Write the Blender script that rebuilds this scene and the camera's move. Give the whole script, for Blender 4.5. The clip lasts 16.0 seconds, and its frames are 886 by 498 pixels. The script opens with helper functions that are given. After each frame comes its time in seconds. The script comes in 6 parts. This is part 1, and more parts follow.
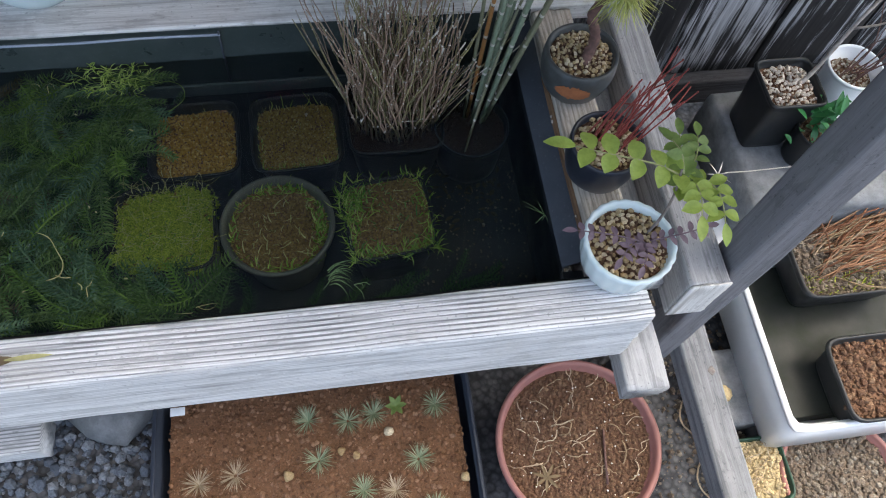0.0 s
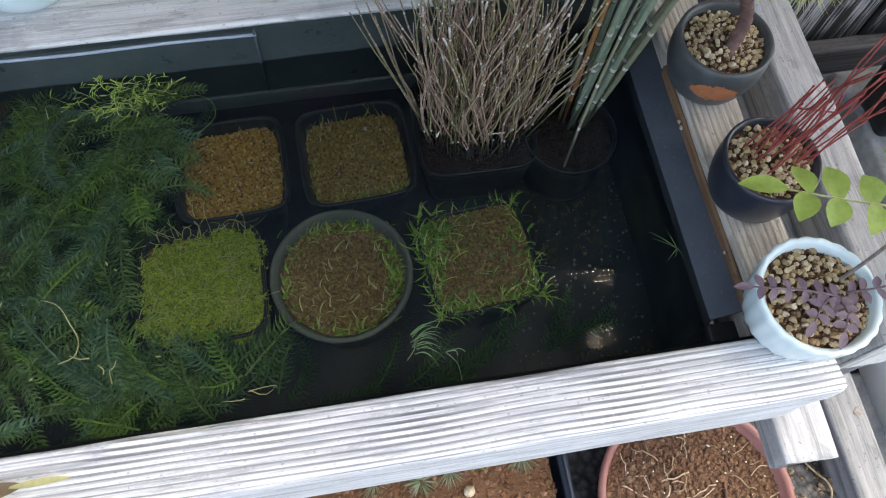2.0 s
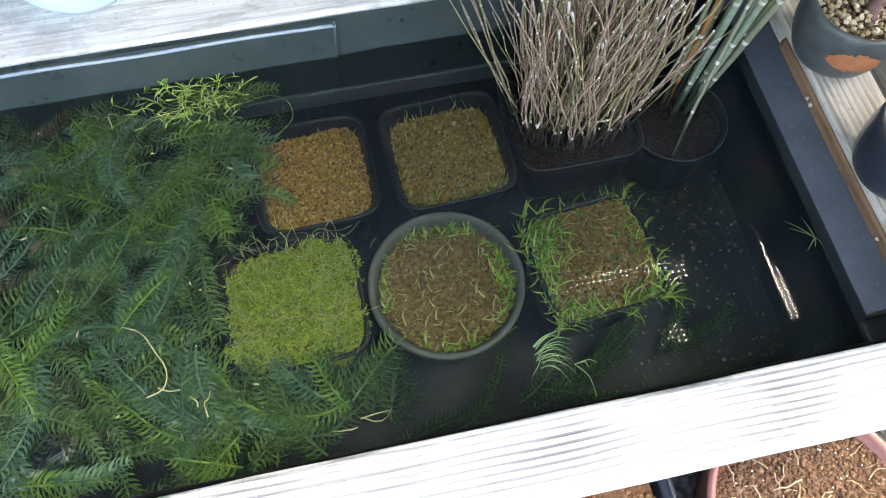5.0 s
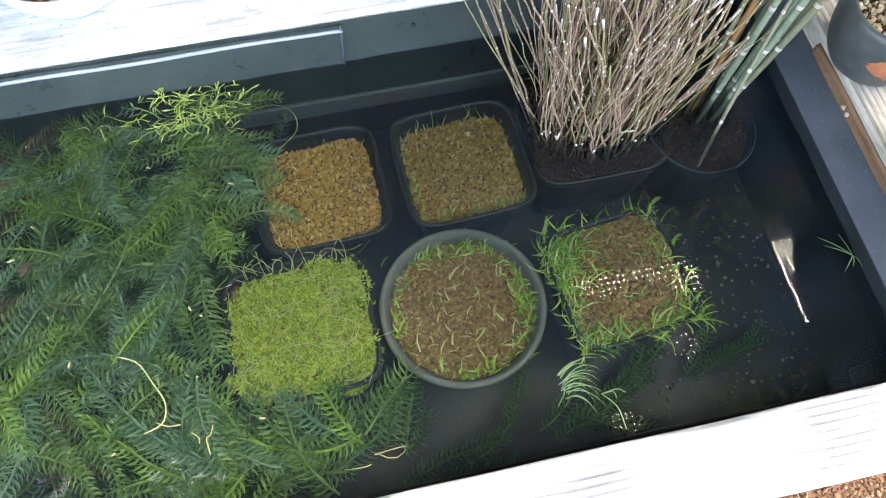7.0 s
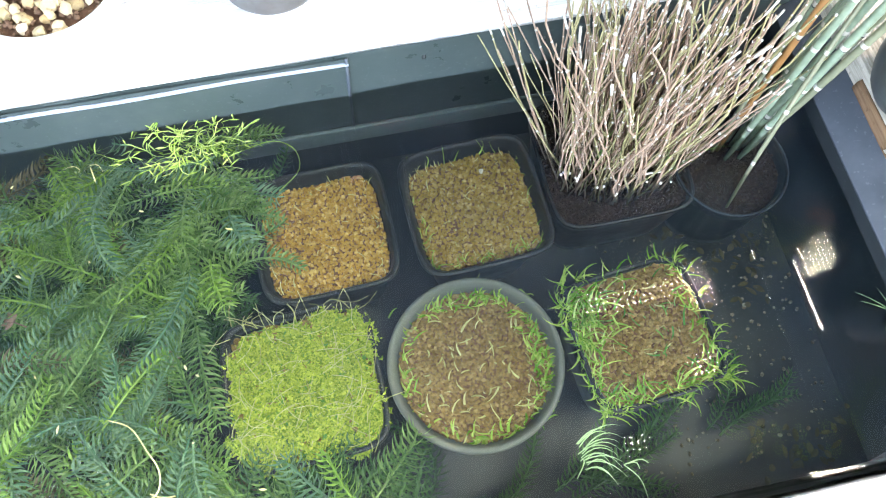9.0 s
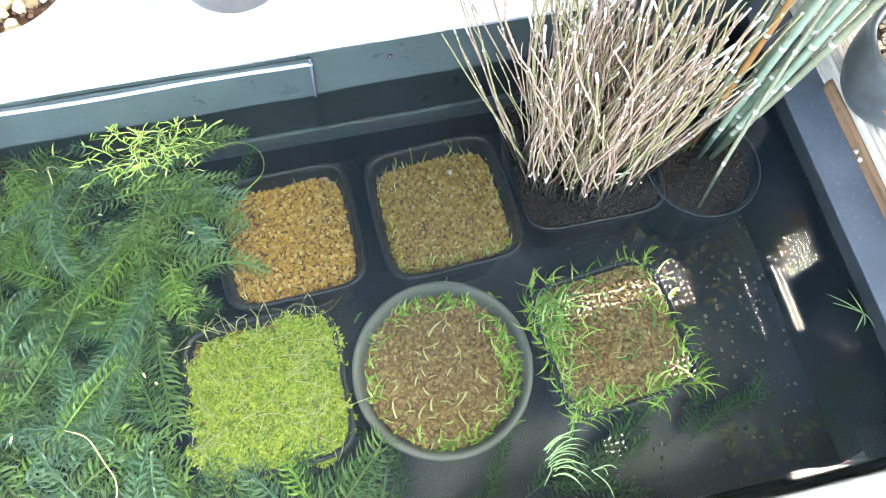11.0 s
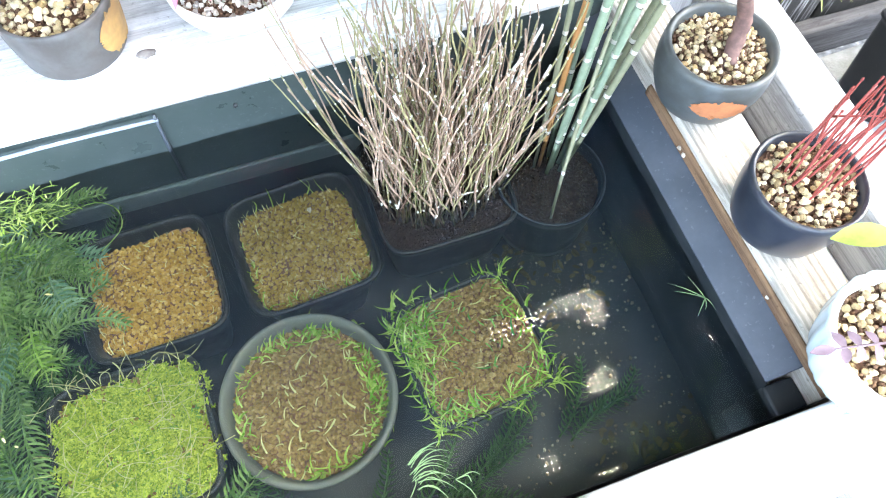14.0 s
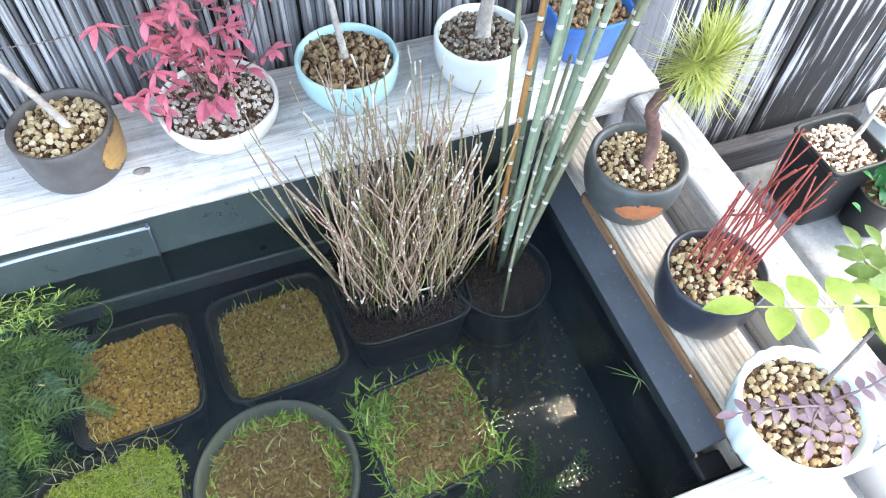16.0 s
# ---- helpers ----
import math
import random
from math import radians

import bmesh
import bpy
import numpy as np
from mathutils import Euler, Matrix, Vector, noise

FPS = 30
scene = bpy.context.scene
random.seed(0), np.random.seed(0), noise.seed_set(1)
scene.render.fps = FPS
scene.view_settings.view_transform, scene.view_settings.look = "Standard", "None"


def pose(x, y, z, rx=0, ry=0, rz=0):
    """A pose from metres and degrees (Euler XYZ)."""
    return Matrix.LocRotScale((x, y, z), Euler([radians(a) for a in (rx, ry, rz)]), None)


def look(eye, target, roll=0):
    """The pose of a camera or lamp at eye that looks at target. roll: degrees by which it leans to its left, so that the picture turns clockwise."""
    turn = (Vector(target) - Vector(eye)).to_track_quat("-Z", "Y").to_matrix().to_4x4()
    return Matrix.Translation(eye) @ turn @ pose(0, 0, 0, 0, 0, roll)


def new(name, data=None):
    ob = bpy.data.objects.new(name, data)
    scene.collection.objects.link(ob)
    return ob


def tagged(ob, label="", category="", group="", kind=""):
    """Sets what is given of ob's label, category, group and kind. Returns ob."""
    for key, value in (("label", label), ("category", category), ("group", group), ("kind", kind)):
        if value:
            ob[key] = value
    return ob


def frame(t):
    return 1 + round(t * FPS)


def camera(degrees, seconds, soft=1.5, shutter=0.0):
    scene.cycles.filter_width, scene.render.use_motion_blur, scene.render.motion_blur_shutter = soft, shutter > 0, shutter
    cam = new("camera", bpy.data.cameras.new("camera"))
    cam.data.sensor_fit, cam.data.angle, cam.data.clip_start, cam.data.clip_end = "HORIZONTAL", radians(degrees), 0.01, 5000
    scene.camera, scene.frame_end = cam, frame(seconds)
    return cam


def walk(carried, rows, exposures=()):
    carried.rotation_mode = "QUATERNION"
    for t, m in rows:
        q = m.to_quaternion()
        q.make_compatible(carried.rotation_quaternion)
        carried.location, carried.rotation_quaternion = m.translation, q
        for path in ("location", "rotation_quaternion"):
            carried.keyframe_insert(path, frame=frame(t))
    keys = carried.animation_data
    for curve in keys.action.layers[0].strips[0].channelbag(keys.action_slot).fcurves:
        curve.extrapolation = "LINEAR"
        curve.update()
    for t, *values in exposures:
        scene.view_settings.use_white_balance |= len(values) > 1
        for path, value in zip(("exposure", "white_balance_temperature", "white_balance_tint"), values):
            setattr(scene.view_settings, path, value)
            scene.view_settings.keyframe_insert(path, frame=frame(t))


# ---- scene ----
cam = camera(63.6, 16.0, soft=1.1)
METRES, EYE, TILT, LEAN, TURN = 0.545, 0.965, -64.50, -3.63, -7.88
ROWS = [
    (0.0, 0.0, 0.0, 0.0, -0.0, 0.0, 0.0),
    (0.5, -0.0146, 0.1229, 0.0416, 0.73, -0.89, 0.31),
    (1.0, -0.059, 0.1967, 0.0781, 1.31, -1.74, 0.96),
    (1.5, -0.087, 0.2351, 0.1058, 1.73, -2.15, 1.31),
    (2.0, -0.1273, 0.2619, 0.1178, 1.1, -2.58, 2.22),
    (2.5, -0.1445, 0.2762, 0.1397, 0.73, -2.8, 2.88),
    (3.0, -0.1847, 0.2895, 0.1312, 0.79, -2.69, 3.5),
    (3.5, -0.2112, 0.3128, 0.1269, 1.19, -2.17, 3.66),
    (4.0, -0.2345, 0.3299, 0.1236, 1.3, -1.83, 4.08),
    (6.5, -0.3012, 0.3904, 0.1327, 0.7, -2.61, 5.4),
    (7.0, -0.2984, 0.4087, 0.1512, 0.55, -2.59, 5.11),
    (7.5, -0.3121, 0.4282, 0.1934, 0.67, -3.1, 4.96),
    (8.0, -0.3169, 0.4492, 0.2235, 0.92, -3.72, 4.95),
    (8.5, -0.308, 0.4611, 0.2337, 1.02, -4.3, 4.81),
    (11.0, -0.2745, 0.4833, 0.2368, 0.04, -4.6, 4.99),
    (11.5, -0.2462, 0.48, 0.2385, -0.24, -4.32, 5.8),
    (12.0, -0.2193, 0.475, 0.2269, -0.64, -4.2, 6.98),
    (12.5, -0.1988, 0.4729, 0.2153, -1.18, -4.22, 8.23),
    (13.0, -0.1816, 0.4666, 0.2112, -1.73, -4.0, 9.45),
    (13.5, -0.1628, 0.465, 0.2021, -2.31, -2.93, 10.52),
    (14.0, -0.1509, 0.45, 0.1874, -2.96, -0.69, 11.31),
    (14.5, -0.145, 0.4268, 0.1698, -3.44, 2.39, 11.97),
    (15.0, -0.1386, 0.3989, 0.1624, -3.75, 5.05, 12.28),
    (15.5, -0.1314, 0.3756, 0.1537, -3.79, 7.05, 12.41),
    (16.0, -0.1235, 0.3472, 0.1485, -3.8, 8.22, 12.22),
]
EXPOSURES = [
    (0.0, 1.95, 7100, 5), (1.0, 2.05, 7200, 5), (1.5, 2.25, 7300, 5), (2.5, 2.65, 7500, 4), (3.5, 3.05, 7600, 3), (4.0, 3.25, 7600, 2), (7.0, 4.0, 7800, 4), (8.5, 4.75, 7800, 3), (11.0, 5.0, 7600, 2), (12.5, 4.9, 7500, 1), (14.5, 4.75, 7400, 2), (16.0, 4.15, 7400, 3),
]
walk(cam, [(t, pose(0, 0, EYE, TILT, LEAN, TURN) @ pose(METRES * x, METRES * y, METRES * z, 90 + pitch, roll, yaw)) for t, x, y, z, yaw, pitch, roll in ROWS], EXPOSURES)

# ---------------------------------------------------------------- light and sky
world = bpy.data.worlds.new("sky")
scene.world = world
world.use_nodes = True
_wn = world.node_tree
_wn.nodes.clear()
_sky = _wn.nodes.new("ShaderNodeTexSky")
_sky.sky_type, _sky.sun_disc = "NISHITA", False
_sky.sun_elevation, _sky.sun_rotation = radians(68), radians(60)
_sky.air_density, _sky.dust_density = 0.8, 5.0
_bg = _wn.nodes.new("ShaderNodeBackground")
_bg.inputs["Strength"].default_value = 0.15
_wo = _wn.nodes.new("ShaderNodeOutputWorld")
_wn.links.new(_sky.outputs[0], _bg.inputs[0])
_wn.links.new(_bg.outputs[0], _wo.inputs[0])

_sun = bpy.data.lights.new("sun", "SUN")
_sun.energy, _sun.angle, _sun.color = 0.5, radians(48), (0.86, 0.94, 1.0)
_so = new("sun", _sun)
_so.matrix_world = look((1.15, 1.05, 3.1), (0, 0.3, 0.4))

# ---------------------------------------------------------------- node materials
class Mat:
    """A small builder for node materials."""

    def __init__(self, name):
        self.m = bpy.data.materials.new(name)
        self.m.use_nodes = True
        self.t = self.m.node_tree
        self.t.nodes.clear()
        self.out = self.t.nodes.new("ShaderNodeOutputMaterial")

    def node(self, kind, ins=None, **props):
        n = self.t.nodes.new(kind)
        for k, v in props.items():
            setattr(n, k, v)
        for k, v in (ins or {}).items():
            if hasattr(v, "links"):
                self.t.links.new(v, n.inputs[k])
            else:
                n.inputs[k].default_value = v
        return n

    def coord(self, scale=(1, 1, 1), rot=(0, 0, 0)):
        c = self.node("ShaderNodeTexCoord")
        mp = self.node("ShaderNodeMapping", {"Vector": c.outputs["Object"], "Scale": scale, "Rotation": rot})
        return mp.outputs[0]

    def noise(self, vec, scale, detail=4.0, rough=0.55):
        return self.node("ShaderNodeTexNoise", {"Vector": vec, "Scale": scale, "Detail": detail, "Roughness": rough}).outputs["Fac"]

    def ramp(self, fac, *stops):
        r = self.node("ShaderNodeValToRGB", {"Fac": fac})
        e = r.color_ramp.elements
        while len(e) < len(stops):
            e.new(0.5)
        for el, (p, c) in zip(e, stops):
            el.position, el.color = p, (c, c, c, 1) if isinstance(c, (int, float)) else (*c, 1)
        return r.outputs[0]

    def mix(self, fac, a, b, blend="MIX"):
        n = self.node("ShaderNodeMix", data_type="RGBA", blend_type=blend)
        for i, v in ((0, fac), (6, a), (7, b)):
            if hasattr(v, "links"):
                self.t.links.new(v, n.inputs[i])
            else:
                n.inputs[i].default_value = v if i == 0 else (*v, 1)
        return n.outputs[2]

    def vary(self, island=True):
        if island:
            return self.node("ShaderNodeNewGeometry").outputs["Random Per Island"]
        return self.node("ShaderNodeObjectInfo").outputs["Random"]

    def bump(self, height, strength, dist):
        return self.node("ShaderNodeBump", {"Height": height, "Strength": strength, "Distance": dist}).outputs[0]

    def done(self, color, rough=0.7, normal=None, metallic=0.0, spec=0.4, sss=0.0, coat=0.0, trans=0.0):
        ins = {"Base Color": color if hasattr(color, "links") else (*color, 1), "Roughness": rough, "Metallic": metallic,
               "Specular IOR Level": spec, "Coat Weight": coat}
        if normal is not None:
            ins["Normal"] = normal
        p = self.node("ShaderNodeBsdfPrincipled", ins)
        shader = p.outputs[0]
        if trans:
            tl = self.node("ShaderNodeBsdfTranslucent", {"Color": color if hasattr(color, "links") else (*color, 1)})
            shader = self.node("ShaderNodeMixShader", {0: trans, 1: shader, 2: tl.outputs[0]}).outputs[0]
        self.t.links.new(shader, self.out.inputs[0])
        return self.m


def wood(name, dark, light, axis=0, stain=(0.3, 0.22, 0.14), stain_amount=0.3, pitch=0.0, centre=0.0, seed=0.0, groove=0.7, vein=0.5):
    """Weathered timber with fibres along an axis and, where a pitch is given, soft dark bands between the hard ones
    that also paint in the grooves' shade.
    """
    m = Mat(name)
    s = [900.0] * 3
    s[axis] = 22.0
    fibre = m.noise(m.coord(s), 1.0, 5, 0.7)
    s = [190.0] * 3
    s[axis] = 5.0
    band = m.noise(m.coord(s), 1.0, 4, 0.6)
    blot = m.noise(m.coord((13, 13, 13)), 1.0, 6, 0.65)
    spots = m.noise(m.coord((260, 260, 260)), 1.0, 3, 0.5)
    c = m.ramp(m.mix(0.5, fibre, band), (0.32, dark), (0.58, light))
    c = m.mix(m.ramp(band, (0.3, vein), (0.46, 0.0)), c, tuple(v * 0.6 for v in dark))
    h = m.mix(0.4, fibre, band)
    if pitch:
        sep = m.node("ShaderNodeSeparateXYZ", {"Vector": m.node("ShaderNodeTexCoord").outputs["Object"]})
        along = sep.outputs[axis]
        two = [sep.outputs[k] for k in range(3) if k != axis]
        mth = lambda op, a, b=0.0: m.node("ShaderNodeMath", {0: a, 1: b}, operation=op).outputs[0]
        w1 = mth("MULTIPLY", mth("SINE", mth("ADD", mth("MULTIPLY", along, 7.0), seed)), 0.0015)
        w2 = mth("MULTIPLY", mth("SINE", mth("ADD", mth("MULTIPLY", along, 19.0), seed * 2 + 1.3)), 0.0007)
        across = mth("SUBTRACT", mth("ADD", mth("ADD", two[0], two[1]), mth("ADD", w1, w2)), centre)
        # darkening follows the modelled grooves: their shade is put into the colour
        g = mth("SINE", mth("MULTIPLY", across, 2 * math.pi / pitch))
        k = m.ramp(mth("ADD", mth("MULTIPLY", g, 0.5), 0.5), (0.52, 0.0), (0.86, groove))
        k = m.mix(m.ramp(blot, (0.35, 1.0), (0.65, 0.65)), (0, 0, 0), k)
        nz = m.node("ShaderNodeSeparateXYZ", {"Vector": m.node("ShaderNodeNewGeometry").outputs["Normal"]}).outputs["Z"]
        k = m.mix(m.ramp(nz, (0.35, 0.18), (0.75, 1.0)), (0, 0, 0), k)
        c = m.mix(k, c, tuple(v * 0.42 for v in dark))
    c = m.mix(m.ramp(blot, (0.5, 0.0), (0.75, stain_amount)), c, stain)
    c = m.mix(m.ramp(spots, (0.64, 0.0), (0.7, 0.5)), c, tuple(v * 0.5 for v in dark))
    s = [75.0] * 3
    s[axis] = 16.0
    flake = m.noise(m.coord(s), 1.0, 6, 0.75)
    c = m.mix(m.ramp(flake, (0.54, 0.0), (0.6, 0.38)), c, tuple(v * 0.62 for v in dark))
    c = m.mix(m.ramp(flake, (0.34, 0.3), (0.4, 0.0)), c, tuple(min(0.85, v * 1.12) for v in light))
    return m.done(c, 0.85, m.bump(h, 0.5, 0.0009), spec=0.2)


def granular(name, colors, rough=0.9, spec=0.25, island=True):
    """Loose stones, each of its own colour."""
    m = Mat(name)
    v = m.vary(island)
    n = len(colors)
    c = m.ramp(v, *[(i / max(1, n - 1), col) for i, col in enumerate(colors)])
    fine = m.noise(m.coord((500, 500, 500)), 1.0, 4, 0.6)
    c = m.mix(m.ramp(fine, (0.35, 0.45), (0.6, 0.0)), c, tuple(x * 0.5 for x in colors[0]))
    return m.done(c, rough, m.bump(fine, 0.5, 0.0006), spec=spec)


def leafy(name, a, b, rough=0.5, trans=0.25, spec=0.4):
    m = Mat(name)
    c = m.ramp(m.vary(), (0.0, a), (1.0, b))
    f = m.noise(m.coord((180, 180, 180)), 1.0, 3, 0.6)
    c = m.mix(m.ramp(f, (0.35, 0.35), (0.65, 0.0)), c, tuple(x * 0.6 for x in a))
    return m.done(c, rough, trans=trans, spec=spec)


def glazed(name, color, dark, rough=0.25, speck=0.3, coat=0.3, scale=70.0):
    """Glazed or unglazed ceramic."""
    m = Mat(name)
    f = m.noise(m.coord((scale, scale, scale)), 1.0, 5, 0.6)
    g = m.noise(m.coord((14, 14, 30)), 1.0, 4, 0.6)
    c = m.mix(m.ramp(f, (0.4, speck), (0.65, 0.0)), color, dark)
    c = m.mix(m.ramp(g, (0.45, 0.0), (0.75, speck)), c, dark)
    return m.done(c, rough, m.bump(f, 0.15, 0.0005), coat=coat)


def plastic(name, color, rough=0.45, dust=(0.2, 0.19, 0.17), amount=0.25):
    m = Mat(name)
    f = m.noise(m.coord((25, 25, 25)), 1.0, 6, 0.65)
    s = m.noise(m.coord((300, 300, 300)), 1.0, 3, 0.6)
    c = m.mix(m.ramp(f, (0.45, 0.0), (0.8, amount)), color, dust)
    c = m.mix(m.ramp(s, (0.62, 0.0), (0.7, amount)), c, dust)
    r = m.ramp(f, (0.3, rough * 0.8), (0.7, min(1.0, rough * 1.5)))
    return m.done(c, r, m.bump(s, 0.12, 0.0004))


M = {}
FRONT_C, SIDE_C = 0.177 + 0.404, 0.2035 + 0.401
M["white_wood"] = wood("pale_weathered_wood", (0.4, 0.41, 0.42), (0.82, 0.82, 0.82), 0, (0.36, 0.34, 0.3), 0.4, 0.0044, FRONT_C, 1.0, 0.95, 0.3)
M["board_wood"] = wood("grey_board_wood", (0.42, 0.4, 0.38), (0.76, 0.75, 0.73), 0, (0.22, 0.2, 0.19), 0.8, vein=0.25)
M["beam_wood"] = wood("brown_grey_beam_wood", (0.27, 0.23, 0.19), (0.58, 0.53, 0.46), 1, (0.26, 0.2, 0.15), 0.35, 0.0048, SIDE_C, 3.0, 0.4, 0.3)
M["rail_wood"] = wood("grey_rail_wood", (0.3, 0.3, 0.3), (0.52, 0.52, 0.52), 1, (0.16, 0.155, 0.15), 0.5, vein=0.45)
M["dark_rail"] = wood("dark_grey_rail_wood", (0.13, 0.135, 0.145), (0.27, 0.275, 0.285), 1, (0.1, 0.1, 0.1), 0.4, vein=0.4)
M["dark_sill"] = wood("dark_sill_wood", (0.025, 0.025, 0.028), (0.07, 0.07, 0.076), 0, (0.04, 0.04, 0.04), 0.5, vein=0.4)
M["post_wood"] = wood("dark_post_wood", (0.14, 0.14, 0.15), (0.22, 0.22, 0.235), 2, (0.13, 0.12, 0.13), 0.3, vein=0.2)
M["side_rail"] = wood("pale_grey_side_wood", (0.22, 0.22, 0.225), (0.44, 0.44, 0.445), 1, (0.14, 0.135, 0.13), 0.5, vein=0.45)
M["wane_wood"] = wood("brown_wane_wood", (0.11, 0.06, 0.035), (0.26, 0.155, 0.09), 1, (0.07, 0.04, 0.03), 0.5)
M["cut_wood"] = wood("pale_cut_wood", (0.45, 0.43, 0.4), (0.75, 0.74, 0.72), 2, (0.4, 0.36, 0.3), 0.2)
M["liner"] = plastic("black_liner", (0.018, 0.022, 0.025), 0.4, (0.06, 0.07, 0.075), 0.3)
# paler copy of the black liner, with its sheen put into the colour
M["liner_sheen"] = plastic("sheen_tinted_liner", (0.042, 0.056, 0.054), 0.3, (0.1, 0.118, 0.115), 0.45)
M["sunken_leaf"] = leafy("drowned_brown_leaf", (0.035, 0.03, 0.014), (0.095, 0.075, 0.036), 0.7, 0.1)
M["mirror_grey"] = plastic("grey_mirrored_band", (0.1, 0.125, 0.13), 0.4, (0.17, 0.2, 0.2), 0.4)
# the fold's highlight is painted as a pale base colour
M["shine_edge"] = plastic("liner_fold_shine_tint", (0.3, 0.34, 0.42), 0.3, (0.5, 0.53, 0.58), 0.5)
M["sprig"] = leafy("pale_floating_sprig", (0.14, 0.3, 0.12), (0.4, 0.56, 0.28), 0.4, 0.3)
M["liner_edge"] = plastic("dusty_liner_edge", (0.05, 0.06, 0.075), 0.45, (0.13, 0.145, 0.17), 0.4)
M["black_pot"] = plastic("black_pot_plastic", (0.014, 0.016, 0.018), 0.35, (0.06, 0.058, 0.05), 0.16)
M["wet_floor"] = plastic("wet_black_floor", (0.008, 0.011, 0.009), 0.55, (0.02, 0.03, 0.012), 0.5)
M["grey_pot"] = plastic("dark_grey_pot_plastic", (0.11, 0.115, 0.105), 0.5, (0.18, 0.17, 0.13), 0.3)
M["navy_tray"] = plastic("navy_tray_plastic", (0.02, 0.028, 0.045), 0.45, (0.1, 0.1, 0.1), 0.25)
M["white_plastic"] = plastic("white_tray_plastic", (0.86, 0.89, 0.91), 0.4, (0.5, 0.51, 0.5), 0.15)
M["green_plastic"] = plastic("dark_green_plastic", (0.012, 0.05, 0.03), 0.4, (0.1, 0.1, 0.08), 0.2)
M["blue_glaze"] = glazed("blue_glaze", (0.03, 0.16, 0.5), (0.02, 0.06, 0.25), 0.2, 0.3, 0.6)
M["aqua_glaze"] = glazed("pale_aqua_glaze", (0.45, 0.68, 0.7), (0.3, 0.48, 0.5), 0.25, 0.25, 0.5)
M["ramekin_glaze"] = glazed("white_aqua_glaze", (0.7, 0.8, 0.82), (0.5, 0.68, 0.72), 0.22, 0.25, 0.5)
M["cream_glaze"] = glazed("cream_glaze", (0.75, 0.72, 0.66), (0.55, 0.48, 0.4), 0.3, 0.25, 0.4)
M["white_glaze"] = glazed("white_glaze", (0.76, 0.8, 0.78), (0.6, 0.66, 0.64), 0.25, 0.2, 0.5)
M["dark_ceramic"] = glazed("dark_stoneware", (0.085, 0.095, 0.1), (0.05, 0.048, 0.042), 0.4, 0.6, 0.2)
M["black_glaze"] = glazed("blue_black_glaze", (0.018, 0.022, 0.035), (0.045, 0.05, 0.06), 0.3, 0.4, 0.4)
M["umber_ceramic"] = glazed("grey_brown_stoneware", (0.105, 0.1, 0.1), (0.06, 0.048, 0.042), 0.45, 0.6, 0.15)
M["ochre_patch"] = glazed("ochre_flash", (0.55, 0.32, 0.1), (0.2, 0.11, 0.05), 0.45, 0.7, 0.1, 40)
M["orange_patch"] = glazed("bare_orange_clay", (0.5, 0.19, 0.08), (0.3, 0.1, 0.05), 0.7, 0.5, 0.0, 120)
M["terracotta"] = glazed("rose_terracotta_plastic", (0.34, 0.155, 0.135), (0.25, 0.11, 0.1), 0.5, 0.4, 0.05)
M["pumice"] = granular("tan_pumice", [(0.28, 0.19, 0.09), (0.58, 0.47, 0.28), (0.4, 0.27, 0.13), (0.74, 0.64, 0.46), (0.5, 0.39, 0.24)], island=False)
M["brown_pumice"] = granular("brown_pumice", [(0.2, 0.13, 0.07), (0.36, 0.25, 0.14), (0.28, 0.18, 0.1), (0.42, 0.32, 0.2)], island=False)
M["white_pumice"] = granular("white_pumice", [(0.35, 0.3, 0.24), (0.66, 0.6, 0.52), (0.56, 0.48, 0.38), (0.74, 0.7, 0.64), (0.12, 0.1, 0.08)], island=False)
M["grey_pumice"] = granular("grey_pumice", [(0.16, 0.14, 0.11), (0.4, 0.36, 0.3), (0.28, 0.24, 0.18), (0.55, 0.52, 0.46), (0.1, 0.1, 0.07)], island=False)
M["akadama"] = granular("amber_soil_grains", [(0.27, 0.145, 0.03), (0.46, 0.275, 0.065), (0.37, 0.21, 0.045), (0.6, 0.41, 0.15)])
M["akadama_olive"] = granular("olive_soil_grains", [(0.23, 0.14, 0.03), (0.38, 0.25, 0.065), (0.3, 0.195, 0.045), (0.5, 0.36, 0.14)])
M["akadama_dark"] = granular("brown_soil_grains", [(0.17, 0.105, 0.036), (0.31, 0.2, 0.08), (0.23, 0.15, 0.055), (0.4, 0.28, 0.13)])
M["red_soil"] = granular("red_brown_soil_grains", [(0.11, 0.055, 0.03), (0.25, 0.13, 0.07), (0.17, 0.09, 0.05), (0.36, 0.21, 0.13)])
M["dark_soil"] = granular("dark_brown_soil_grains", [(0.1, 0.055, 0.035), (0.2, 0.115, 0.07), (0.15, 0.08, 0.05), (0.26, 0.165, 0.1)])
M["grey_soil"] = granular("grey_brown_soil_grains", [(0.1, 0.08, 0.06), (0.22, 0.18, 0.14), (0.16, 0.12, 0.09), (0.3, 0.27, 0.22)])
M["peat"] = granular("wet_dark_peat", [(0.02, 0.01, 0.007), (0.042, 0.021, 0.014), (0.03, 0.015, 0.01), (0.085, 0.055, 0.035)])
M["gravel"] = granular("blue_grey_gravel", [(0.07, 0.085, 0.11), (0.17, 0.2, 0.24), (0.11, 0.13, 0.165), (0.26, 0.29, 0.33), (0.14, 0.15, 0.165)])
M["dry_reed"] = leafy("dry_reed", (0.12, 0.066, 0.042), (0.6, 0.43, 0.32), 0.4, 0.1)
M["olive_reed"] = leafy("olive_reed", (0.11, 0.095, 0.04), (0.48, 0.42, 0.22), 0.4, 0.1)
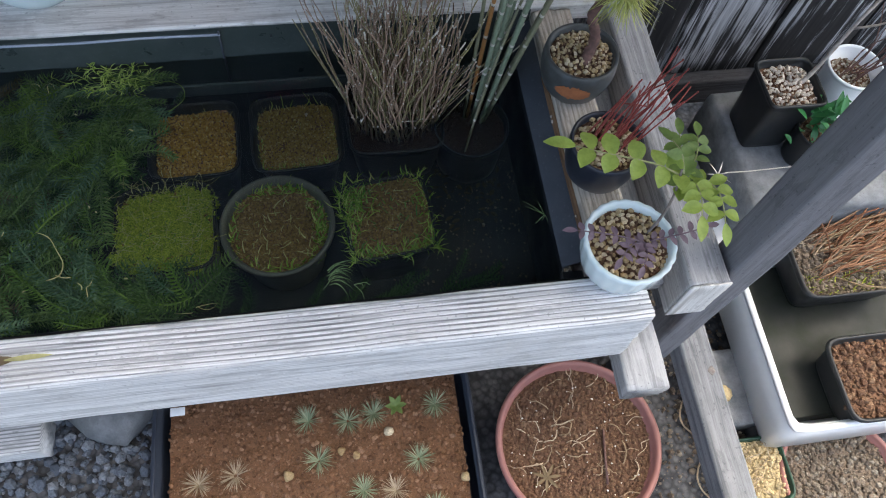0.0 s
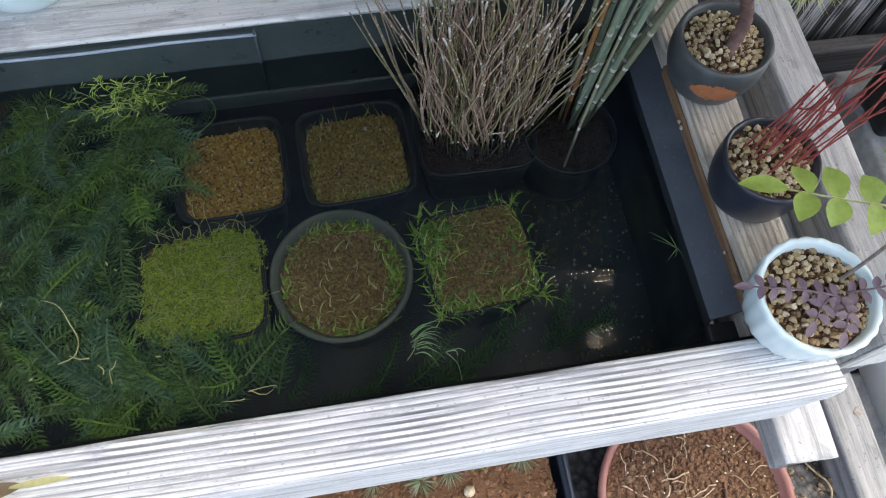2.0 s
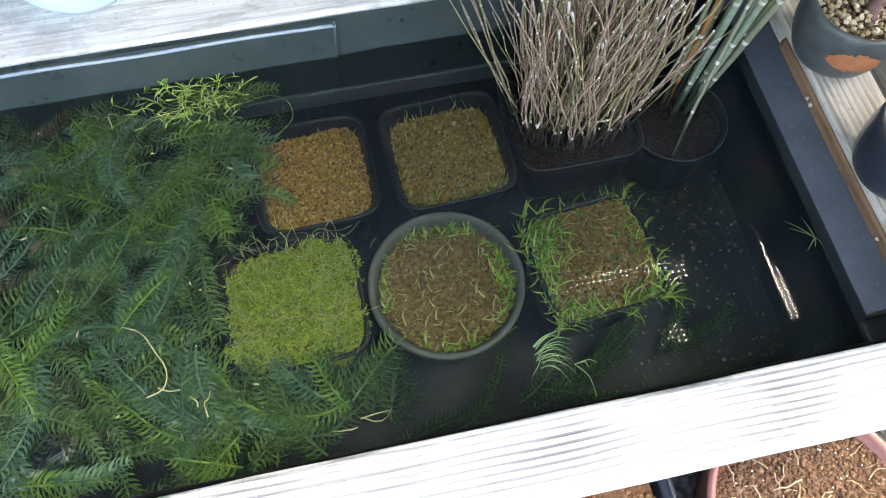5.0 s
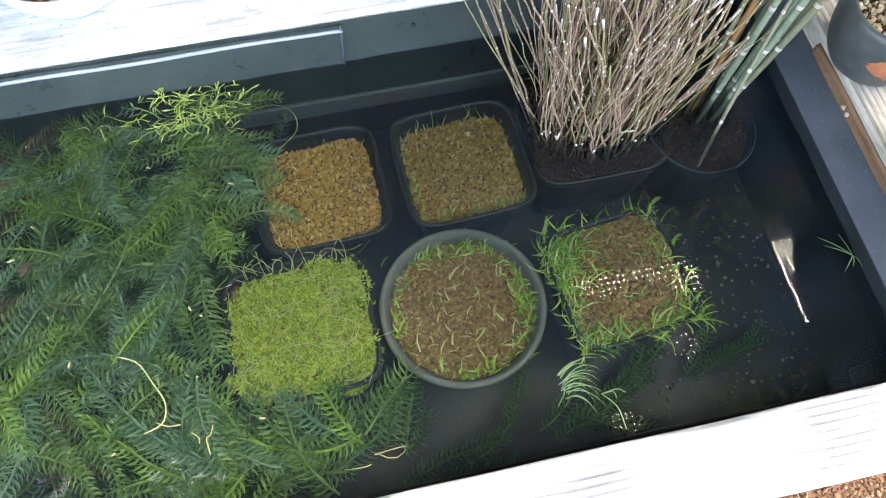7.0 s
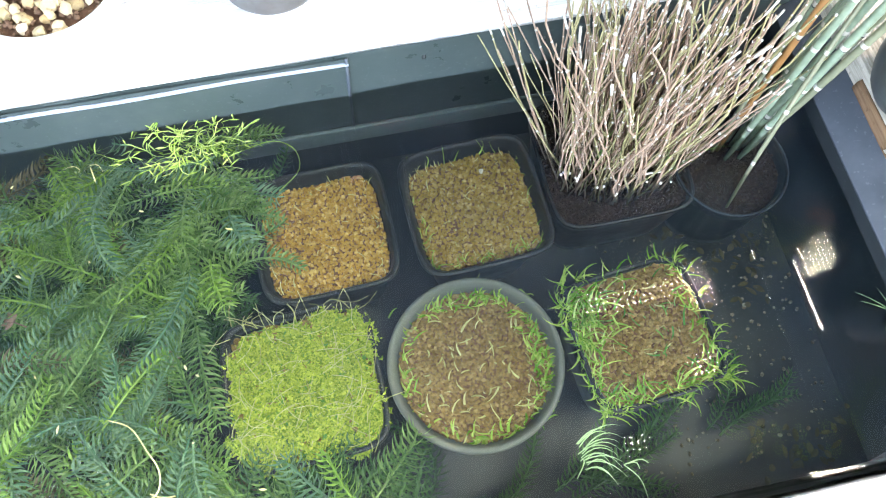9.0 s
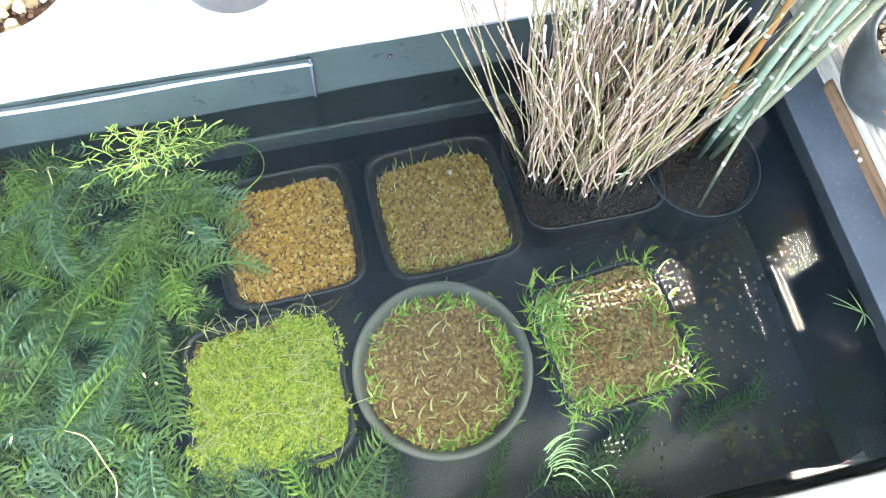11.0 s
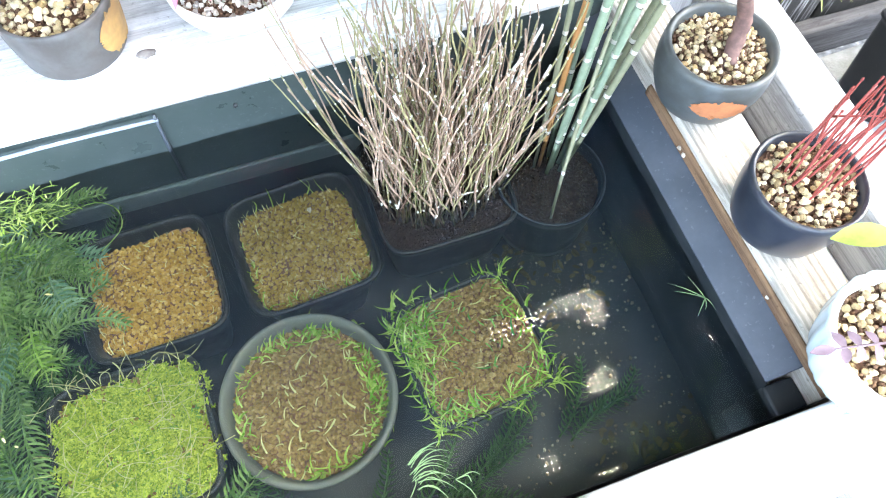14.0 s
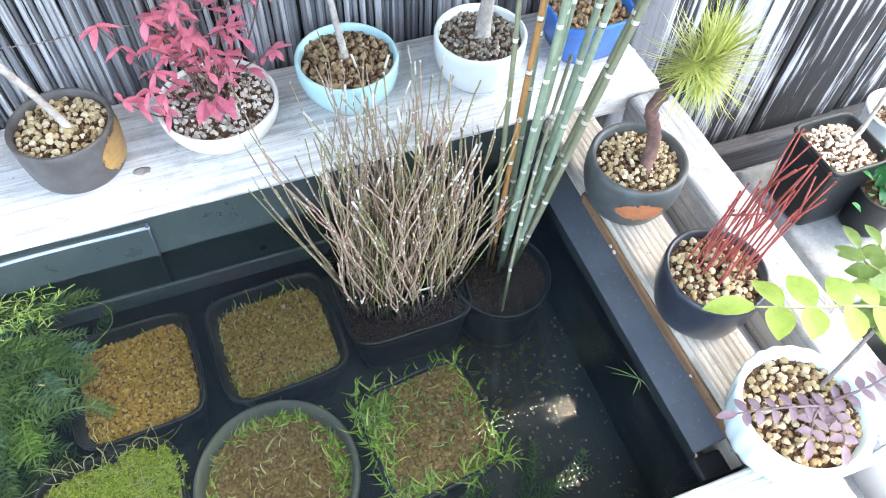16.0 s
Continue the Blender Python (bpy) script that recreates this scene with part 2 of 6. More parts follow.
M["node_white"] = leafy("pale_stem_node", (0.5, 0.46, 0.4), (0.8, 0.77, 0.7), 0.35, 0.1)
M["horsetail"] = leafy("dark_green_horsetail", (0.14, 0.2, 0.13), (0.32, 0.37, 0.27), 0.45, 0.05)
M["horsetail_olive"] = leafy("olive_horsetail", (0.17, 0.18, 0.11), (0.27, 0.26, 0.17), 0.45, 0.05)
M["horsetail_rust"] = leafy("rust_horsetail", (0.35, 0.16, 0.05), (0.4, 0.2, 0.08), 0.5, 0.05)
M["node_dark"] = leafy("dark_node_ring", (0.03, 0.025, 0.02), (0.06, 0.05, 0.04), 0.6, 0.0)
M["grass"] = leafy("fresh_water_grass", (0.13, 0.32, 0.03), (0.64, 0.76, 0.22), 0.25, 0.25, 0.7)
M["grass_deep"] = leafy("deep_green_grass", (0.06, 0.2, 0.04), (0.2, 0.4, 0.08), 0.4, 0.3)
M["straw"] = leafy("yellow_straw_blade", (0.42, 0.4, 0.15), (0.7, 0.66, 0.34), 0.5, 0.3)
M["moss"] = leafy("yellow_green_moss", (0.14, 0.24, 0.018), (0.63, 0.68, 0.11), 0.6, 0.3)
M["weed"] = leafy("feathery_water_weed", (0.07, 0.16, 0.04), (0.28, 0.41, 0.14), 0.4, 0.3)
M["weed_blue"] = leafy("blue_green_water_weed", (0.1, 0.22, 0.13), (0.3, 0.44, 0.27), 0.35, 0.3)
# darker copy of the weed green: dimming by depth is in the colour
M["weed_deep"] = leafy("depth_dimmed_water_weed", (0.025, 0.075, 0.022), (0.09, 0.18, 0.06), 0.5, 0.3)
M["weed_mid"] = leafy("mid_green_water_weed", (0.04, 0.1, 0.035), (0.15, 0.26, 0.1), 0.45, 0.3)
M["weed_fresh"] = leafy("fresh_water_weed", (0.14, 0.28, 0.04), (0.38, 0.56, 0.14), 0.4, 0.3)
M["wilted_leaf"] = leafy("wilted_maple_leaf", (0.22, 0.13, 0.1), (0.38, 0.25, 0.2), 0.6, 0.2)
M["weed_brown"] = leafy("brown_water_weed", (0.1, 0.085, 0.04), (0.2, 0.17, 0.09), 0.5, 0.3)
M["bright_weed"] = leafy("bright_green_weed", (0.26, 0.42, 0.06), (0.55, 0.68, 0.22), 0.45, 0.3)
M["pine"] = leafy("yellow_green_needles", (0.36, 0.42, 0.08), (0.74, 0.74, 0.28), 0.45, 0.2)
M["pink_leaf"] = leafy("crimson_pink_leaf", (0.55, 0.07, 0.14), (0.85, 0.33, 0.4), 0.45, 0.3)
M["red_twig"] = leafy("red_twig", (0.2, 0.035, 0.03), (0.42, 0.09, 0.075), 0.5, 0.0)
M["lime_leaf"] = leafy("lime_green_leaf", (0.22, 0.36, 0.05), (0.5, 0.6, 0.16), 0.4, 0.35)
M["green_leaf"] = leafy("mid_green_leaf", (0.13, 0.24, 0.06), (0.3, 0.4, 0.13), 0.4, 0.35)
M["purple_leaf"] = leafy("purple_leaf", (0.16, 0.1, 0.13), (0.28, 0.21, 0.25), 0.5, 0.25)
M["green_stem"] = leafy("pale_green_stem", (0.35, 0.36, 0.16), (0.4, 0.42, 0.2), 0.5, 0.1)
M["succulent"] = leafy("glossy_green_leaf", (0.02, 0.12, 0.04), (0.06, 0.24, 0.08), 0.3, 0.1)
M["sedum"] = leafy("grey_green_rosette", (0.17, 0.24, 0.14), (0.48, 0.5, 0.34), 0.55, 0.2)
M["dead_grass"] = leafy("dead_straw", (0.32, 0.23, 0.14), (0.55, 0.45, 0.33), 0.6, 0.1)
M["rust_straw"] = leafy("rusty_straw", (0.24, 0.1, 0.05), (0.48, 0.27, 0.16), 0.6, 0.1)
M["bark_pale"] = glazed("pale_bark", (0.5, 0.46, 0.42), (0.26, 0.22, 0.19), 0.8, 0.8, 0.0, 160)
M["bark_brown"] = glazed("red_brown_bark", (0.2, 0.11, 0.09), (0.09, 0.05, 0.045), 0.8, 0.8, 0.0, 160)
M["bark_grey"] = glazed("grey_bark", (0.32, 0.29, 0.26), (0.16, 0.13, 0.12), 0.8, 0.8, 0.0, 160)
M["dead_leaf"] = leafy("tan_dead_leaf", (0.14, 0.1, 0.05), (0.24, 0.17, 0.09), 0.6, 0.2)
M["reed_cane"] = None


def make_cane_material():
    m = Mat("dark_reed_cane")
    r = m.vary(False)
    c = m.ramp(r, (0.0, (0.07, 0.07, 0.075)), (0.5, (0.26, 0.26, 0.275)), (1.0, (0.62, 0.62, 0.64)))
    n = m.noise(m.coord((400, 400, 9)), 1.0, 5, 0.65)
    c = m.mix(m.ramp(n, (0.42, 0.6), (0.6, 0.0)), c, (0.035, 0.035, 0.04))
    return m.done(c, 0.55, m.bump(n, 0.3, 0.0005))


M["reed_cane"] = make_cane_material()


def make_burnt_board():
    m = Mat("black_board_with_peeling_white_paint")
    a = m.noise(m.coord((130, 130, 3.4)), 1.0, 6, 0.7)
    b = m.noise(m.coord((7, 7, 3)), 1.0, 4, 0.6)
    mask = m.mix(0.45, a, b)
    f = m.ramp(mask, (0.512, 0.0), (0.56, 0.85))
    d = m.noise(m.coord((200, 200, 12)), 1.0, 5, 0.6)
    c = m.mix(f, m.ramp(d, (0.3, (0.008, 0.008, 0.009)), (0.7, (0.03, 0.029, 0.03))), m.ramp(d, (0.3, (0.3, 0.3, 0.32)), (0.6, (0.66, 0.67, 0.7))))
    return m.done(c, 0.7, m.bump(mask, 0.4, 0.001))


M["burnt_board"] = make_burnt_board()


def make_concrete():
    m = Mat("grey_concrete")
    a = m.noise(m.coord((40, 40, 40)), 1.0, 8, 0.7)
    b = m.noise(m.coord((420, 420, 420)), 1.0, 3, 0.6)
    c = m.ramp(a, (0.3, (0.13, 0.14, 0.15)), (0.7, (0.28, 0.295, 0.31)))
    c = m.mix(m.ramp(b, (0.62, 0.0), (0.7, 0.5)), c, (0.13, 0.13, 0.13))
    return m.done(c, 0.9, m.bump(b, 0.5, 0.0012), spec=0.2)


M["concrete"] = make_concrete()


def make_ground():
    m = Mat("gravelly_ground")
    a = m.noise(m.coord((60, 60, 60)), 1.0, 8, 0.7)
    v = m.node("ShaderNodeTexVoronoi", {"Vector": m.coord((110, 110, 110)), "Scale": 1.0}).outputs["Distance"]
    c = m.ramp(a, (0.3, (0.05, 0.052, 0.058)), (0.7, (0.17, 0.175, 0.185)))
    c = m.mix(m.ramp(v, (0.35, 0.0), (0.7, 0.7)), c, (0.03, 0.03, 0.034))
    return m.done(c, 0.9, m.bump(v, 0.8, 0.004), spec=0.2)


M["ground"] = make_ground()


def make_water():
    m = Mat("still_water")
    v = m.coord((28, 28, 1))
    # broken film where weed lies at the surface
    c = m.node("ShaderNodeTexCoord")
    sep = m.node("ShaderNodeSeparateXYZ", {"Vector": c.outputs["Object"]})
    left = m.node("ShaderNodeMapRange", {"Value": sep.outputs["X"], "From Min": -0.14, "From Max": -0.26, "To Min": 0.0, "To Max": 1.0}).outputs[0]
    front = m.node("ShaderNodeMapRange", {"Value": sep.outputs["Y"], "From Min": 0.42, "From Max": 0.3, "To Min": 0.0, "To Max": 1.0}).outputs[0]
    patch = m.ramp(m.noise(m.coord((11, 11, 1)), 1.0, 3, 0.6), (0.48, 0.0), (0.6, 1.0))
    lumps = m.noise(m.coord((85, 85, 1)), 1.0, 2, 0.5)
    k = m.node("ShaderNodeMath", {0: left, 1: front}, operation="MULTIPLY").outputs[0]
    k = m.node("ShaderNodeMath", {0: k, 1: patch}, operation="MULTIPLY").outputs[0]
    k = m.node("ShaderNodeMath", {0: k, 1: lumps}, operation="MULTIPLY").outputs[0]
    nrm = m.bump(k, 1.0, 0.003)
    fres = m.node("ShaderNodeFresnel", {"IOR": 1.333, "Normal": nrm}).outputs[0]
    clear = m.node("ShaderNodeBsdfTransparent", {"Color": (0.78, 0.84, 0.79, 1)}).outputs[0]
    # a weak bluish diffuse layer that paints haze and glare onto the surface
    haze = m.node("ShaderNodeBsdfDiffuse", {"Color": (0.36, 0.6, 0.9, 1)}).outputs[0]
    veil = m.ramp(m.noise(m.coord((17, 17, 1)), 1.0, 5, 0.6), (0.3, 0.003), (0.7, 0.012))
    clear = m.node("ShaderNodeMixShader", {0: veil, 1: clear, 2: haze}).outputs[0]
    gloss = m.node("ShaderNodeBsdfGlossy", {"Roughness": 0.0, "Color": (1, 1, 1, 1), "Normal": nrm}).outputs[0]
    mixed = m.node("ShaderNodeMixShader", {0: fres, 1: clear, 2: gloss}).outputs[0]
    m.t.links.new(mixed, m.out.inputs[0])
    return m.m


M["water"] = make_water()


def make_water_hump():
    m = Mat("humped_water_film")
    fres = m.node("ShaderNodeFresnel", {"IOR": 1.333}).outputs[0]
    clear = m.node("ShaderNodeBsdfTransparent", {"Color": (0.97, 0.99, 0.98, 1)}).outputs[0]
    gloss = m.node("ShaderNodeBsdfGlossy", {"Roughness": 0.02, "Color": (1, 1, 1, 1)}).outputs[0]
    m.t.links.new(m.node("ShaderNodeMixShader", {0: fres, 1: clear, 2: gloss}).outputs[0], m.out.inputs[0])
    return m.m


M["water_hump"] = make_water_hump()

# ---------------------------------------------------------------- mesh tools
rng = np.random.default_rng(7)


class Geo:
    """Vertices and faces gathered for one mesh."""

    def __init__(self):
        self.v, self.f, self.n = [], [], 0

    def add(self, verts, faces):
        verts = np.asarray(verts, float).reshape(-1, 3)
        self.v.append(verts)
        o = self.n
        self.f.extend([tuple(i + o for i in f) for f in faces])
        self.n += len(verts)
        return self

    def mesh(self, name, material, smooth=True):
        me = bpy.data.meshes.new(name)
        me.from_pydata(np.concatenate(self.v).tolist() if self.v else [], [], self.f)
        if smooth:
            me.polygons.foreach_set("use_smooth", [True] * len(me.polygons))
        me.materials.append(material)
        return me


def part(name, geo, material, parent=None, label="", kind="", smooth=True):
    ob = new(name, geo if isinstance(geo, bpy.types.Mesh) else geo.mesh(name, material, smooth))
    if parent is not None:
        ob.parent = parent
    return tagged(ob, label, kind=kind)


def thing(name, label, category, group="", kind="", at=(0, 0, 0)):
    ob = new(name)
    ob.empty_display_size = 0.02
    ob.location = at
    return tagged(ob, label, category, group, kind)


def rounded_box(lo, hi, r=0.003, seg=2):
    """A box with rounded edges."""
    bm = bmesh.new()
    bmesh.ops.create_cube(bm, size=1.0)
    lo, hi = Vector(lo), Vector(hi)
    for v in bm.verts:
        v.co = Vector([lo[i] + (v.co[i] + 0.5) * (hi[i] - lo[i]) for i in range(3)])
    bmesh.ops.bevel(bm, geom=bm.edges[:], offset=r, segments=seg, affect="EDGES", profile=0.6)
    g = Geo().add([v.co[:] for v in bm.verts], [[v.index for v in f.verts] for f in (bm.verts.index_update(), bm.faces)[1]])
    bm.free()
    return g


def timber(lo, hi, axis, ridge=0.0007, wear=0.0012, seed=0, n_long=90, n_cross=16, pitch=0.0034, bevel=0.004, centre=0.0, phase=0.0):
    """A sawn timber whose sides are ridged by the weathered grain; axis is its length."""
    lo, hi = np.array(lo, float), np.array(hi, float)
    a, b, c = axis, (axis + 1) % 3, (axis + 2) % 3
    wb, wc = hi[b] - lo[b], hi[c] - lo[c]
    # outline of the cross section, round the four sides
    ring = []
    for side in range(4):
        for i in range(n_cross):
            u = i / n_cross
            if side == 0:
                ring.append((u, 0.0))
            elif side == 1:
                ring.append((1.0, u))
            elif side == 2:
                ring.append((1 - u, 1.0))
            else:
                ring.append((0.0, 1 - u))
    g = Geo()
    verts = []
    for k in range(n_long + 1):
        t = k / n_long
        x = lo[a] + t * (hi[a] - lo[a])
        for j, (u, w) in enumerate(ring):
            pb, pc = (u - 0.5) * wb, (w - 0.5) * wc
            # round the arrises
            hb, hc = wb / 2 - bevel, wc / 2 - bevel
            ob_, oc_ = max(0, abs(pb) - hb), max(0, abs(pc) - hc)
            ln = math.hypot(ob_, oc_)
            if ob_ > 0 and oc_ > 0 and ln > bevel:
                pb, pc = math.copysign(hb + ob_ * bevel / ln, pb), math.copysign(hc + oc_ * bevel / ln, pc)
            wave = 0.0015 * math.sin(x * 7 + phase) + 0.0007 * math.sin(x * 19 + phase * 2 + 1.3)
            across = lo[b] + wb / 2 + pb + lo[c] + wc / 2 + pc + wave - centre
            gr = max(0.0, math.sin(across / pitch * 2 * math.pi)) ** 1.5 * (0.75 + 0.5 * noise.noise((x * 9, across * 60, seed)))
            zz = (lo[b] + wb / 2 + pb) if b == 2 else (lo[c] + wc / 2 + pc) if c == 2 else 1e9
            top = 1.0 if zz > hi[2] - bevel * 1.3 else 0.3
            d = -ridge * gr * top + wear * noise.noise((x * 14, pb * 40, pc * 40 + seed * 7))
            s = 1 + d / max(math.hypot(pb, pc), 1e-4)
            p = np.zeros(3)
            edge = 0.0
            if k in (0, n_long):
                edge = 0.002 * noise.noise((pb * 160, pc * 160, seed + k)) * (1 if k else -1)
            p[a] = x + edge
            p[b] = lo[b] + wb / 2 + pb * s
            p[c] = lo[c] + wc / 2 + pc * s
            verts.append(p)
    m = len(ring)
    faces = [(k * m + j, k * m + (j + 1) % m, (k + 1) * m + (j + 1) % m, (k + 1) * m + j) for k in range(n_long) for j in range(m)]
    faces.append(tuple(range(m - 1, -1, -1)))
    faces.append(tuple(n_long * m + j for j in range(m)))
    return g.add(verts, faces)


def outline(seg, square=0.0, ribs=0, rib_depth=0.0):
    """Unit outline of a pot, seen from above: round, or square with round corners."""
    pts = []
    for i in range(seg):
        a = 2 * math.pi * i / seg
        c, s = math.cos(a), math.sin(a)
        if square:
            e = square
            r = 1.0 / (abs(c) ** e + abs(s) ** e) ** (1 / e)
        else:
            r = 1.0 + (rib_depth * abs(math.cos(a * ribs / 2)) if ribs else 0)
        pts.append((c * r, s * r))
    return pts


def vessel(profile, seg=48, square=0.0, ribs=0, rib_depth=0.0, stretch=1.0, wobble=0.0, seed=0, close=True):
    """A pot turned from (radius, height) steps that run outside from the foot to the rim and down inside."""
    ring = outline(seg, square)
    rib = outline(seg, square, ribs, rib_depth)
    g = Geo()
    verts = []
    n_out = max(range(len(profile)), key=lambda i: profile[i][1])
    for k, (r, z) in enumerate(profile):
        use = rib if ribs and 0 < k <= n_out + 1 else ring
        for i, (x, y) in enumerate(use):
            w = 1 + wobble * noise.noise((x * 1.5 + seed, y * 1.5, z * 20))
            verts.append((x * r * w, y * r * w * stretch, z))
    faces = [(k * seg + i, k * seg + (i + 1) % seg, (k + 1) * seg + (i + 1) % seg, (k + 1) * seg + i) for k in range(len(profile) - 1) for i in range(seg)]
    if close:
        faces.append(tuple(range(seg - 1, -1, -1)))
        faces.append(tuple((len(profile) - 1) * seg + i for i in range(seg)))
    return g.add(verts, faces)


def tube(points, radii, seg=5, cap=True):
    pts = np.asarray(points, float)
    n = len(pts)
    radii = np.broadcast_to(np.asarray(radii, float), (n,))
    d = np.gradient(pts, axis=0)
    d /= np.linalg.norm(d, axis=1)[:, None] + 1e-12
    ref = np.array([0, 0, 1.0]) if abs(d[:, 2]).mean() < 0.8 else np.array([1.0, 0, 0])
    u = np.cross(d, ref)
    u /= np.linalg.norm(u, axis=1)[:, None] + 1e-12
    w = np.cross(d, u)
    a = np.arange(seg) * 2 * np.pi / seg
    verts = pts[:, None] + radii[:, None, None] * (np.cos(a)[None, :, None] * u[:, None] + np.sin(a)[None, :, None] * w[:, None])
    faces = [(k * seg + i, k * seg + (i + 1) % seg, (k + 1) * seg + (i + 1) % seg, (k + 1) * seg + i) for k in range(n - 1) for i in range(seg)]
    if cap:
        faces.append(tuple(range(seg - 1, -1, -1)))
        faces.append(tuple((n - 1) * seg + i for i in range(seg)))
    return verts.reshape(-1, 3), faces


def ico(level):
    bm = bmesh.new()
    bmesh.ops.create_icosphere(bm, subdivisions=level, radius=1.0)
    bm.verts.index_update()
    v = np.array([x.co[:] for x in bm.verts])
    f = [tuple(x.index for x in q.verts) for q in bm.faces]
    bm.free()
    return v, f


ICO = {1: ico(1), 2: ico(2)}


def pebble_shapes(level, count, jitter, seed):
    r = np.random.default_rng(seed)
    v, f = ICO[level]
    out = []
    for i in range(count):
        q = v * (1 + jitter * r.standard_normal((len(v), 1)) * (0.6 if level == 1 else 0.35))
        q = q * r.uniform(0.7, 1.15, 3)
        if level == 2:
            q = q + jitter * 0.35 * np.sin(v[:, [1, 2, 0]] * r.uniform(1.5, 3.5, 3) + r.uniform(0, 6, 3))
            # a few flat broken faces
            for _ in range(7):
                d = r.standard_normal(3)
                d /= np.linalg.norm(d)
                over = np.maximum(0.0, q @ d - r.uniform(0.5, 0.75))
                q = q - over[:, None] * d
        out.append(q)
    return out, f


SMALL = pebble_shapes(1, 10, 0.14, 3)
ROUND = pebble_shapes(2, 12, 0.17, 5)


def random_turns(n):
    q = rng.standard_normal((n, 4))
    q /= np.linalg.norm(q, axis=1)[:, None]
    w, x, y, z = q.T
    return np.stack([np.stack([1 - 2 * (y * y + z * z), 2 * (x * y - z * w), 2 * (x * z + y * w)], -1),
                     np.stack([2 * (x * y + z * w), 1 - 2 * (x * x + z * z), 2 * (y * z - x * w)], -1),
                     np.stack([2 * (x * z - y * w), 2 * (y * z + x * w), 1 - 2 * (x * x + y * y)], -1)], 1)


def scatter(places, sizes, shapes=SMALL, geo=None):
    """Loose stones at these places."""
    g = geo or Geo()
    turns = random_turns(len(places))
    for p, s, t in zip(places, sizes, turns):
        v = shapes[0][rng.integers(len(shapes[0]))]
        g.add(v @ t.T * s + p, shapes[1])
    return g


def filled(inside, box, pitch, z, jitter=0.5, rise=0.0):
    """Places on a jittered grid where inside(x, y) holds."""
    x0, y0, x1, y1 = box
    out = []
    rows = int((y1 - y0) / (pitch * 0.87)) + 1
    for r in range(rows):
        for c in range(int((x1 - x0) / pitch) + 1):
            x = x0 + (c + 0.5 * (r % 2)) * pitch + rng.normal() * pitch * 0.3 * jitter
            y = y0 + r * pitch * 0.87 + rng.normal() * pitch * 0.3 * jitter
            if inside(x, y):
                out.append((x, y, z + rng.uniform(-0.5, 0.5) * rise))
    return np.array(out).reshape(-1, 3)


def disc(r, cx=0.0, cy=0.0):
    return lambda x, y: (x - cx) ** 2 + (y - cy) ** 2 < r * r


def squircle(r, e=5.0, sx=1.0, sy=1.0):
    return lambda x, y: (abs(x / sx) ** e + abs(y / sy) ** e) < r ** e


def flat_disc(r, z, seg=40, square=0.0, stretch=1.0):
    pts = [(x * r, y * r * stretch, z) for x, y in outline(seg, square)]
    return Geo().add(pts, [tuple(range(seg))])


def blade(base, tip, width, bend=(0, 0, 0), n=4, fold=0.0):
    """A narrow leaf as a tapering strip."""
    base, tip, bend = (np.array(q, float) for q in (base, tip, bend))
    d = tip - base
    side = np.cross(d, (0.12, 0.2, 1.0))
    side = side / (np.linalg.norm(side) + 1e-9) * width / 2
    v, f = [], []
    for i in range(n + 1):
        t = i / n
        c = base + d * t + bend * (4 * t * (1 - t))
        w = side * (1 - t ** 2 * 0.92)
        v += [c - w, c + w]
    for i in range(n):
        f.append((2 * i, 2 * i + 1, 2 * i + 3, 2 * i + 2))
    return np.array(v), f


def oval_leaf(base, direction, normal, length, width, curl=0.15, n=5):
    """A broad leaf, folded along its midrib."""
    base, d, up = (np.array(q, float) for q in (base, direction, normal))
    d /= np.linalg.norm(d)
    side = np.cross(d, up)
    side /= np.linalg.norm(side) + 1e-9
    up = np.cross(side, d)
    v, f = [], []
    for i in range(n + 1):
        t = i / n
        w = width / 2 * math.sin(math.pi * min(1.0, t * 0.94 + 0.05)) ** 0.75
        c = base + d * length * t - up * curl * length * t * t
        v += [c - side * w + up * w * 0.35, c, c + side * w + up * w * 0.35]
    for i in range(n):
        k = 3 * i
        f += [(k, k + 1, k + 4, k + 3), (k + 1, k + 2, k + 5, k + 4)]
    return np.array(v), f


def smooth_path(points, n=12):
    p = np.array(points, float)
    t = np.linspace(0, len(p) - 1, n)
    out = []
    for q in t:
        i = min(int(q), len(p) - 2)
        u = q - i
        p0, p1, p2, p3 = p[max(i - 1, 0)], p[i], p[i + 1], p[min(i + 2, len(p) - 1)]
        out.append(0.5 * ((2 * p1) + (p2 - p0) * u + (2 * p0 - 5 * p1 + 4 * p2 - p3) * u ** 2 + (3 * p1 - p0 - 3 * p2 + p3) * u ** 3))
    return np.array(out)


PEBBLE_MESHES = {}


def pebbles(places, sizes, mat, parent, name="pebble"):
    """Single stones under a parent, which share a few meshes."""
    if mat not in PEBBLE_MESHES:
        PEBBLE_MESHES[mat] = [Geo().add(v, ROUND[1]).mesh(name, M[mat], False) for v in ROUND[0]]
    for p, s in zip(places, sizes):
        ob = new(name, PEBBLE_MESHES[mat][rng.integers(12)])
        ob.parent = parent
        ob.location = p
        ob.scale = (s, s, s)
        ob.rotation_euler = rng.uniform(0, 6.28, 3)

# ---------------------------------------------------------------- the setting
WATER, TOP = 0.36, 0.404


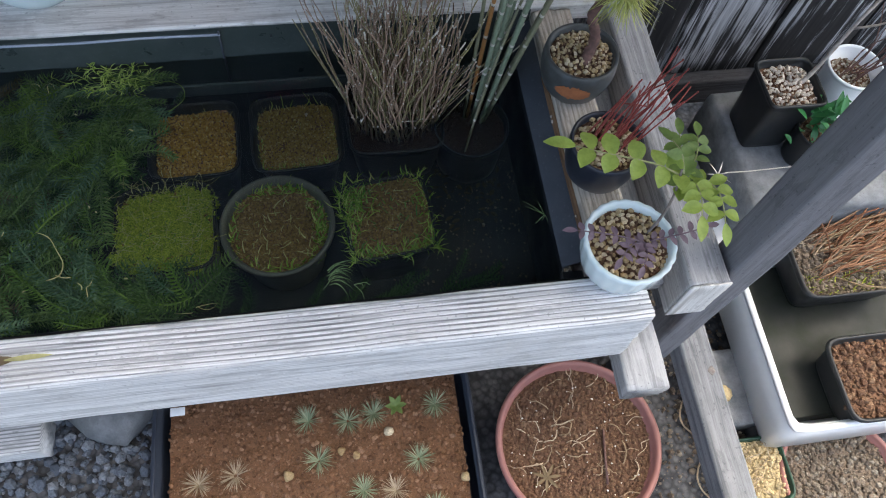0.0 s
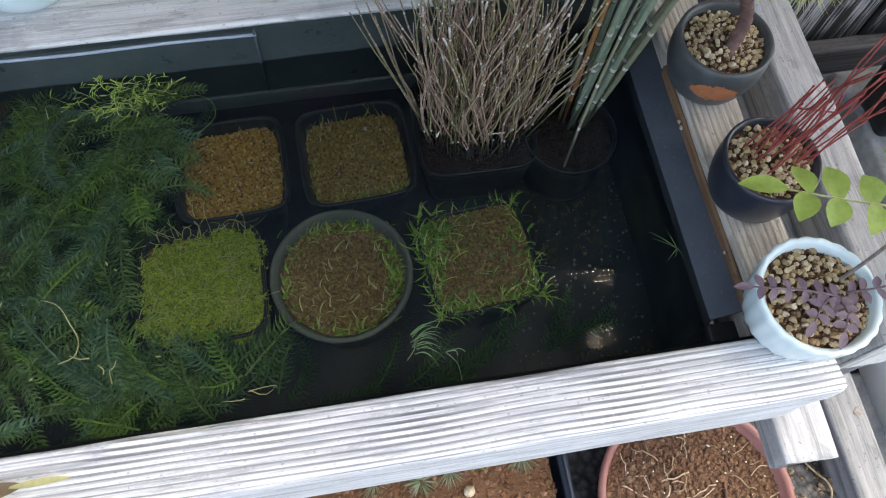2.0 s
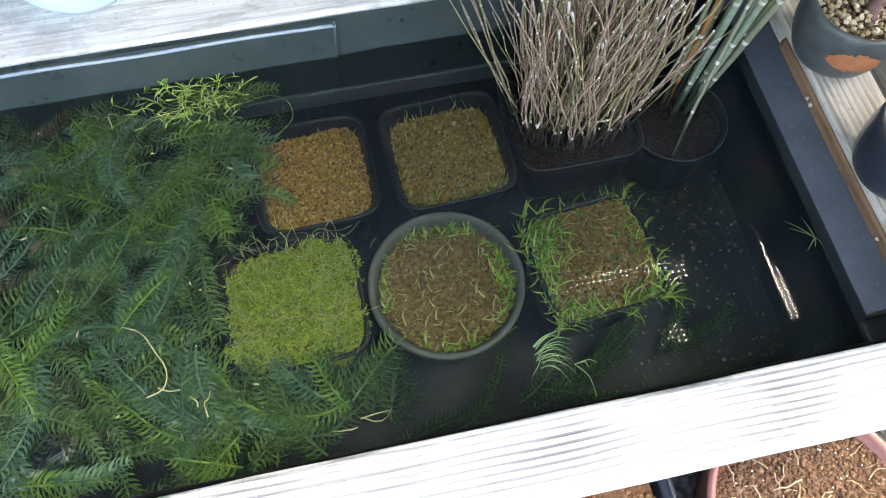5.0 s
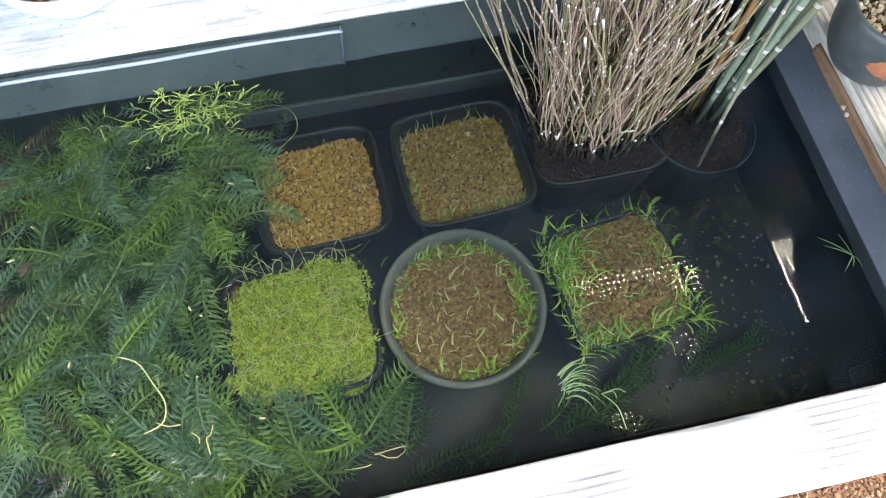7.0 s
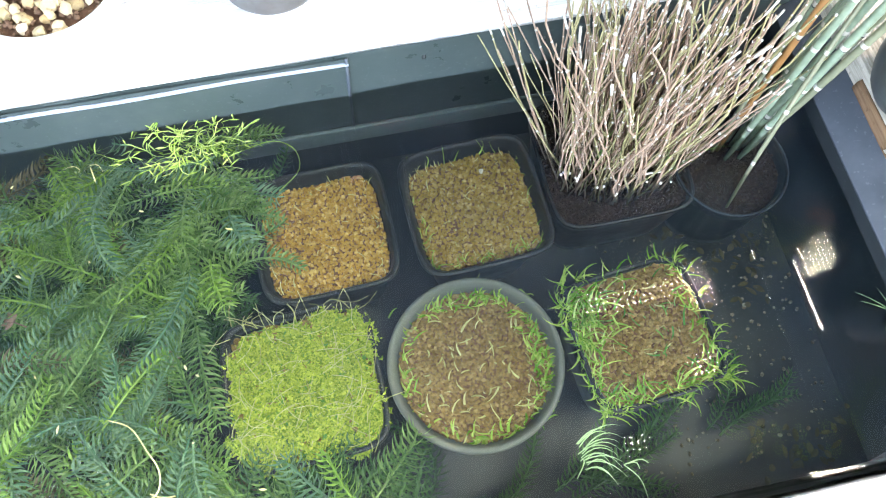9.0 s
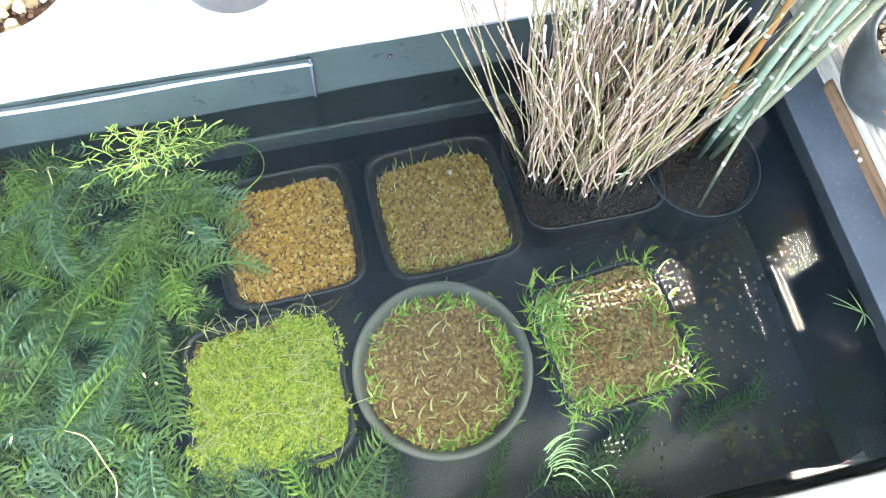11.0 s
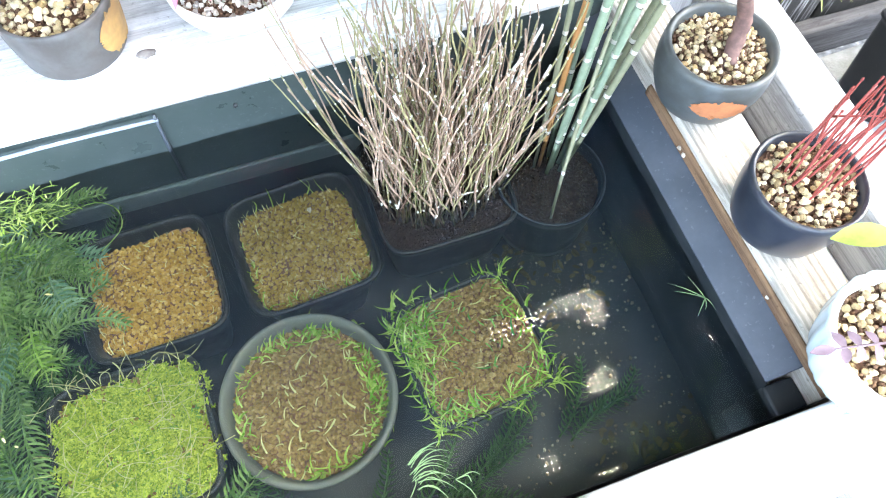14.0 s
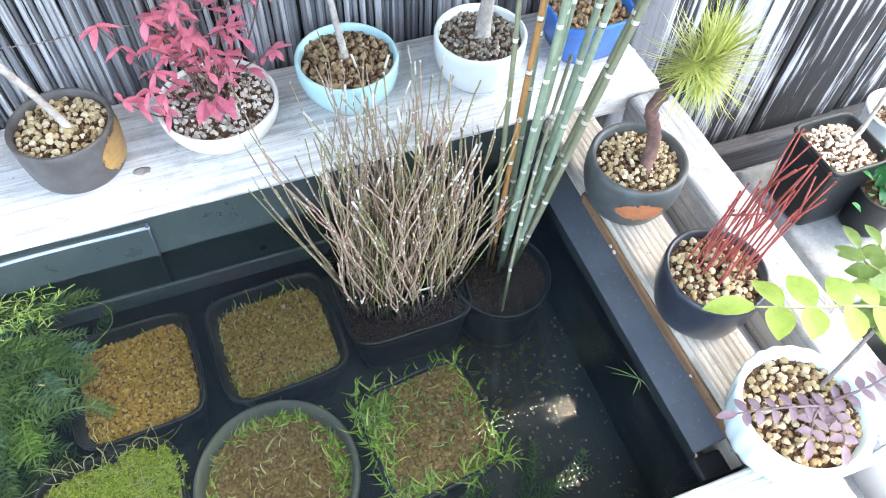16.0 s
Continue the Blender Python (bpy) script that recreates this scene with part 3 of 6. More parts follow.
def build_ground():
    g = Geo()
    n = 60
    xs = np.concatenate([[-60, -6, -2], np.linspace(-1.2, 1.6, n), [3, 8, 60]])
    ys = np.concatenate([[-60, -6, -2], np.linspace(-0.6, 0.9, n), [3, 8, 60]])
    v = [(x, y, 0.006 * noise.noise((x * 9, y * 9, 0))) for y in ys for x in xs]
    w = len(xs)
    f = [(j * w + i, j * w + i + 1, (j + 1) * w + i + 1, (j + 1) * w + i) for j in range(len(ys) - 1) for i in range(w - 1)]
    g.add(v, f)
    ob = part("ground", g, M["ground"])
    tagged(ob, "dark grey gravelly ground under the timber stand", "ground", kind="structure")
    pl = []
    sz = []
    for x0, x1, y0, y1, k in ((-0.62, -0.25, -0.05, 0.4, 4200),):
        for _ in range(k):
            s = rng.gamma(3.0, 0.0014)
            s = min(max(s, 0.0018), 0.008)
            pl.append((rng.uniform(x0, x1), rng.uniform(y0, y1), rng.uniform(0.001, 0.008)))
            sz.append(s)
    pd = [(rng.uniform(0.3, 0.52), rng.uniform(-0.05, 0.45), rng.uniform(0, 0.004)) for _ in range(2500)]
    so = part("soil_crumbs", scatter(pd, rng.gamma(2.0, 0.0009, len(pd)).clip(0.0006, 0.005)), M["grey_soil"], kind="stuff", smooth=False)
    tagged(so, "dark crumbly earth beside the low rail", "soil")
    st = part("gravel", scatter(pl, sz, SMALL), M["gravel"], kind="stuff", smooth=False)
    tagged(st, "loose blue-grey crushed stone on the ground", "gravel")


build_ground()


def build_reed_screen():
    """The screen of thin canes behind the shelf."""
    fence = thing("reed_screen", "dark weathered reed screen of upright canes behind the shelf", "screen", kind="structure")
    y = 0.664
    shapes = []
    for k in range(6):
        h = 1.22
        p = [(0.0009 * math.sin(i * 1.7 + k), 0.0007 * math.sin(i * 2.3 + k * 2), h * i / 8) for i in range(9)]
        v, f = tube(p, 0.0021 + 0.00022 * (k % 3), 6)
        shapes.append(Geo().add(v, f).mesh("cane", M["reed_cane"]))
    x = -0.62
    i = 0
    while x < 0.335:
        c = new("cane", shapes[i % 6])
        c.parent = fence
        c.location = (x, y + rng.normal() * 0.0007, 0.2 + rng.uniform(-0.01, 0.01))
        c.rotation_euler = (rng.normal() * 0.004, rng.normal() * 0.006, rng.uniform(0, 6))
        x += rng.uniform(0.0034, 0.0046)
        i += 1
    for z in (0.47, 0.62, 0.77):
        p = [(-0.63 + k * 0.0045, y - 0.0028 + 0.0009 * (-1) ** k, z + 0.0012 * math.sin(k * 0.4)) for k in range(214)]
        v, f = tube(p, 0.0006, 4)
        part("binding_string", Geo().add(v, f), M["bark_grey"], fence, "grey twine across the canes")
    # top carried up out of view to keep low sky out of the mirror
    part("backing", rounded_box((-0.62, y + 0.006, 0.0), (0.335, y + 0.02, 1.44), 0.002), M["burnt_board"], fence, "black boards behind the canes")
    part("backing", rounded_box((-1.6, y + 0.006, 0.0), (-0.622, y + 0.02, 1.44), 0.002), M["burnt_board"], fence, "black boards behind the canes")


def build_burnt_wall():
    wall = thing("wall_back", "black timber wall with peeling white paint streaks", "wall", kind="structure")
    for i in range(7):
        x = 0.338 + i * 0.152
        # boards run up past the view, added height that screens mirrored sky
        b = timber((x, 0.672 + 0.001 * (i % 2), 0.09), (x + 0.149, 0.69, 1.44), 2, 0.0006, 0.001, 30 + i, 50, 10, 0.006, 0.002)
        part("board", b, M["burnt_board"], wall)
    part("sill_board", timber((0.338, 0.655, 0.03), (1.5, 0.69, 0.088), 0, 0.0006, 0.0015, 41, 60, 8, 0.006, 0.003), M["dark_sill"], wall, "dark horizontal sill board")


# ---------------------------------------------------------------- the timber stand
def build_stand():
    fb = thing("front_beam", "pale weathered deeply grained timber beam along the pond front", "timber beam")
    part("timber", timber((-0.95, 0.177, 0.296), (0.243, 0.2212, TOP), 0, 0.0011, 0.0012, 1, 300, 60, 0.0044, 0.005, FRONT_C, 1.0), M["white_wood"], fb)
    part("dead_leaf", Geo().add(*oval_leaf((-0.318, 0.1975, TOP + 0.0012), (1, 0.1, 0.01), (0, 0, 1), 0.046, 0.0105, 0.01, 7)), M["dead_leaf"], fb, "withered brown leaf stuck to the timber")
    part("leaf_tip", Geo().add(*oval_leaf((-0.282, 0.2015, TOP + 0.0014), (1, 0.02, 0.0), (0, 0, 1), 0.036, 0.0045, 0.0, 6)), M["straw"], fb, "yellow-green dry leaf tip")
    bb = thing("back_shelf_board", "grey-white weathered shelf board carrying the small pots", "shelf board")
    part("board", timber((-0.95, 0.53, 0.381), (0.316, 0.655, TOP), 0, 0.0005, 0.0009, 2, 260, 40, 0.006, 0.002), M["board_wood"], bb)
    kn = scatter([(-0.115, 0.574, TOP + 0.0006)], [0.007], ROUND)
    kn.v = [(q - np.array([-0.115, 0.574, TOP])) * np.array([1.1, 0.7, 0.22]) + np.array([-0.115, 0.574, TOP]) for q in kn.v]
    part("knot", kn, M["bark_grey"], bb, "dark loose knot in the board")
    for nm, x0, x1, y0, sd in (("side_beam", 0.2035, 0.2465, 0.2235, 3), ("side_beam", 0.2845, 0.3225, 0.204, 4)):
        sb = thing(nm, "weathered brown-grey grooved beam running back from the pond corner" if sd == 3 else "weathered grey beam with a pale sawn end", "timber beam", "side beams")
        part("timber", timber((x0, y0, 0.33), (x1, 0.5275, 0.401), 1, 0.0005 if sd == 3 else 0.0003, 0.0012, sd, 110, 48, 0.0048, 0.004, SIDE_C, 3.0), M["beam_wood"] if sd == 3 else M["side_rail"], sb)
        if sd == 4:
            part("sawn_end", timber((x0 + 0.001, y0 - 0.003, 0.331), (x1 - 0.001, y0 - 0.0005, 0.4), 0, 0.0004, 0.0012, 9, 10, 10, 0.004, 0.001), M["cut_wood"], sb, "pale rough sawn end")
        else:
            part("wane", timber((x0 - 0.0022, 0.225, 0.384), (x0 + 0.001, 0.45, 0.3955), 1, 0.0006, 0.001, 12, 60, 8, 0.005, 0.002), M["wane_wood"], sb, "bare brown wane along the inner arris")
    gp = thing("packing_board", "flat grey board between the two side beams", "board")
    part("board", timber((0.2475, 0.228, 0.336), (0.2835, 0.528, 0.352), 1, 0.0004, 0.001, 14, 50, 8, 0.006, 0.002), M["rail_wood"], gp)
    for k, (px, py) in enumerate(((0.2028, 0.4), (0.2033, 0.3945), (0.204, 0.288))):
        s = thing("loose_pebble", "tiny pale pebble caught beside the side beam", "pebble", "loose pebbles", at=(px - 0.0018, py, 0.389))
        part("stone", scatter([(0, 0, 0)], [0.0021], ROUND), M["white_pumice"], s)
    r = thing("cross_rail", "pale grey timber rail end under the front beam", "timber rail")
    part("timber", timber((0.245, 0.142, 0.258), (0.288, 0.6, 0.292), 1, 0.0005, 0.0012, 5, 60, 12, 0.005, 0.003), M["rail_wood"], r)
    p = thing("corner_post", "dark grey upright timber post beside the pond corner", "timber post")
    part("timber", timber((0.3265, 0.211, 0.0), (0.362, 0.246, 1.2), 2, 0.0004, 0.001, 6, 120, 12, 0.006, 0.003), M["post_wood"], p)
    lr = thing("low_rail", "grey timber rail with a knot, low beside the stand", "timber rail")
    part("timber", timber((0.37, -0.2, 0.12), (0.408, 0.5, 0.16), 1, 0.0005, 0.0012, 7, 90, 12, 0.006, 0.003), M["dark_rail"], lr)
    kk = scatter([(0.398, 0.182, 0.16)], [0.006], ROUND)
    kk.v = [(q - np.array([0.398, 0.182, 0.16])) * np.array([1, 1, 0.2]) + np.array([0.398, 0.182, 0.1602]) for q in kk.v]
    part("knot", kk, M["bark_grey"], lr, "small dark knot")
    for x0, y0 in ((-0.8, 0.18), (-0.8, 0.56), (0.25, 0.61)):
        lg = thing("leg", "grey timber leg of the stand", "timber leg", "legs of the stand")
        part("timber", timber((x0, y0, 0.0), (x0 + 0.04, y0 + 0.04, 0.296 if y0 < 0.3 else 0.38), 2, 0.0004, 0.001, 20, 30, 8, 0.006, 0.003), M["rail_wood"], lg)
    lr2 = thing("low_rail", "pale timber rail end low at the gravel", "timber rail")
    part("timber", timber((-0.9, 0.2, 0.05), (-0.39, 0.24, 0.09), 0, 0.0005, 0.0012, 8, 50, 12, 0.006, 0.003), M["white_wood"], lr2)


build_reed_screen()
build_burnt_wall()


build_stand()


# ---------------------------------------------------------------- the pond
def quad(a, b, c, d, nx=20, nz=6, rough=0.0, thick=None):
    a, b, c, d = (np.array(q, float) for q in (a, b, c, d))
    v, f = [], []
    nrm = np.cross(b - a, d - a)
    nrm /= np.linalg.norm(nrm)
    for j in range(nz + 1):
        for i in range(nx + 1):
            u, w = i / nx, j / nz
            p = (1 - w) * ((1 - u) * a + u * b) + w * ((1 - u) * d + u * c)
            v.append(p + nrm * rough * noise.noise(tuple(p * 22)))
    for j in range(nz):
        for i in range(nx):
            f.append((j * (nx + 1) + i, j * (nx + 1) + i + 1, (j + 1) * (nx + 1) + i + 1, (j + 1) * (nx + 1) + i))
    return v, f


def build_tub():
    tub = thing("pond_liner", "black plastic pond liner held in the timber frame", "pond liner")
    fl = 0.268
    part("bottom", Geo().add(*quad((-0.93, 0.2225, fl), (0.186, 0.2225, fl), (0.186, 0.5285, fl), (-0.93, 0.5285, fl), 60, 24, 0.004)), M["liner"], tub)
    part("front_wall", Geo().add(*quad((-0.93, 0.2235, fl), (0.2, 0.2235, fl), (0.2, 0.2235, 0.398), (-0.93, 0.2235, 0.398), 60, 4, 0.001)), M["liner"], tub)
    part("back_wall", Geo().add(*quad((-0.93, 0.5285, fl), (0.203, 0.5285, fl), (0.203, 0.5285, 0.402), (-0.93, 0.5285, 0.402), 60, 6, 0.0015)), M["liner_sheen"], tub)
    # grey strip painted in for the shelf board's reflection in the water
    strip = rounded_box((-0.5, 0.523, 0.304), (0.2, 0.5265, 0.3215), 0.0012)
    part("inner_ledge", strip, M["mirror_grey"], tub, "grey strip standing in for the shelf edge's reflection")
    # darker sheet for the dim look of the wall below the mirrored band
    part("lower_wall", Geo().add(*quad((-0.93, 0.5235, fl), (0.2, 0.5235, fl), (0.2, 0.5262, 0.305), (-0.93, 0.5262, 0.305), 40, 3, 0.001)), M["liner"], tub)
    for x, z, r in ((-0.0685, 0.387, 0.0022), (0.014, 0.385, 0.0016)):
        part("liner_stain", scatter([(x, 0.5276, z)], [r]), M["liner"], tub, "dark stain on the liner")
    part("side_wall", Geo().add(*quad((0.184, 0.5285, fl), (0.184, 0.2235, fl), (0.1835, 0.2435, 0.3735), (0.1835, 0.5285, 0.3735), 30, 6, 0.0015)), M["liner"], tub)
    lap = Geo().add(*quad((-0.93, 0.5265, 0.322), (-0.122, 0.5265, 0.322), (-0.119, 0.5268, 0.4), (-0.93, 0.5268, 0.4), 50, 6, 0.0009))
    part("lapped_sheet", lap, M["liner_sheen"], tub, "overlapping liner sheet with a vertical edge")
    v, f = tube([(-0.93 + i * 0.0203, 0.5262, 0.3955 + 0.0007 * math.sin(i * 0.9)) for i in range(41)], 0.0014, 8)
    part("folded_edge", Geo().add(v, f), M["shine_edge"], tub, "folded liner edge with its shine put into the colour")
    v, f = tube([(-0.119, 0.5262, 0.4), (-0.1205, 0.526, 0.37), (-0.122, 0.526, 0.322)], 0.0012, 6)
    part("sheet_edge", Geo().add(v, f), M["liner_edge"], tub)
    ledge = rounded_box((0.0, 0.2435, -0.0025), (0.0265, 0.5285, 0.0), 0.001)
    ca, sa = math.cos(-0.5), math.sin(-0.5)
    ledge.v = [np.stack([0.1815 + q[:, 0] * ca + q[:, 2] * sa, q[:, 1] + 0.0006 * np.sin(q[:, 1] * 60), 0.3745 - q[:, 0] * sa + q[:, 2] * ca], -1) for q in ledge.v]
    part("side_ledge", ledge, M["liner_edge"], tub, "dusty blue-black turned-over ledge")
    part("corner_fold", rounded_box((0.1825, 0.2237, 0.3), (0.2034, 0.2434, 0.3665), 0.002), M["liner"], tub, "black liner folded into the corner")
    water = Geo().add([(-0.93, 0.2232, WATER), (0.1838, 0.2232, WATER), (0.1838, 0.528, WATER), (-0.93, 0.528, WATER)], [(0, 1, 2, 3)])
    w = part("water", water, M["water"], smooth=False)
    tagged(w, "still clear dark water filling the pond", "water", kind="structure")
    pl, sz = [], []
    for _ in range(420):
        pl.append((rng.uniform(0.03, 0.182), rng.uniform(0.24, 0.5), fl + rng.uniform(0.0, 0.004)))
        sz.append(rng.uniform(0.0006, 0.0018))
    s = part("sunken_debris", scatter(pl, sz), M["grey_soil"], kind="stuff")
    tagged(s, "brown leaf crumbs sunk on the pond bottom", "debris")
    g = Geo()
    for k in range(110):
        a = rng.uniform(0, 6.28)
        x, y = (rng.uniform(0.085, 0.165), rng.uniform(0.34, 0.44)) if k < 75 else (rng.uniform(0.1, 0.178), rng.uniform(0.228, 0.262))
        g.add(*oval_leaf((x, y, fl + 0.006 + rng.uniform(0, 0.012)), (math.cos(a), math.sin(a), rng.uniform(-0.2, 0.2)), (0, 0, 1), rng.uniform(0.004, 0.01), rng.uniform(0.002, 0.005)))
    s = part("sunken_leaves", g, M["sunken_leaf"], kind="stuff")
    tagged(s, "small dead leaves lying under water", "dead leaves")


build_tub()


def pot_profile(r_foot, r_rim, h, wall=0.004, bulge=0.0, soil=None, steps=8, lip=0.0):
    out = []
    for i in range(steps + 1):
        t = i / steps
        r = r_foot + (r_rim - r_foot) * t ** 0.9 + bulge * math.sin(math.pi * t)
        out.append((r, h * t))
    out[0] = (r_foot * 0.96, 0.0)
    out.insert(1, (r_foot, 0.0015))
    if lip:
        out[-1] = (r_rim, h - lip)
        out += [(r_rim + lip * 0.55, h - lip * 0.9), (r_rim + lip * 0.6, h - lip * 0.3)]
        r_rim = r_rim + lip * 0.6
    out += [(r_rim - wall * 0.3, h + wall * 0.28), (r_rim - wall * 0.8, h + wall * 0.1)]
    soil = soil if soil is not None else h * 0.8
    out += [(r_rim - wall, h * 0.97), (r_rim - wall * 1.15 - (h - soil) * 0.12, soil - 0.004)]
    return out


def grass_ring(g, n, place, length, lean=0.5, width=0.0016):
    for _ in range(n):
        x, y, z = place()
        a = rng.uniform(0, 6.28)
        l = rng.uniform(*length)
        k = rng.uniform(0.15, lean)
        g.add(*blade((x, y, z), (x + math.cos(a) * l * k, y + math.sin(a) * l * k, z + l * (1 - 0.5 * k)), width * rng.uniform(0.7, 1.3),
                     (math.cos(a + 1) * l * 0.12, math.sin(a + 1) * l * 0.12, l * 0.08)))


def water_pot(cx, cy, rim_z, half, label, soil_mat, square=6.0, soil_drop=0.008, mat="black_pot", turn=0.0, pitch=0.002, stretch=1.0, wall=0.0025, lip=0.003, soil_half=None, wave=0.0025):
    """A plastic pot that stands under water, filled with soil grains; its wall flares out above the soil."""
    h = rim_z - 0.272
    inner = soil_half or half - wall * 0.9
    t = thing("sunken_pot", label, "water plant pot", "pots standing in the pond", at=(cx, cy, 0.272))
    t.rotation_euler = (0, 0, turn)
    zs = h - soil_drop
    pr = [(inner * 0.8, 0.0), (inner * 0.83, 0.002), (inner * 0.95, zs * 0.6), (inner + wall, zs), (half - lip * 0.6, h - lip), (half, h - lip * 0.9), (half, h - lip * 0.3),
          (half - wall * 0.3, h), (half - wall, h - 0.0006), (half - wall - lip * 0.4, h - lip), (inner + 0.0006, zs + 0.001), (inner * 0.99, zs - 0.006)]
    part("pot", vessel(pr, 72, square, stretch=stretch), M[mat], t)
    sc = squircle(inner * 0.985, square or 2.0, 1, stretch) if square else disc(inner * 0.985)
    # bed darker than its grains, to put shade into the gaps
    bed = flat_disc(inner * 0.992, zs - pitch * 0.45, 64, square, stretch)
    part("soil_bed", bed, M["dark_soil"], t)
    box = (-inner, -inner * stretch, inner, inner * stretch)
    pl = filled(sc, box, pitch, zs, 1.0, pitch * 0.75)
    pl[:, 2] += wave * np.array([noise.noise((x * 45 + cx * 99, y * 45, 0)) for x, y, _ in pl])
    part("soil", scatter(pl, rng.uniform(0.52, 0.9, len(pl)) * pitch), soil_mat, t, kind="stuff", smooth=False)
    return t, zs, inner


def edge_square(inner, z, e=1.0):
    def f():
        u = rng.uniform(-0.92, 0.92) * inner
        k = rng.integers(4)
        o = inner * rng.uniform(0.84, 0.98)
        x, y = ((u, o), (u, -o), (o, u), (-o, u))[k]
        return x, y, z
    return f


def inside_disc(r, z, lo=0.0):
    def f():
        a, q = rng.uniform(0, 6.28), r * math.sqrt(rng.uniform(lo, 1))
        return q * math.cos(a), q * math.sin(a), z
    return f


def build_water_pots():
    t, z, r = water_pot(-0.1545, 0.4365, 0.347, 0.0455, "black square pot of amber soil under water", M["akadama"], turn=0.03, soil_drop=0.011, soil_half=0.0395)
    g = Geo()
    grass_ring(g, 30, edge_square(r, z), (0.006, 0.014), 0.9, 0.0007)
    grass_ring(g, 34, lambda: (rng.uniform(-r, r) * 0.95, rng.uniform(-r, r) * 0.95, z), (0.005, 0.011), 1.2, 0.0006)
    part("grass", g, M["straw"], t, kind="stuff")
    rim_leaf = Geo()
    for k in range(7):
        rim_leaf.add(*oval_leaf((0.018 + k * 0.0025, r * 0.97, z + 0.001), (1, rng.normal() * 0.6, 0.1), (0, 0, 1), 0.005, 0.003, 0.1, 3))
    part("leaf_scraps", rim_leaf, M["rust_straw"], t, "rusty leaf scraps at the pot edge", kind="stuff")
    t, z, r = water_pot(-0.0525, 0.436, 0.348, 0.0465, "black square pot of olive soil and sparse grass", M["akadama_olive"], turn=0.05, soil_drop=0.012, soil_half=0.0398)
    part("pale_grain", scatter([(0.012, 0.026, z + 0.0025)], [0.0022], ROUND), M["white_pumice"], t, "single pale grain on the soil")
    g = Geo()
    for u, l in ((-0.036, 0.016), (-0.024, 0.01), (-0.011, 0.017), (-0.004, 0.009), (0.013, 0.013), (0.019, 0.017), (0.026, 0.014), (0.034, 0.012)):
        g.add(*blade((u, r * 0.96, z), (u + rng.normal() * 0.004, r * 1.02 + rng.uniform(0, 0.004), z + l), 0.0011, (rng.normal() * 0.0015, 0.001, 0.0)))
    grass_ring(g, 34, lambda: (r * rng.choice([-1, 1]) * rng.uniform(0.9, 0.98), rng.uniform(-r, r), z), (0.007, 0.014), 0.8, 0.0009)
    grass_ring(g, 60, lambda: (rng.uniform(-r, r) * 0.95, -r * rng.uniform(0.84, 0.98), z), (0.005, 0.011), 1.0, 0.0009)
    part("grass", g, M["grass"], t, kind="stuff")
    g = Geo()
    grass_ring(g, 60, edge_square(r, z), (0.004, 0.01), 0.9, 0.0007)
    grass_ring(g, 46, lambda: (rng.uniform(-r, r) * 0.95, rng.uniform(-r, r) * 0.95, z), (0.004, 0.009), 1.2, 0.0006)
    part("dry_blades", g, M["straw"], t, kind="stuff")
    t, z, r = water_pot(-0.0755, 0.331, 0.3475, 0.0548, "dark grey round pot with soil and grass tufts", M["akadama_dark"], 0.0, 0.01, "grey_pot", lip=0.006, wall=0.0036, soil_half=0.0478)
    g = Geo()
    grass_ring(g, 200, inside_disc(r * 0.98, z, 0.8), (0.006, 0.013), 1.1, 0.0014)
    grass_ring(g, 70, lambda: (r * rng.uniform(0.72, 0.94), rng.normal() * r * 0.28 - r * 0.15, z), (0.008, 0.015), 1.0, 0.0015)
    grass_ring(g, 60, lambda: (rng.normal() * r * 0.4, r * rng.uniform(0.78, 0.9), z), (0.007, 0.013), 1.0, 0.0014)
    part("grass", g, M["grass"], t, kind="stuff")
    g = Geo()
    grass_ring(g, 70, inside_disc(r * 0.92, z), (0.006, 0.014), 1.2, 0.0013)
    part("dry_blades", g, M["straw"], t, kind="stuff")
    part("pale_scrap", Geo().add(*oval_leaf((-r * 0.82, r * 0.42, z + 0.001), (1, 0.7, 0.1), (0, 0, 1), 0.009, 0.007, 0.1, 4)), M["dead_leaf"], t, "pale leaf scrap at the rim")
    t, z, r = water_pot(0.0315, 0.3285, 0.3475, 0.0435, "square pot overgrown with short green water grass", M["akadama_dark"], turn=0.1, soil_drop=0.004)
    g = Geo()
    grass_ring(g, 130, lambda: (-r * rng.uniform(0.82, 1.06), rng.uniform(-r, r), z), (0.008, 0.017), 1.2, 0.0012)
    grass_ring(g, 150, lambda: (rng.uniform(-r, r) * 1.03, -r * rng.uniform(0.82, 1.06), z), (0.008, 0.016), 1.2, 0.0012)
    grass_ring(g, 90, lambda: (r * rng.uniform(0.82, 1.06), rng.uniform(-r, r), z), (0.008, 0.017), 1.2, 0.0012)
    grass_ring(g, 34, lambda: (rng.uniform(-r, r), r * rng.uniform(0.86, 1.04), z), (0.008, 0.018), 0.9, 0.0014)

    def corner():
        a, q = rng.uniform(0, 6.28), math.sqrt(rng.uniform(0, 1))
        return -r * 0.74 + q * math.cos(a) * r * 0.42, r * 0.55 + q * math.sin(a) * r * 0.62, z
    grass_ring(g, 170, corner, (0.009, 0.019), 1.2, 0.0013)
    part("grass", g, M["grass"], t, kind="stuff")
    g = Geo()
    grass_ring(g, 90, lambda: (rng.uniform(-r, r), rng.uniform(-r, r), z), (0.006, 0.015), 1.1, 0.0012)
    part("inner_grass", g, M["grass_deep"], t, kind="stuff")
    g = Geo()
    grass_ring(g, 40, lambda: (rng.uniform(-r, r), rng.uniform(-r, r), z), (0.005, 0.014), 1.0, 0.001)
    part("dry_blades", g, M["straw"], t, kind="stuff")
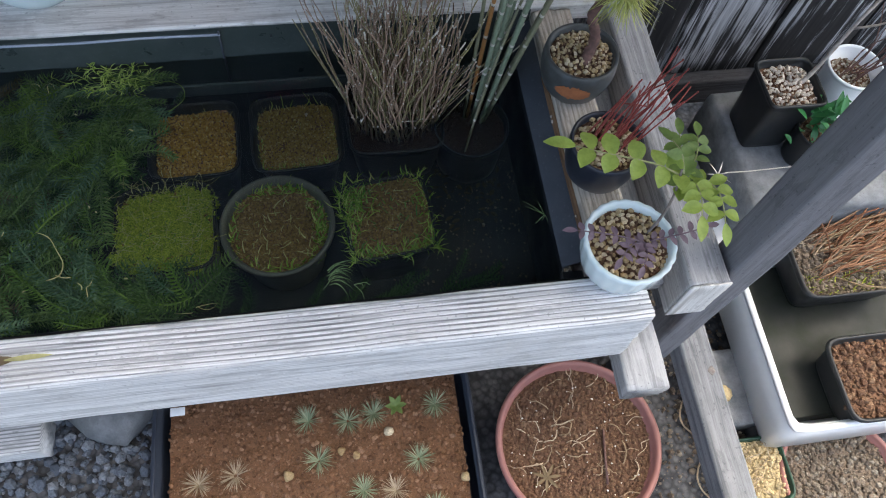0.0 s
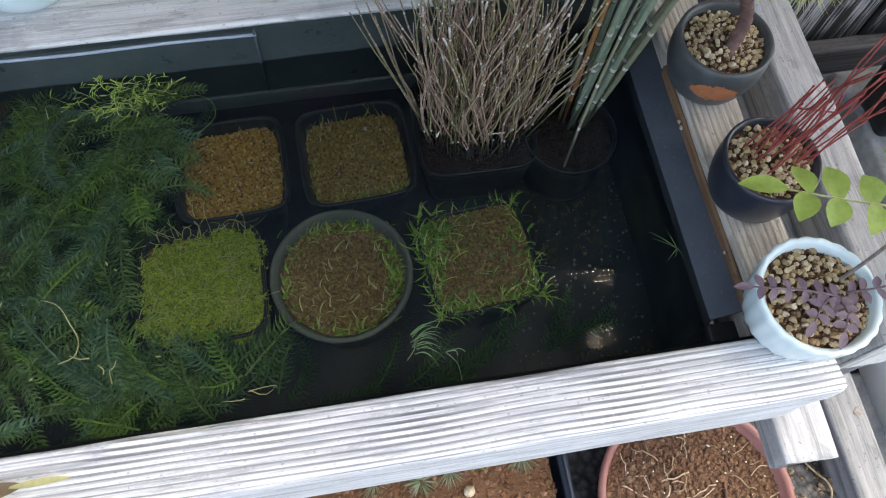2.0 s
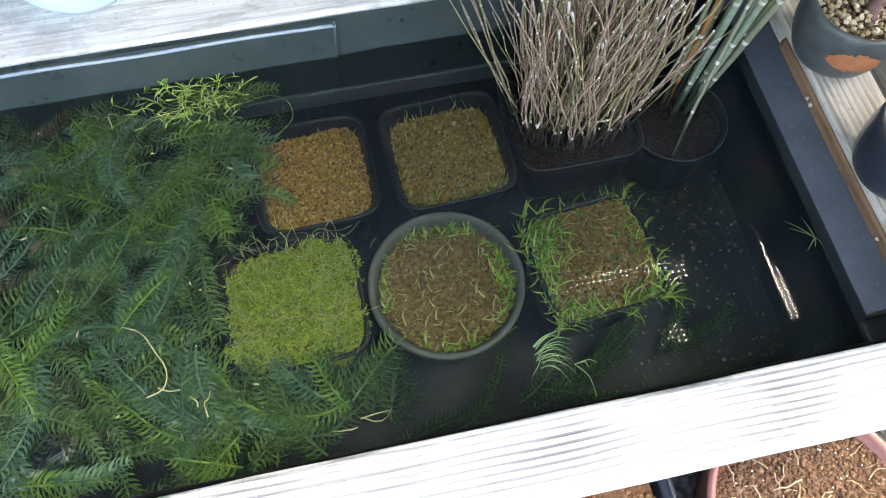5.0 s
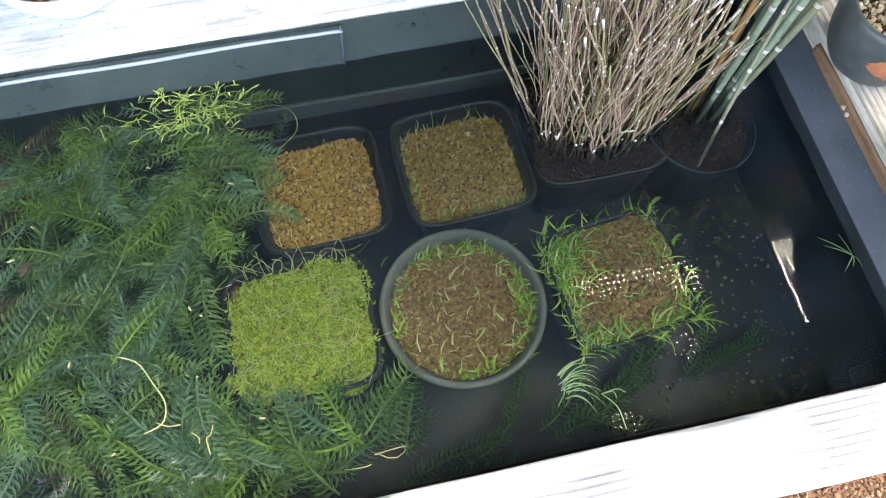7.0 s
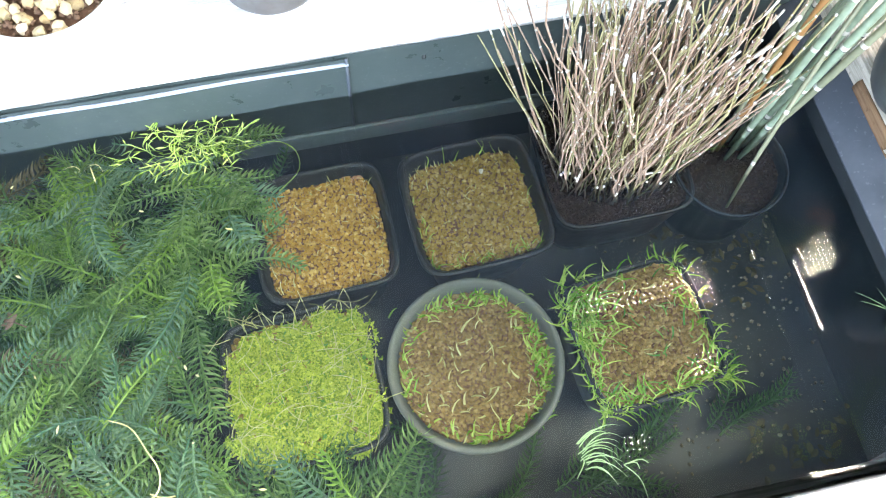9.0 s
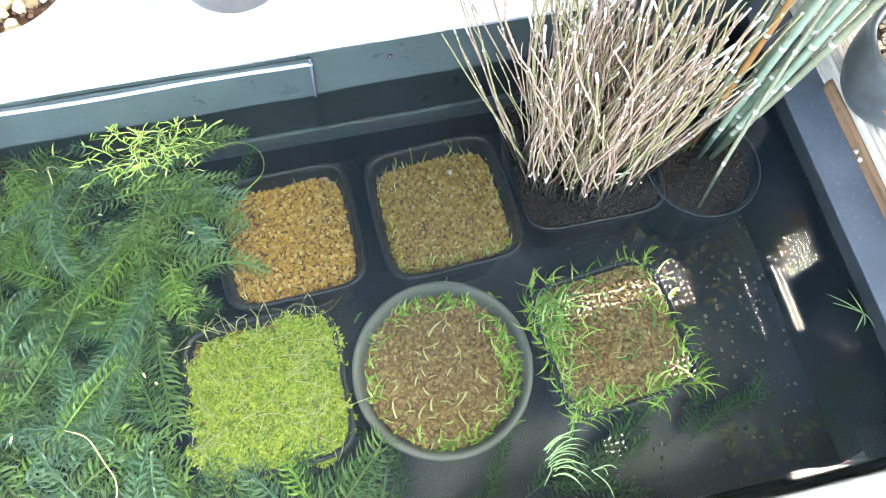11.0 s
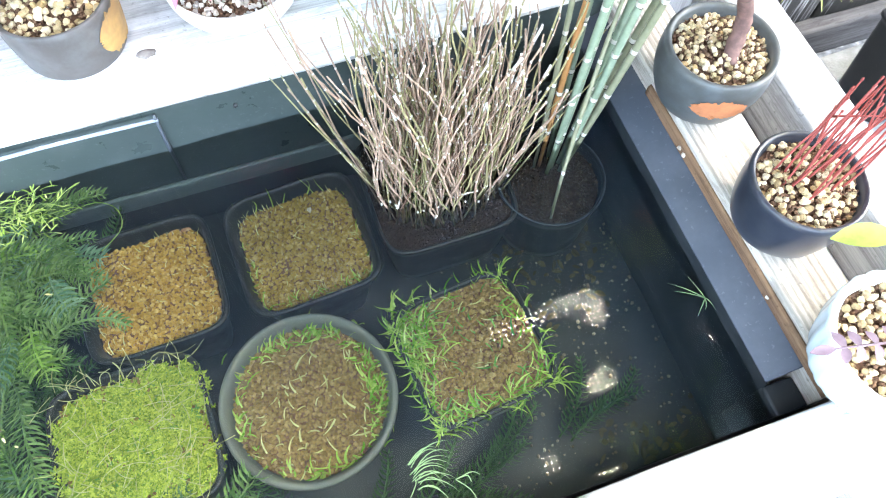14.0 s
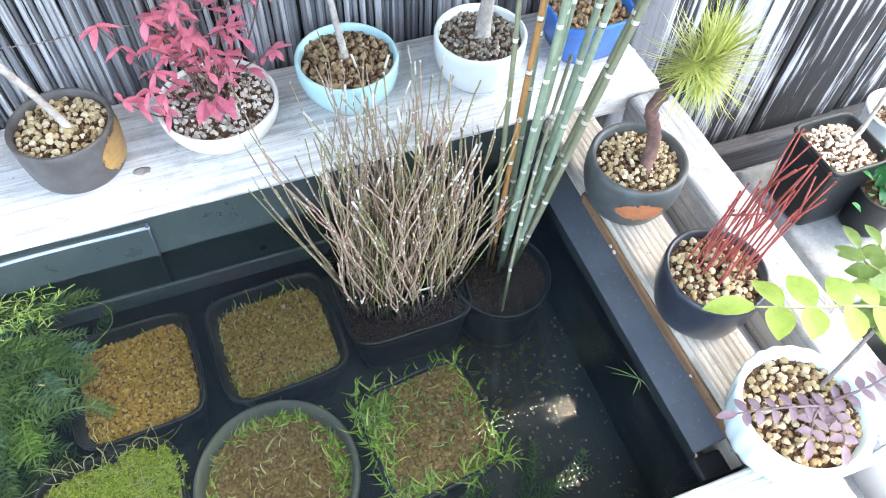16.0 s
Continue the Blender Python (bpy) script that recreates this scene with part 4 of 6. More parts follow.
    # the moss pot
    t, z, r = water_pot(-0.181, 0.339, 0.345, 0.0475, "square pot hidden by a bright moss cushion", M["akadama_dark"], turn=0.03, pitch=0.005, soil_half=0.044, soil_drop=0.01)
    g, gs = Geo(), Geo()
    for _ in range(4200):
        x, y = rng.uniform(-1, 1, 2) * r * 1.25
        edge = (abs(x / r) ** 6 + abs(y / r) ** 6) ** (1 / 6)
        if y > 0.55 * r and x < 0.25 * r:
            edge *= 1.1 + 0.06 * (0.25 - x / r)
        if y < -0.5 * r and x < -0.3 * r:
            edge *= 0.93
        if edge > 1.02 + 0.16 * noise.noise((x * 60, y * 60, 8)) + 0.05 * noise.noise((x * 240, y * 240, 5)):
            continue
        lump = noise.noise((x * 48, y * 48, 3)) + 0.7 * noise.noise((x * 130, y * 130, 4))
        top = min(z + 0.006 + 0.011 * (1 - 0.6 * min(1.0, edge) ** 5) + 0.008 * lump, 0.0905)
        lean = rng.normal(size=2) * 0.35
        a0 = rng.uniform(0, 6.28)
        for k in range(rng.integers(5, 9)):
            a = a0 + k * 2.4
            l = rng.uniform(0.0016, 0.0036) * (1 - 0.06 * k)
            zz = top - 0.0011 * (7 - k) * rng.uniform(0.6, 1.3)
            g.add(*oval_leaf((x + lean[0] * 0.001 * k, y + lean[1] * 0.001 * k, zz), (math.cos(a), math.sin(a), rng.uniform(-0.1, 0.9)), (0, 0, 1), l, l * 0.55, 0.2, 2))
    part("moss", g, M["moss"], t, "bright yellow-green moss cushion", kind="stuff")
    part("moss_base", vessel([(r * 0.99, z - 0.004), (r * 0.98, z - 0.001), (r * 0.9, z + 0.002), (r * 0.4, z + 0.003)], 48, 6.0), M["grass_deep"], t)
    for _ in range(130):
        x, y = rng.uniform(-r, r), rng.uniform(-r, r)
        a, l = rng.uniform(0, 6.28), rng.uniform(0.008, 0.02)
        e = np.array([math.cos(a), math.sin(a), 0.12]) * l
        p0 = np.array([x, y, min(z + 0.017, 0.088)])
        gs.add(*tube(smooth_path([p0, p0 + e * 0.5 + rng.normal(size=3) * 0.0012, p0 + e], 6), 0.00022, 4))
    for u in (-0.03, -0.022, -0.012, -0.006, 0.014, 0.022, 0.031, 0.036):
        p0 = np.array([u, r * 0.93, z + 0.01])
        q = p0 + np.array([rng.normal() * 0.003, 0.004, 0.006])
        gs.add(*tube(smooth_path([p0, q, q + np.array([rng.choice([-1, 1]) * 0.006, 0.003, -0.001])], 8), 0.0003, 4))
    p0 = np.array([0.002, r * 0.9, z + 0.01])
    gs.add(*tube(smooth_path([p0, p0 + np.array([0.0, 0.006, 0.005]), p0 + np.array([-0.003, 0.011, 0.006])], 8), 0.00045, 5))
    part("fine_stalks", gs, M["straw"], t, kind="stuff")


build_water_pots()


def over_pots(x, y):
    """Where the tops of the sunken pots are clear of weed."""
    return (x > -0.206 and y > 0.392 - 0.25 * (x + 0.206) and not x + 0.206 < (y - 0.43) * 0.8) or (x > -0.232 and 0.296 < y < 0.392) or x > 0.13


def strand(g, base, heading, length, leaf=0.014, rise=0.0, keep_off=True, ceiling=0.3585):
    """One feathery shoot: a stem with whorls of narrow curved leaves and a tuft at its tip."""
    d = 0.0036
    n = max(6, int(length / d))
    p = np.array(base, float)
    a = heading
    turn = rng.normal() * 0.05
    spine = [p]
    up = np.array([0, 0, 1.0])
    for i in range(n):
        a += turn + rng.normal() * 0.02
        t = i / n
        step = np.array([math.cos(a), math.sin(a), rise * (1 - t)])
        step /= np.linalg.norm(step)
        q = p + step * d
        q[2] = min(q[2], ceiling - 0.001)
        if keep_off and over_pots(q[0], q[1]) or not 0.227 < q[1] < 0.523:
            break
        side = np.array([-math.sin(a), math.cos(a), 0])
        ll = leaf * (1 - 0.62 * t ** 2.5) * (0.6 + 0.4 * min(1.0, t * 6))
        for k in range(7):
            b = 2 * math.pi * (k / 7) + i * 0.45 + rng.normal() * 0.12
            r = math.cos(b) * side + math.sin(b) * up * 0.5
            l = ll * rng.uniform(0.85, 1.1)
            mid = q + (r * 0.5 + step * 0.16) * l
            tip = q + (r * 0.86 + step * (0.42 + 0.25 * t)) * l + up * 0.08 * l
            mid[2], tip[2] = min(mid[2], ceiling), min(tip[2], ceiling + 0.0006)
            w = np.cross(r, up * 0.8 + step * 0.4)
            w = w / (np.linalg.norm(w) + 1e-9) * 0.00062 + step * 0.00022
            m2 = (mid + tip) / 2 + (mid - (q + tip) / 2) * 0.25
            g.add([q - w * 0.5, q + w * 0.5, mid + w, mid - w, m2 + w * 0.75, m2 - w * 0.75, tip], [(0, 1, 2, 3), (3, 2, 4, 5), (5, 4, 6)])
        p = q
        spine.append(p)
    if len(spine) > 3:
        g.add(*tube(spine[::2], 0.0008, 4))


def build_weeds():
    layers = (("weed_deep", 210, (0.022, 0.055), "deep water weed with the dimming of depth in its colour"),
              ("weed", 190, (0.003, 0.024), "dense feathery green water weed under the surface"),
              ("weed_blue", 75, (0.002, 0.018), "blue-green feathery water weed under the surface"),
              ("weed_brown", 34, (0.004, 0.03), "brownish old water weed under the surface"),
              ("weed_fresh", 46, (0.001, 0.012), "fresh bright shoots of water weed near the surface"))
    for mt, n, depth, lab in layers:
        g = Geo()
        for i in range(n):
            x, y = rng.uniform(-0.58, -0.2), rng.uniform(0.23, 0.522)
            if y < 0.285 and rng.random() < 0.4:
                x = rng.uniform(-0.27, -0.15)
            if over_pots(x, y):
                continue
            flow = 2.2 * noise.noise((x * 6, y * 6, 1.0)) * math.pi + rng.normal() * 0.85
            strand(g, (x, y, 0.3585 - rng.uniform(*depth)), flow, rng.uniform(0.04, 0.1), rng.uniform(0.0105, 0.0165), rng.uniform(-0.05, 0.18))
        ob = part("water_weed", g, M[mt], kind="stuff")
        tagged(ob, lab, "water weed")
    g = Geo()
    for i in range(9):
        x, y = rng.uniform(-0.15, 0.05), rng.uniform(0.23, 0.262)
        strand(g, (x, y, rng.uniform(0.282, 0.3)), rng.uniform(-0.3, 0.5), rng.uniform(0.05, 0.09), 0.012, 0.03, False)
    for i in range(6):
        x, y = rng.uniform(0.02, 0.11), rng.uniform(0.25, 0.285)
        strand(g, (x, y, rng.uniform(0.276, 0.286)), rng.uniform(-0.2, 0.7), rng.uniform(0.04, 0.07), 0.011, 0.03, False)
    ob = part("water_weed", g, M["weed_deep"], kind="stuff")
    tagged(ob, "sparse dark water weed along the pond front", "water weed")
    g = Geo()
    # shoots that stand up in front of the moss pot
    for x, y, a, l in ((-0.2, 0.262, 1.0, 0.05), (-0.186, 0.258, 1.5, 0.055), (-0.168, 0.256, 1.2, 0.056), (-0.155, 0.25, 1.75, 0.055), (-0.143, 0.25, 0.9, 0.04), (-0.222, 0.26, 1.7, 0.05), (-0.13, 0.246, 1.3, 0.04), (-0.176, 0.244, 0.5, 0.05), (-0.21, 0.244, 0.2, 0.05)):
        strand(g, (x, y, rng.uniform(0.342, 0.35)), a + rng.normal() * 0.1, l, 0.0145, 0.1, False)
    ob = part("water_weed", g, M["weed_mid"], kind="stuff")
    tagged(ob, "dark green shoots standing before the moss pot", "water weed")
    g = Geo()
    # long shoots beside the pots and one that arches over the amber soil
    for x, y, a, l in ((-0.243, 0.33, 1.75, 0.085), (-0.232, 0.392, 1.45, 0.08), (-0.252, 0.37, 1.2, 0.08), (-0.216, 0.405, 1.5, 0.06), (-0.228, 0.484, -0.95, 0.06), (-0.214, 0.492, -1.05, 0.05), (-0.24, 0.462, -0.75, 0.05)):
        strand(g, (x, y, 0.352), a, l, 0.0135, 0.02, False)
    for x, y, a, l in ((-0.235, 0.505, -0.5, 0.06), (-0.25, 0.49, -0.35, 0.07), (-0.225, 0.478, -0.7, 0.045), (-0.24, 0.46, -0.2, 0.04), (-0.215, 0.515, -0.15, 0.045), (-0.25, 0.515, 0.05, 0.05)):
        strand(g, (x, y, 0.354), a + rng.normal() * 0.1, l, 0.0125, 0.0, False)
    ob = part("water_weed", g, M["weed"], kind="stuff")
    tagged(ob, "feathery shoots crowding round the sunken pots", "water weed")
    # brown maple leaves caught in the weed
    for x, y, z, r, a in ((-0.262, 0.3715, 0.35, 0.013, 0.4), (-0.362, 0.472, 0.352, 0.013, 1.7), (-0.347, 0.41, 0.355, 0.009, 2.6)):
        lf = Geo()
        for k in range(5):
            b = a + (k - 2) * 0.62
            lf.add(*oval_leaf((0, 0, 0), (math.cos(b), math.sin(b), 0.12), (0, 0, 1), r * (1.0 - 0.13 * abs(k - 2)), r * 0.36, 0.12, 5))
        lf.add(*tube([(0, 0, 0), (-math.cos(a) * r * 0.5, -math.sin(a) * r * 0.5, 0.001), (-math.cos(a) * r, -math.sin(a) * r, 0.0)], 0.0004, 5))
        t = thing("sunken_maple_leaf", "withered pinkish-brown maple leaf caught in the water weed", "dead leaf", "leaves caught in the weed", at=(x, y, z))
        part("leaf_blade", lf, M["wilted_leaf"], t)
    # bright tuft that breaks the surface at the back
    g = Geo()
    for i in range(64):
        x, y = -0.232 + rng.normal() * 0.017, min(0.51 + rng.normal() * 0.008, 0.518)
        p = np.array([x, y, 0.357])
        a, up = rng.uniform(0, 6.28), rng.uniform(0.0, 0.7)
        chain = [p]
        for k in range(rng.integers(4, 8)):
            a += rng.normal() * 0.4
            p = p + np.array([math.cos(a), math.sin(a) * 0.8, up * (1 - k * 0.22)]) * 0.0046
            p[1], p[2] = min(p[1], 0.522), max(p[2], 0.3585)
            chain.append(p)
            if rng.random() < 0.35:
                b = a + rng.choice([-1, 1]) * rng.uniform(0.4, 1.1)
                g.add(*oval_leaf(p, (math.cos(b), math.sin(b), rng.uniform(0.0, 0.5)), (0, 0, 1), rng.uniform(0.004, 0.009), 0.0011, 0.15, 3))
        g.add(*tube(chain, rng.uniform(0.0002, 0.00034), 4))
    for pts in (((-0.2, 0.5, 0.3585), (-0.178, 0.503, 0.3598), (-0.164, 0.494, 0.3598), (-0.163, 0.478, 0.3595), (-0.178, 0.466, 0.358)), ((-0.29, 0.5, 0.3595), (-0.272, 0.507, 0.363), (-0.262, 0.503, 0.364))):
        g.add(*tube(smooth_path(pts, 16) - np.array([0, 0, 0.003]), 0.00035, 5))
    ob = part("emergent_weed", g, M["bright_weed"], kind="stuff")
    tagged(ob, "bright green weed tuft breaking the water surface", "water weed")
    # small humps of water drawn up where weed tips break the surface
    v, f = ICO[2]
    f = [q for q in f if all(v[k][2] > -0.01 for k in q)]
    g = Geo()
    for cx, cy, sx, sy, n in ((-0.336, 0.34, 0.014, 0.012, 46), (-0.303, 0.328, 0.012, 0.007, 34), (-0.322, 0.306, 0.008, 0.009, 26), (-0.292, 0.314, 0.006, 0.005, 12), (-0.2, 0.254, 0.014, 0.007, 22),
                              (-0.355, 0.31, 0.012, 0.014, 24), (-0.25, 0.25, 0.025, 0.01, 16), (-0.31, 0.4, 0.02, 0.02, 10), (-0.29, 0.27, 0.02, 0.015, 22), (-0.4, 0.36, 0.03, 0.04, 26)):
        for _ in range(n * 2 // 3):
            l = rng.uniform(0.001, 0.003)
            a = rng.normal() * 0.6 + 0.5
            q = v * np.array([l, l * rng.uniform(0.3, 0.55), rng.uniform(0.0011, 0.0022)])
            q = np.stack([q[:, 0] * math.cos(a) - q[:, 1] * math.sin(a), q[:, 0] * math.sin(a) + q[:, 1] * math.cos(a), q[:, 2]], -1)
            g.add(q + np.array([cx + rng.normal() * sx, max(cy + rng.normal() * sy, 0.229), WATER + 0.0001]), f)
    ob = part("water_humps", g, M["water_hump"], kind="stuff")
    tagged(ob, "glinting humps of water drawn up by weed tips", "water")
    # pale flecks afloat among the weed
    g = Geo()
    for i in range(22):
        x, y = rng.uniform(-0.42, -0.2), rng.uniform(0.235, 0.5)
        if over_pots(x, y):
            continue
        a = rng.uniform(0, 6.28)
        l = rng.uniform(0.0015, 0.0055)
        g.add(*oval_leaf((x, y, WATER + 0.0005), (math.cos(a), math.sin(a), 0.15), (0, 0, 1), l, min(l * 0.5, 0.0014), 0.1, 3))
    ob = part("floating_flecks", g, M["straw"], kind="stuff")
    tagged(ob, "tiny bleached leaf flecks floating on the water", "plant debris")
    # loose floating sprigs
    t = thing("floating_sprig", "loose green sprig with curved parallel leaves floating on the water", "floating plant", "floating sprigs", at=(-0.034, 0.264, WATER))
    for i in range(15):
        u = i / 14
        b = np.array([0.002 + 0.004 * rng.random(), 0.006 - 0.014 * u + rng.normal() * 0.001, 0.0008])
        l = rng.uniform(0.014, 0.027)
        e = b + np.array([l * math.cos(0.25 - 0.95 * u), l * math.sin(0.25 - 0.95 * u), rng.uniform(0.0, 0.004)])
        part("blade", Geo().add(*blade(b, e, 0.0008, (0.001, rng.uniform(0.003, 0.006), 0.002), 6)), M["sprig"], t)
    for e in ((0.034, -0.014), (0.034, -0.033), (0.04, -0.012), (-0.002, -0.012)):
        b = np.array([0.004, -0.002, 0.0006]) if e[0] < 0 else np.array([0.026, -0.01, 0.0006])
        c = np.array([e[0], e[1], 0.0012])
        part("rootlet", Geo().add(*tube(smooth_path([b, (b + c) / 2 + np.array([0.003, 0.002, 0.0]), c], 8), 0.00033, 5)), M["sprig"], t)
    t = thing("floating_sprig", "small bunch of thin green blades floating on the water", "floating plant", "floating sprigs", at=(0.1808, 0.3066, WATER))
    for e in ((-0.0154, 0.0147), (-0.0038, 0.0146), (-0.0142, 0.009), (-0.012, 0.012), (-0.0092, -0.009), (0.001, -0.0093), (-0.004, -0.007)):
        part("blade", Geo().add(*blade((0, 0, 0.0006), (e[0] * 1.25, e[1] * 1.1, 0.003), 0.0009, (0, rng.normal() * 0.001, 0.001), 5)), M["sprig"], t)
    vines = (((-0.2907, 0.3374), (-0.2788, 0.3308), (-0.2704, 0.3162), (-0.2641, 0.3033), (-0.2662, 0.2917), (-0.277, 0.2876)),
             ((-0.27, 0.2925), (-0.263, 0.289), (-0.2562, 0.2886)), ((-0.2502, 0.2826), (-0.2465, 0.279), (-0.2461, 0.2754)), ((-0.2375, 0.2845), (-0.2395, 0.279), (-0.242, 0.277), (-0.2404, 0.2679)))
    for v in vines:
        t = thing("floating_weed", "pale yellow-green curling stem afloat on the weed", "floating plant", "floating stems", at=(v[0][0], v[0][1], WATER))
        q = [(x - v[0][0], y - v[0][1], 0.0008) for x, y in v]
        part("stem", Geo().add(*tube(smooth_path(q, 18), np.linspace(0.0003, 0.0005, 18), 6)), M["straw"], t)
    for x, y, n, l in ((-0.147, 0.246, 3, 0.02), (-0.3, 0.5, 3, 0.014)):
        t = thing("floating_sprig", "a few pale blades floating on the water", "floating plant", "floating sprigs", at=(x, y, WATER))
        for i in range(n):
            a = rng.uniform(-0.6, 1.0) + (3.1 if i % 3 == 0 else 0)
            part("blade", Geo().add(*blade((rng.normal() * 0.003, rng.normal() * 0.003, 0.0004), (math.cos(a) * l, -math.sin(a) * l * 0.7, 0.003), 0.0008, (0.002, 0.003 * rng.normal(), 0.002))), M["straw"], t)


build_weeds()

# ---------------------------------------------------------------- reeds and horsetails in the pond
def build_reeds():
    t = thing("reed_clump", "dense tangled clump of dry jointed reed stems in a sunken pot", "reed clump", at=(0.05, 0.457, 0.0))
    part("pot", vessel([(q[0], q[1] + 0.272) for q in pot_profile(0.042, 0.05, 0.066, 0.003, 0.0, 0.06, 6, 0.002)], 64, 6.0), M["black_pot"], t, "black square plastic pot")
    part("soil_bed", flat_disc(0.0475, 0.333, 64, 6.0), M["peat"], t)
    pl = filled(squircle(0.048, 6.0), (-0.05, -0.05, 0.05, 0.05), 0.0019, 0.3345, 1.0, 0.004)
    part("soil", scatter(pl, rng.uniform(0.0005, 0.0013, len(pl))), M["peat"], t, "wet red-brown soil", kind="stuff", smooth=False)
    ov, of = ICO[1]
    beads = Geo()

    def shoot(base, lx, ly, h, r, wander, droop=0.0):
        n = int(h / 0.013) + 2
        p = np.array(base, float)
        pts = [p]
        for k in range(n):
            lx, ly = lx * (0.93 + droop) + 0.004 + rng.normal() * wander, ly + rng.normal() * wander
            lx, ly = min(max(lx, -0.6), 1.0), max(ly, -0.1)
            d = np.array([lx, ly, 1.0])
            p = p + d / np.linalg.norm(d) * h / n
            pts.append(p)
        g = Geo().add(*tube(pts, np.linspace(r, r * 0.75, len(pts)), 5))
        first = len(g.f)
        for k, q in enumerate(pts[2:]):
            if rng.random() < (0.5 if k > n * 0.3 else 0.25):
                s = r * rng.uniform(0.95, 1.25)
                g.add(ov * np.array([s, s, s * 1.4]) + q, of)
        if rng.random() < 0.4:
            a, c = np.array(pts[-2]), np.array(pts[-1])
            g.add(*tube([a + (c - a) * 0.3, c + (c - a) * 0.1], r * 1.08, 5))
        return g, first

    def foot():
        while True:
            x, y = rng.uniform(-0.044, 0.044), rng.uniform(-0.038, 0.018)
            if (x / 0.046) ** 2 + ((y + 0.008) / 0.03) ** 2 < 1.0:
                return x, y

    for i in range(230):
        bx, by = foot()
        h = rng.uniform(0.09, 0.205) * (1 - 0.2 * abs(bx) / 0.046)
        lx = 0.02 + bx / 0.046 * 0.09 + rng.normal() * 0.2
        ly = 0.13 + by * 3 + rng.normal() * 0.15
        r, wander, droop = rng.uniform(0.0005, 0.0009), 0.14, -0.06
        if i < 6:
            bx, by = rng.uniform(-0.046, -0.03), rng.uniform(-0.02, 0.012)
            lx, ly, h = -rng.uniform(0.3, 0.62), rng.uniform(0.2, 0.6), rng.uniform(0.1, 0.16)
            r, wander, droop = 0.0006, 0.03, 0.07
        elif i < 18:
            bx, by = rng.uniform(0.02, 0.046), rng.uniform(-0.025, 0.012)
            lx, ly, h = rng.uniform(0.35, 0.9), rng.uniform(-0.2, 0.3), rng.uniform(0.05, 0.12)
            r, wander, droop = 0.0006, 0.05, 0.09
        elif rng.random() < 0.12:
            lx, ly = lx + rng.normal() * 0.2, ly + abs(rng.normal()) * 0.25
        g, first = shoot((bx, by, 0.335), lx, ly, h + 0.012, r, wander, droop)
        # white beads stand in for glints where stems meet the water
        if by < -0.012 and i % 2:
            beads.add(ov * rng.uniform(0.0006, 0.0013) + np.array([bx + lx * 0.025, by + ly * 0.025 - 0.0006, 0.3603]), of)
        me = g.mesh("stem", M["olive_reed" if rng.random() < 0.38 else "dry_reed"])
        me.materials.append(M["node_white"])
        me.polygons.foreach_set("material_index", [0] * first + [1] * (len(g.f) - first))
        part("stem", me, None, t)
    part("water_bead", beads, M["node_white"], t, "white beads painted in as water glints round the stem feet", kind="stuff")
    more = {"dry_reed": Geo(), "olive_reed": Geo()}
    for i in range(130):
        bx, by = foot()
        g, _ = shoot((bx, by, 0.338), 0.02 + bx / 0.046 * 0.07 + rng.normal() * 0.11, 0.13 + by * 3 + rng.normal() * 0.14, rng.uniform(0.04, 0.14), rng.uniform(0.00035, 0.0006), 0.055)
        k = ("dry_reed", "olive_reed", "dry_reed", "olive_reed")[i % 4 if i % 12 == 3 or i % 4 < 3 else 0]
        more[k].add(np.concatenate(g.v), g.f)
    for k in more:
        part("understorey", more[k], M[k], t, "thin tangled dry stems", kind="stuff")
    # fallen bleached pieces at the foot
    for x, y, a, l in ((0.01, -0.03, -0.12, 0.02), (-0.033, -0.022, 0.9, 0.01)):
        v, f = tube([(x - l / 2 * math.cos(a), y - l / 2 * math.sin(a), 0.361), (x + l / 2 * math.cos(a), y + l / 2 * math.sin(a), 0.3635)], 0.0007, 6)
        part("broken_stem", Geo().add(v, f), M["node_white"], t, "bleached broken stem piece")
    g = Geo()
    grass_ring(g, 50, lambda: (rng.uniform(-0.03, 0.03), rng.uniform(-0.03, 0.015), 0.35), (0.02, 0.07), 0.5, 0.0008)
    part("undergrowth", g, M["grass_deep"], t, kind="stuff")


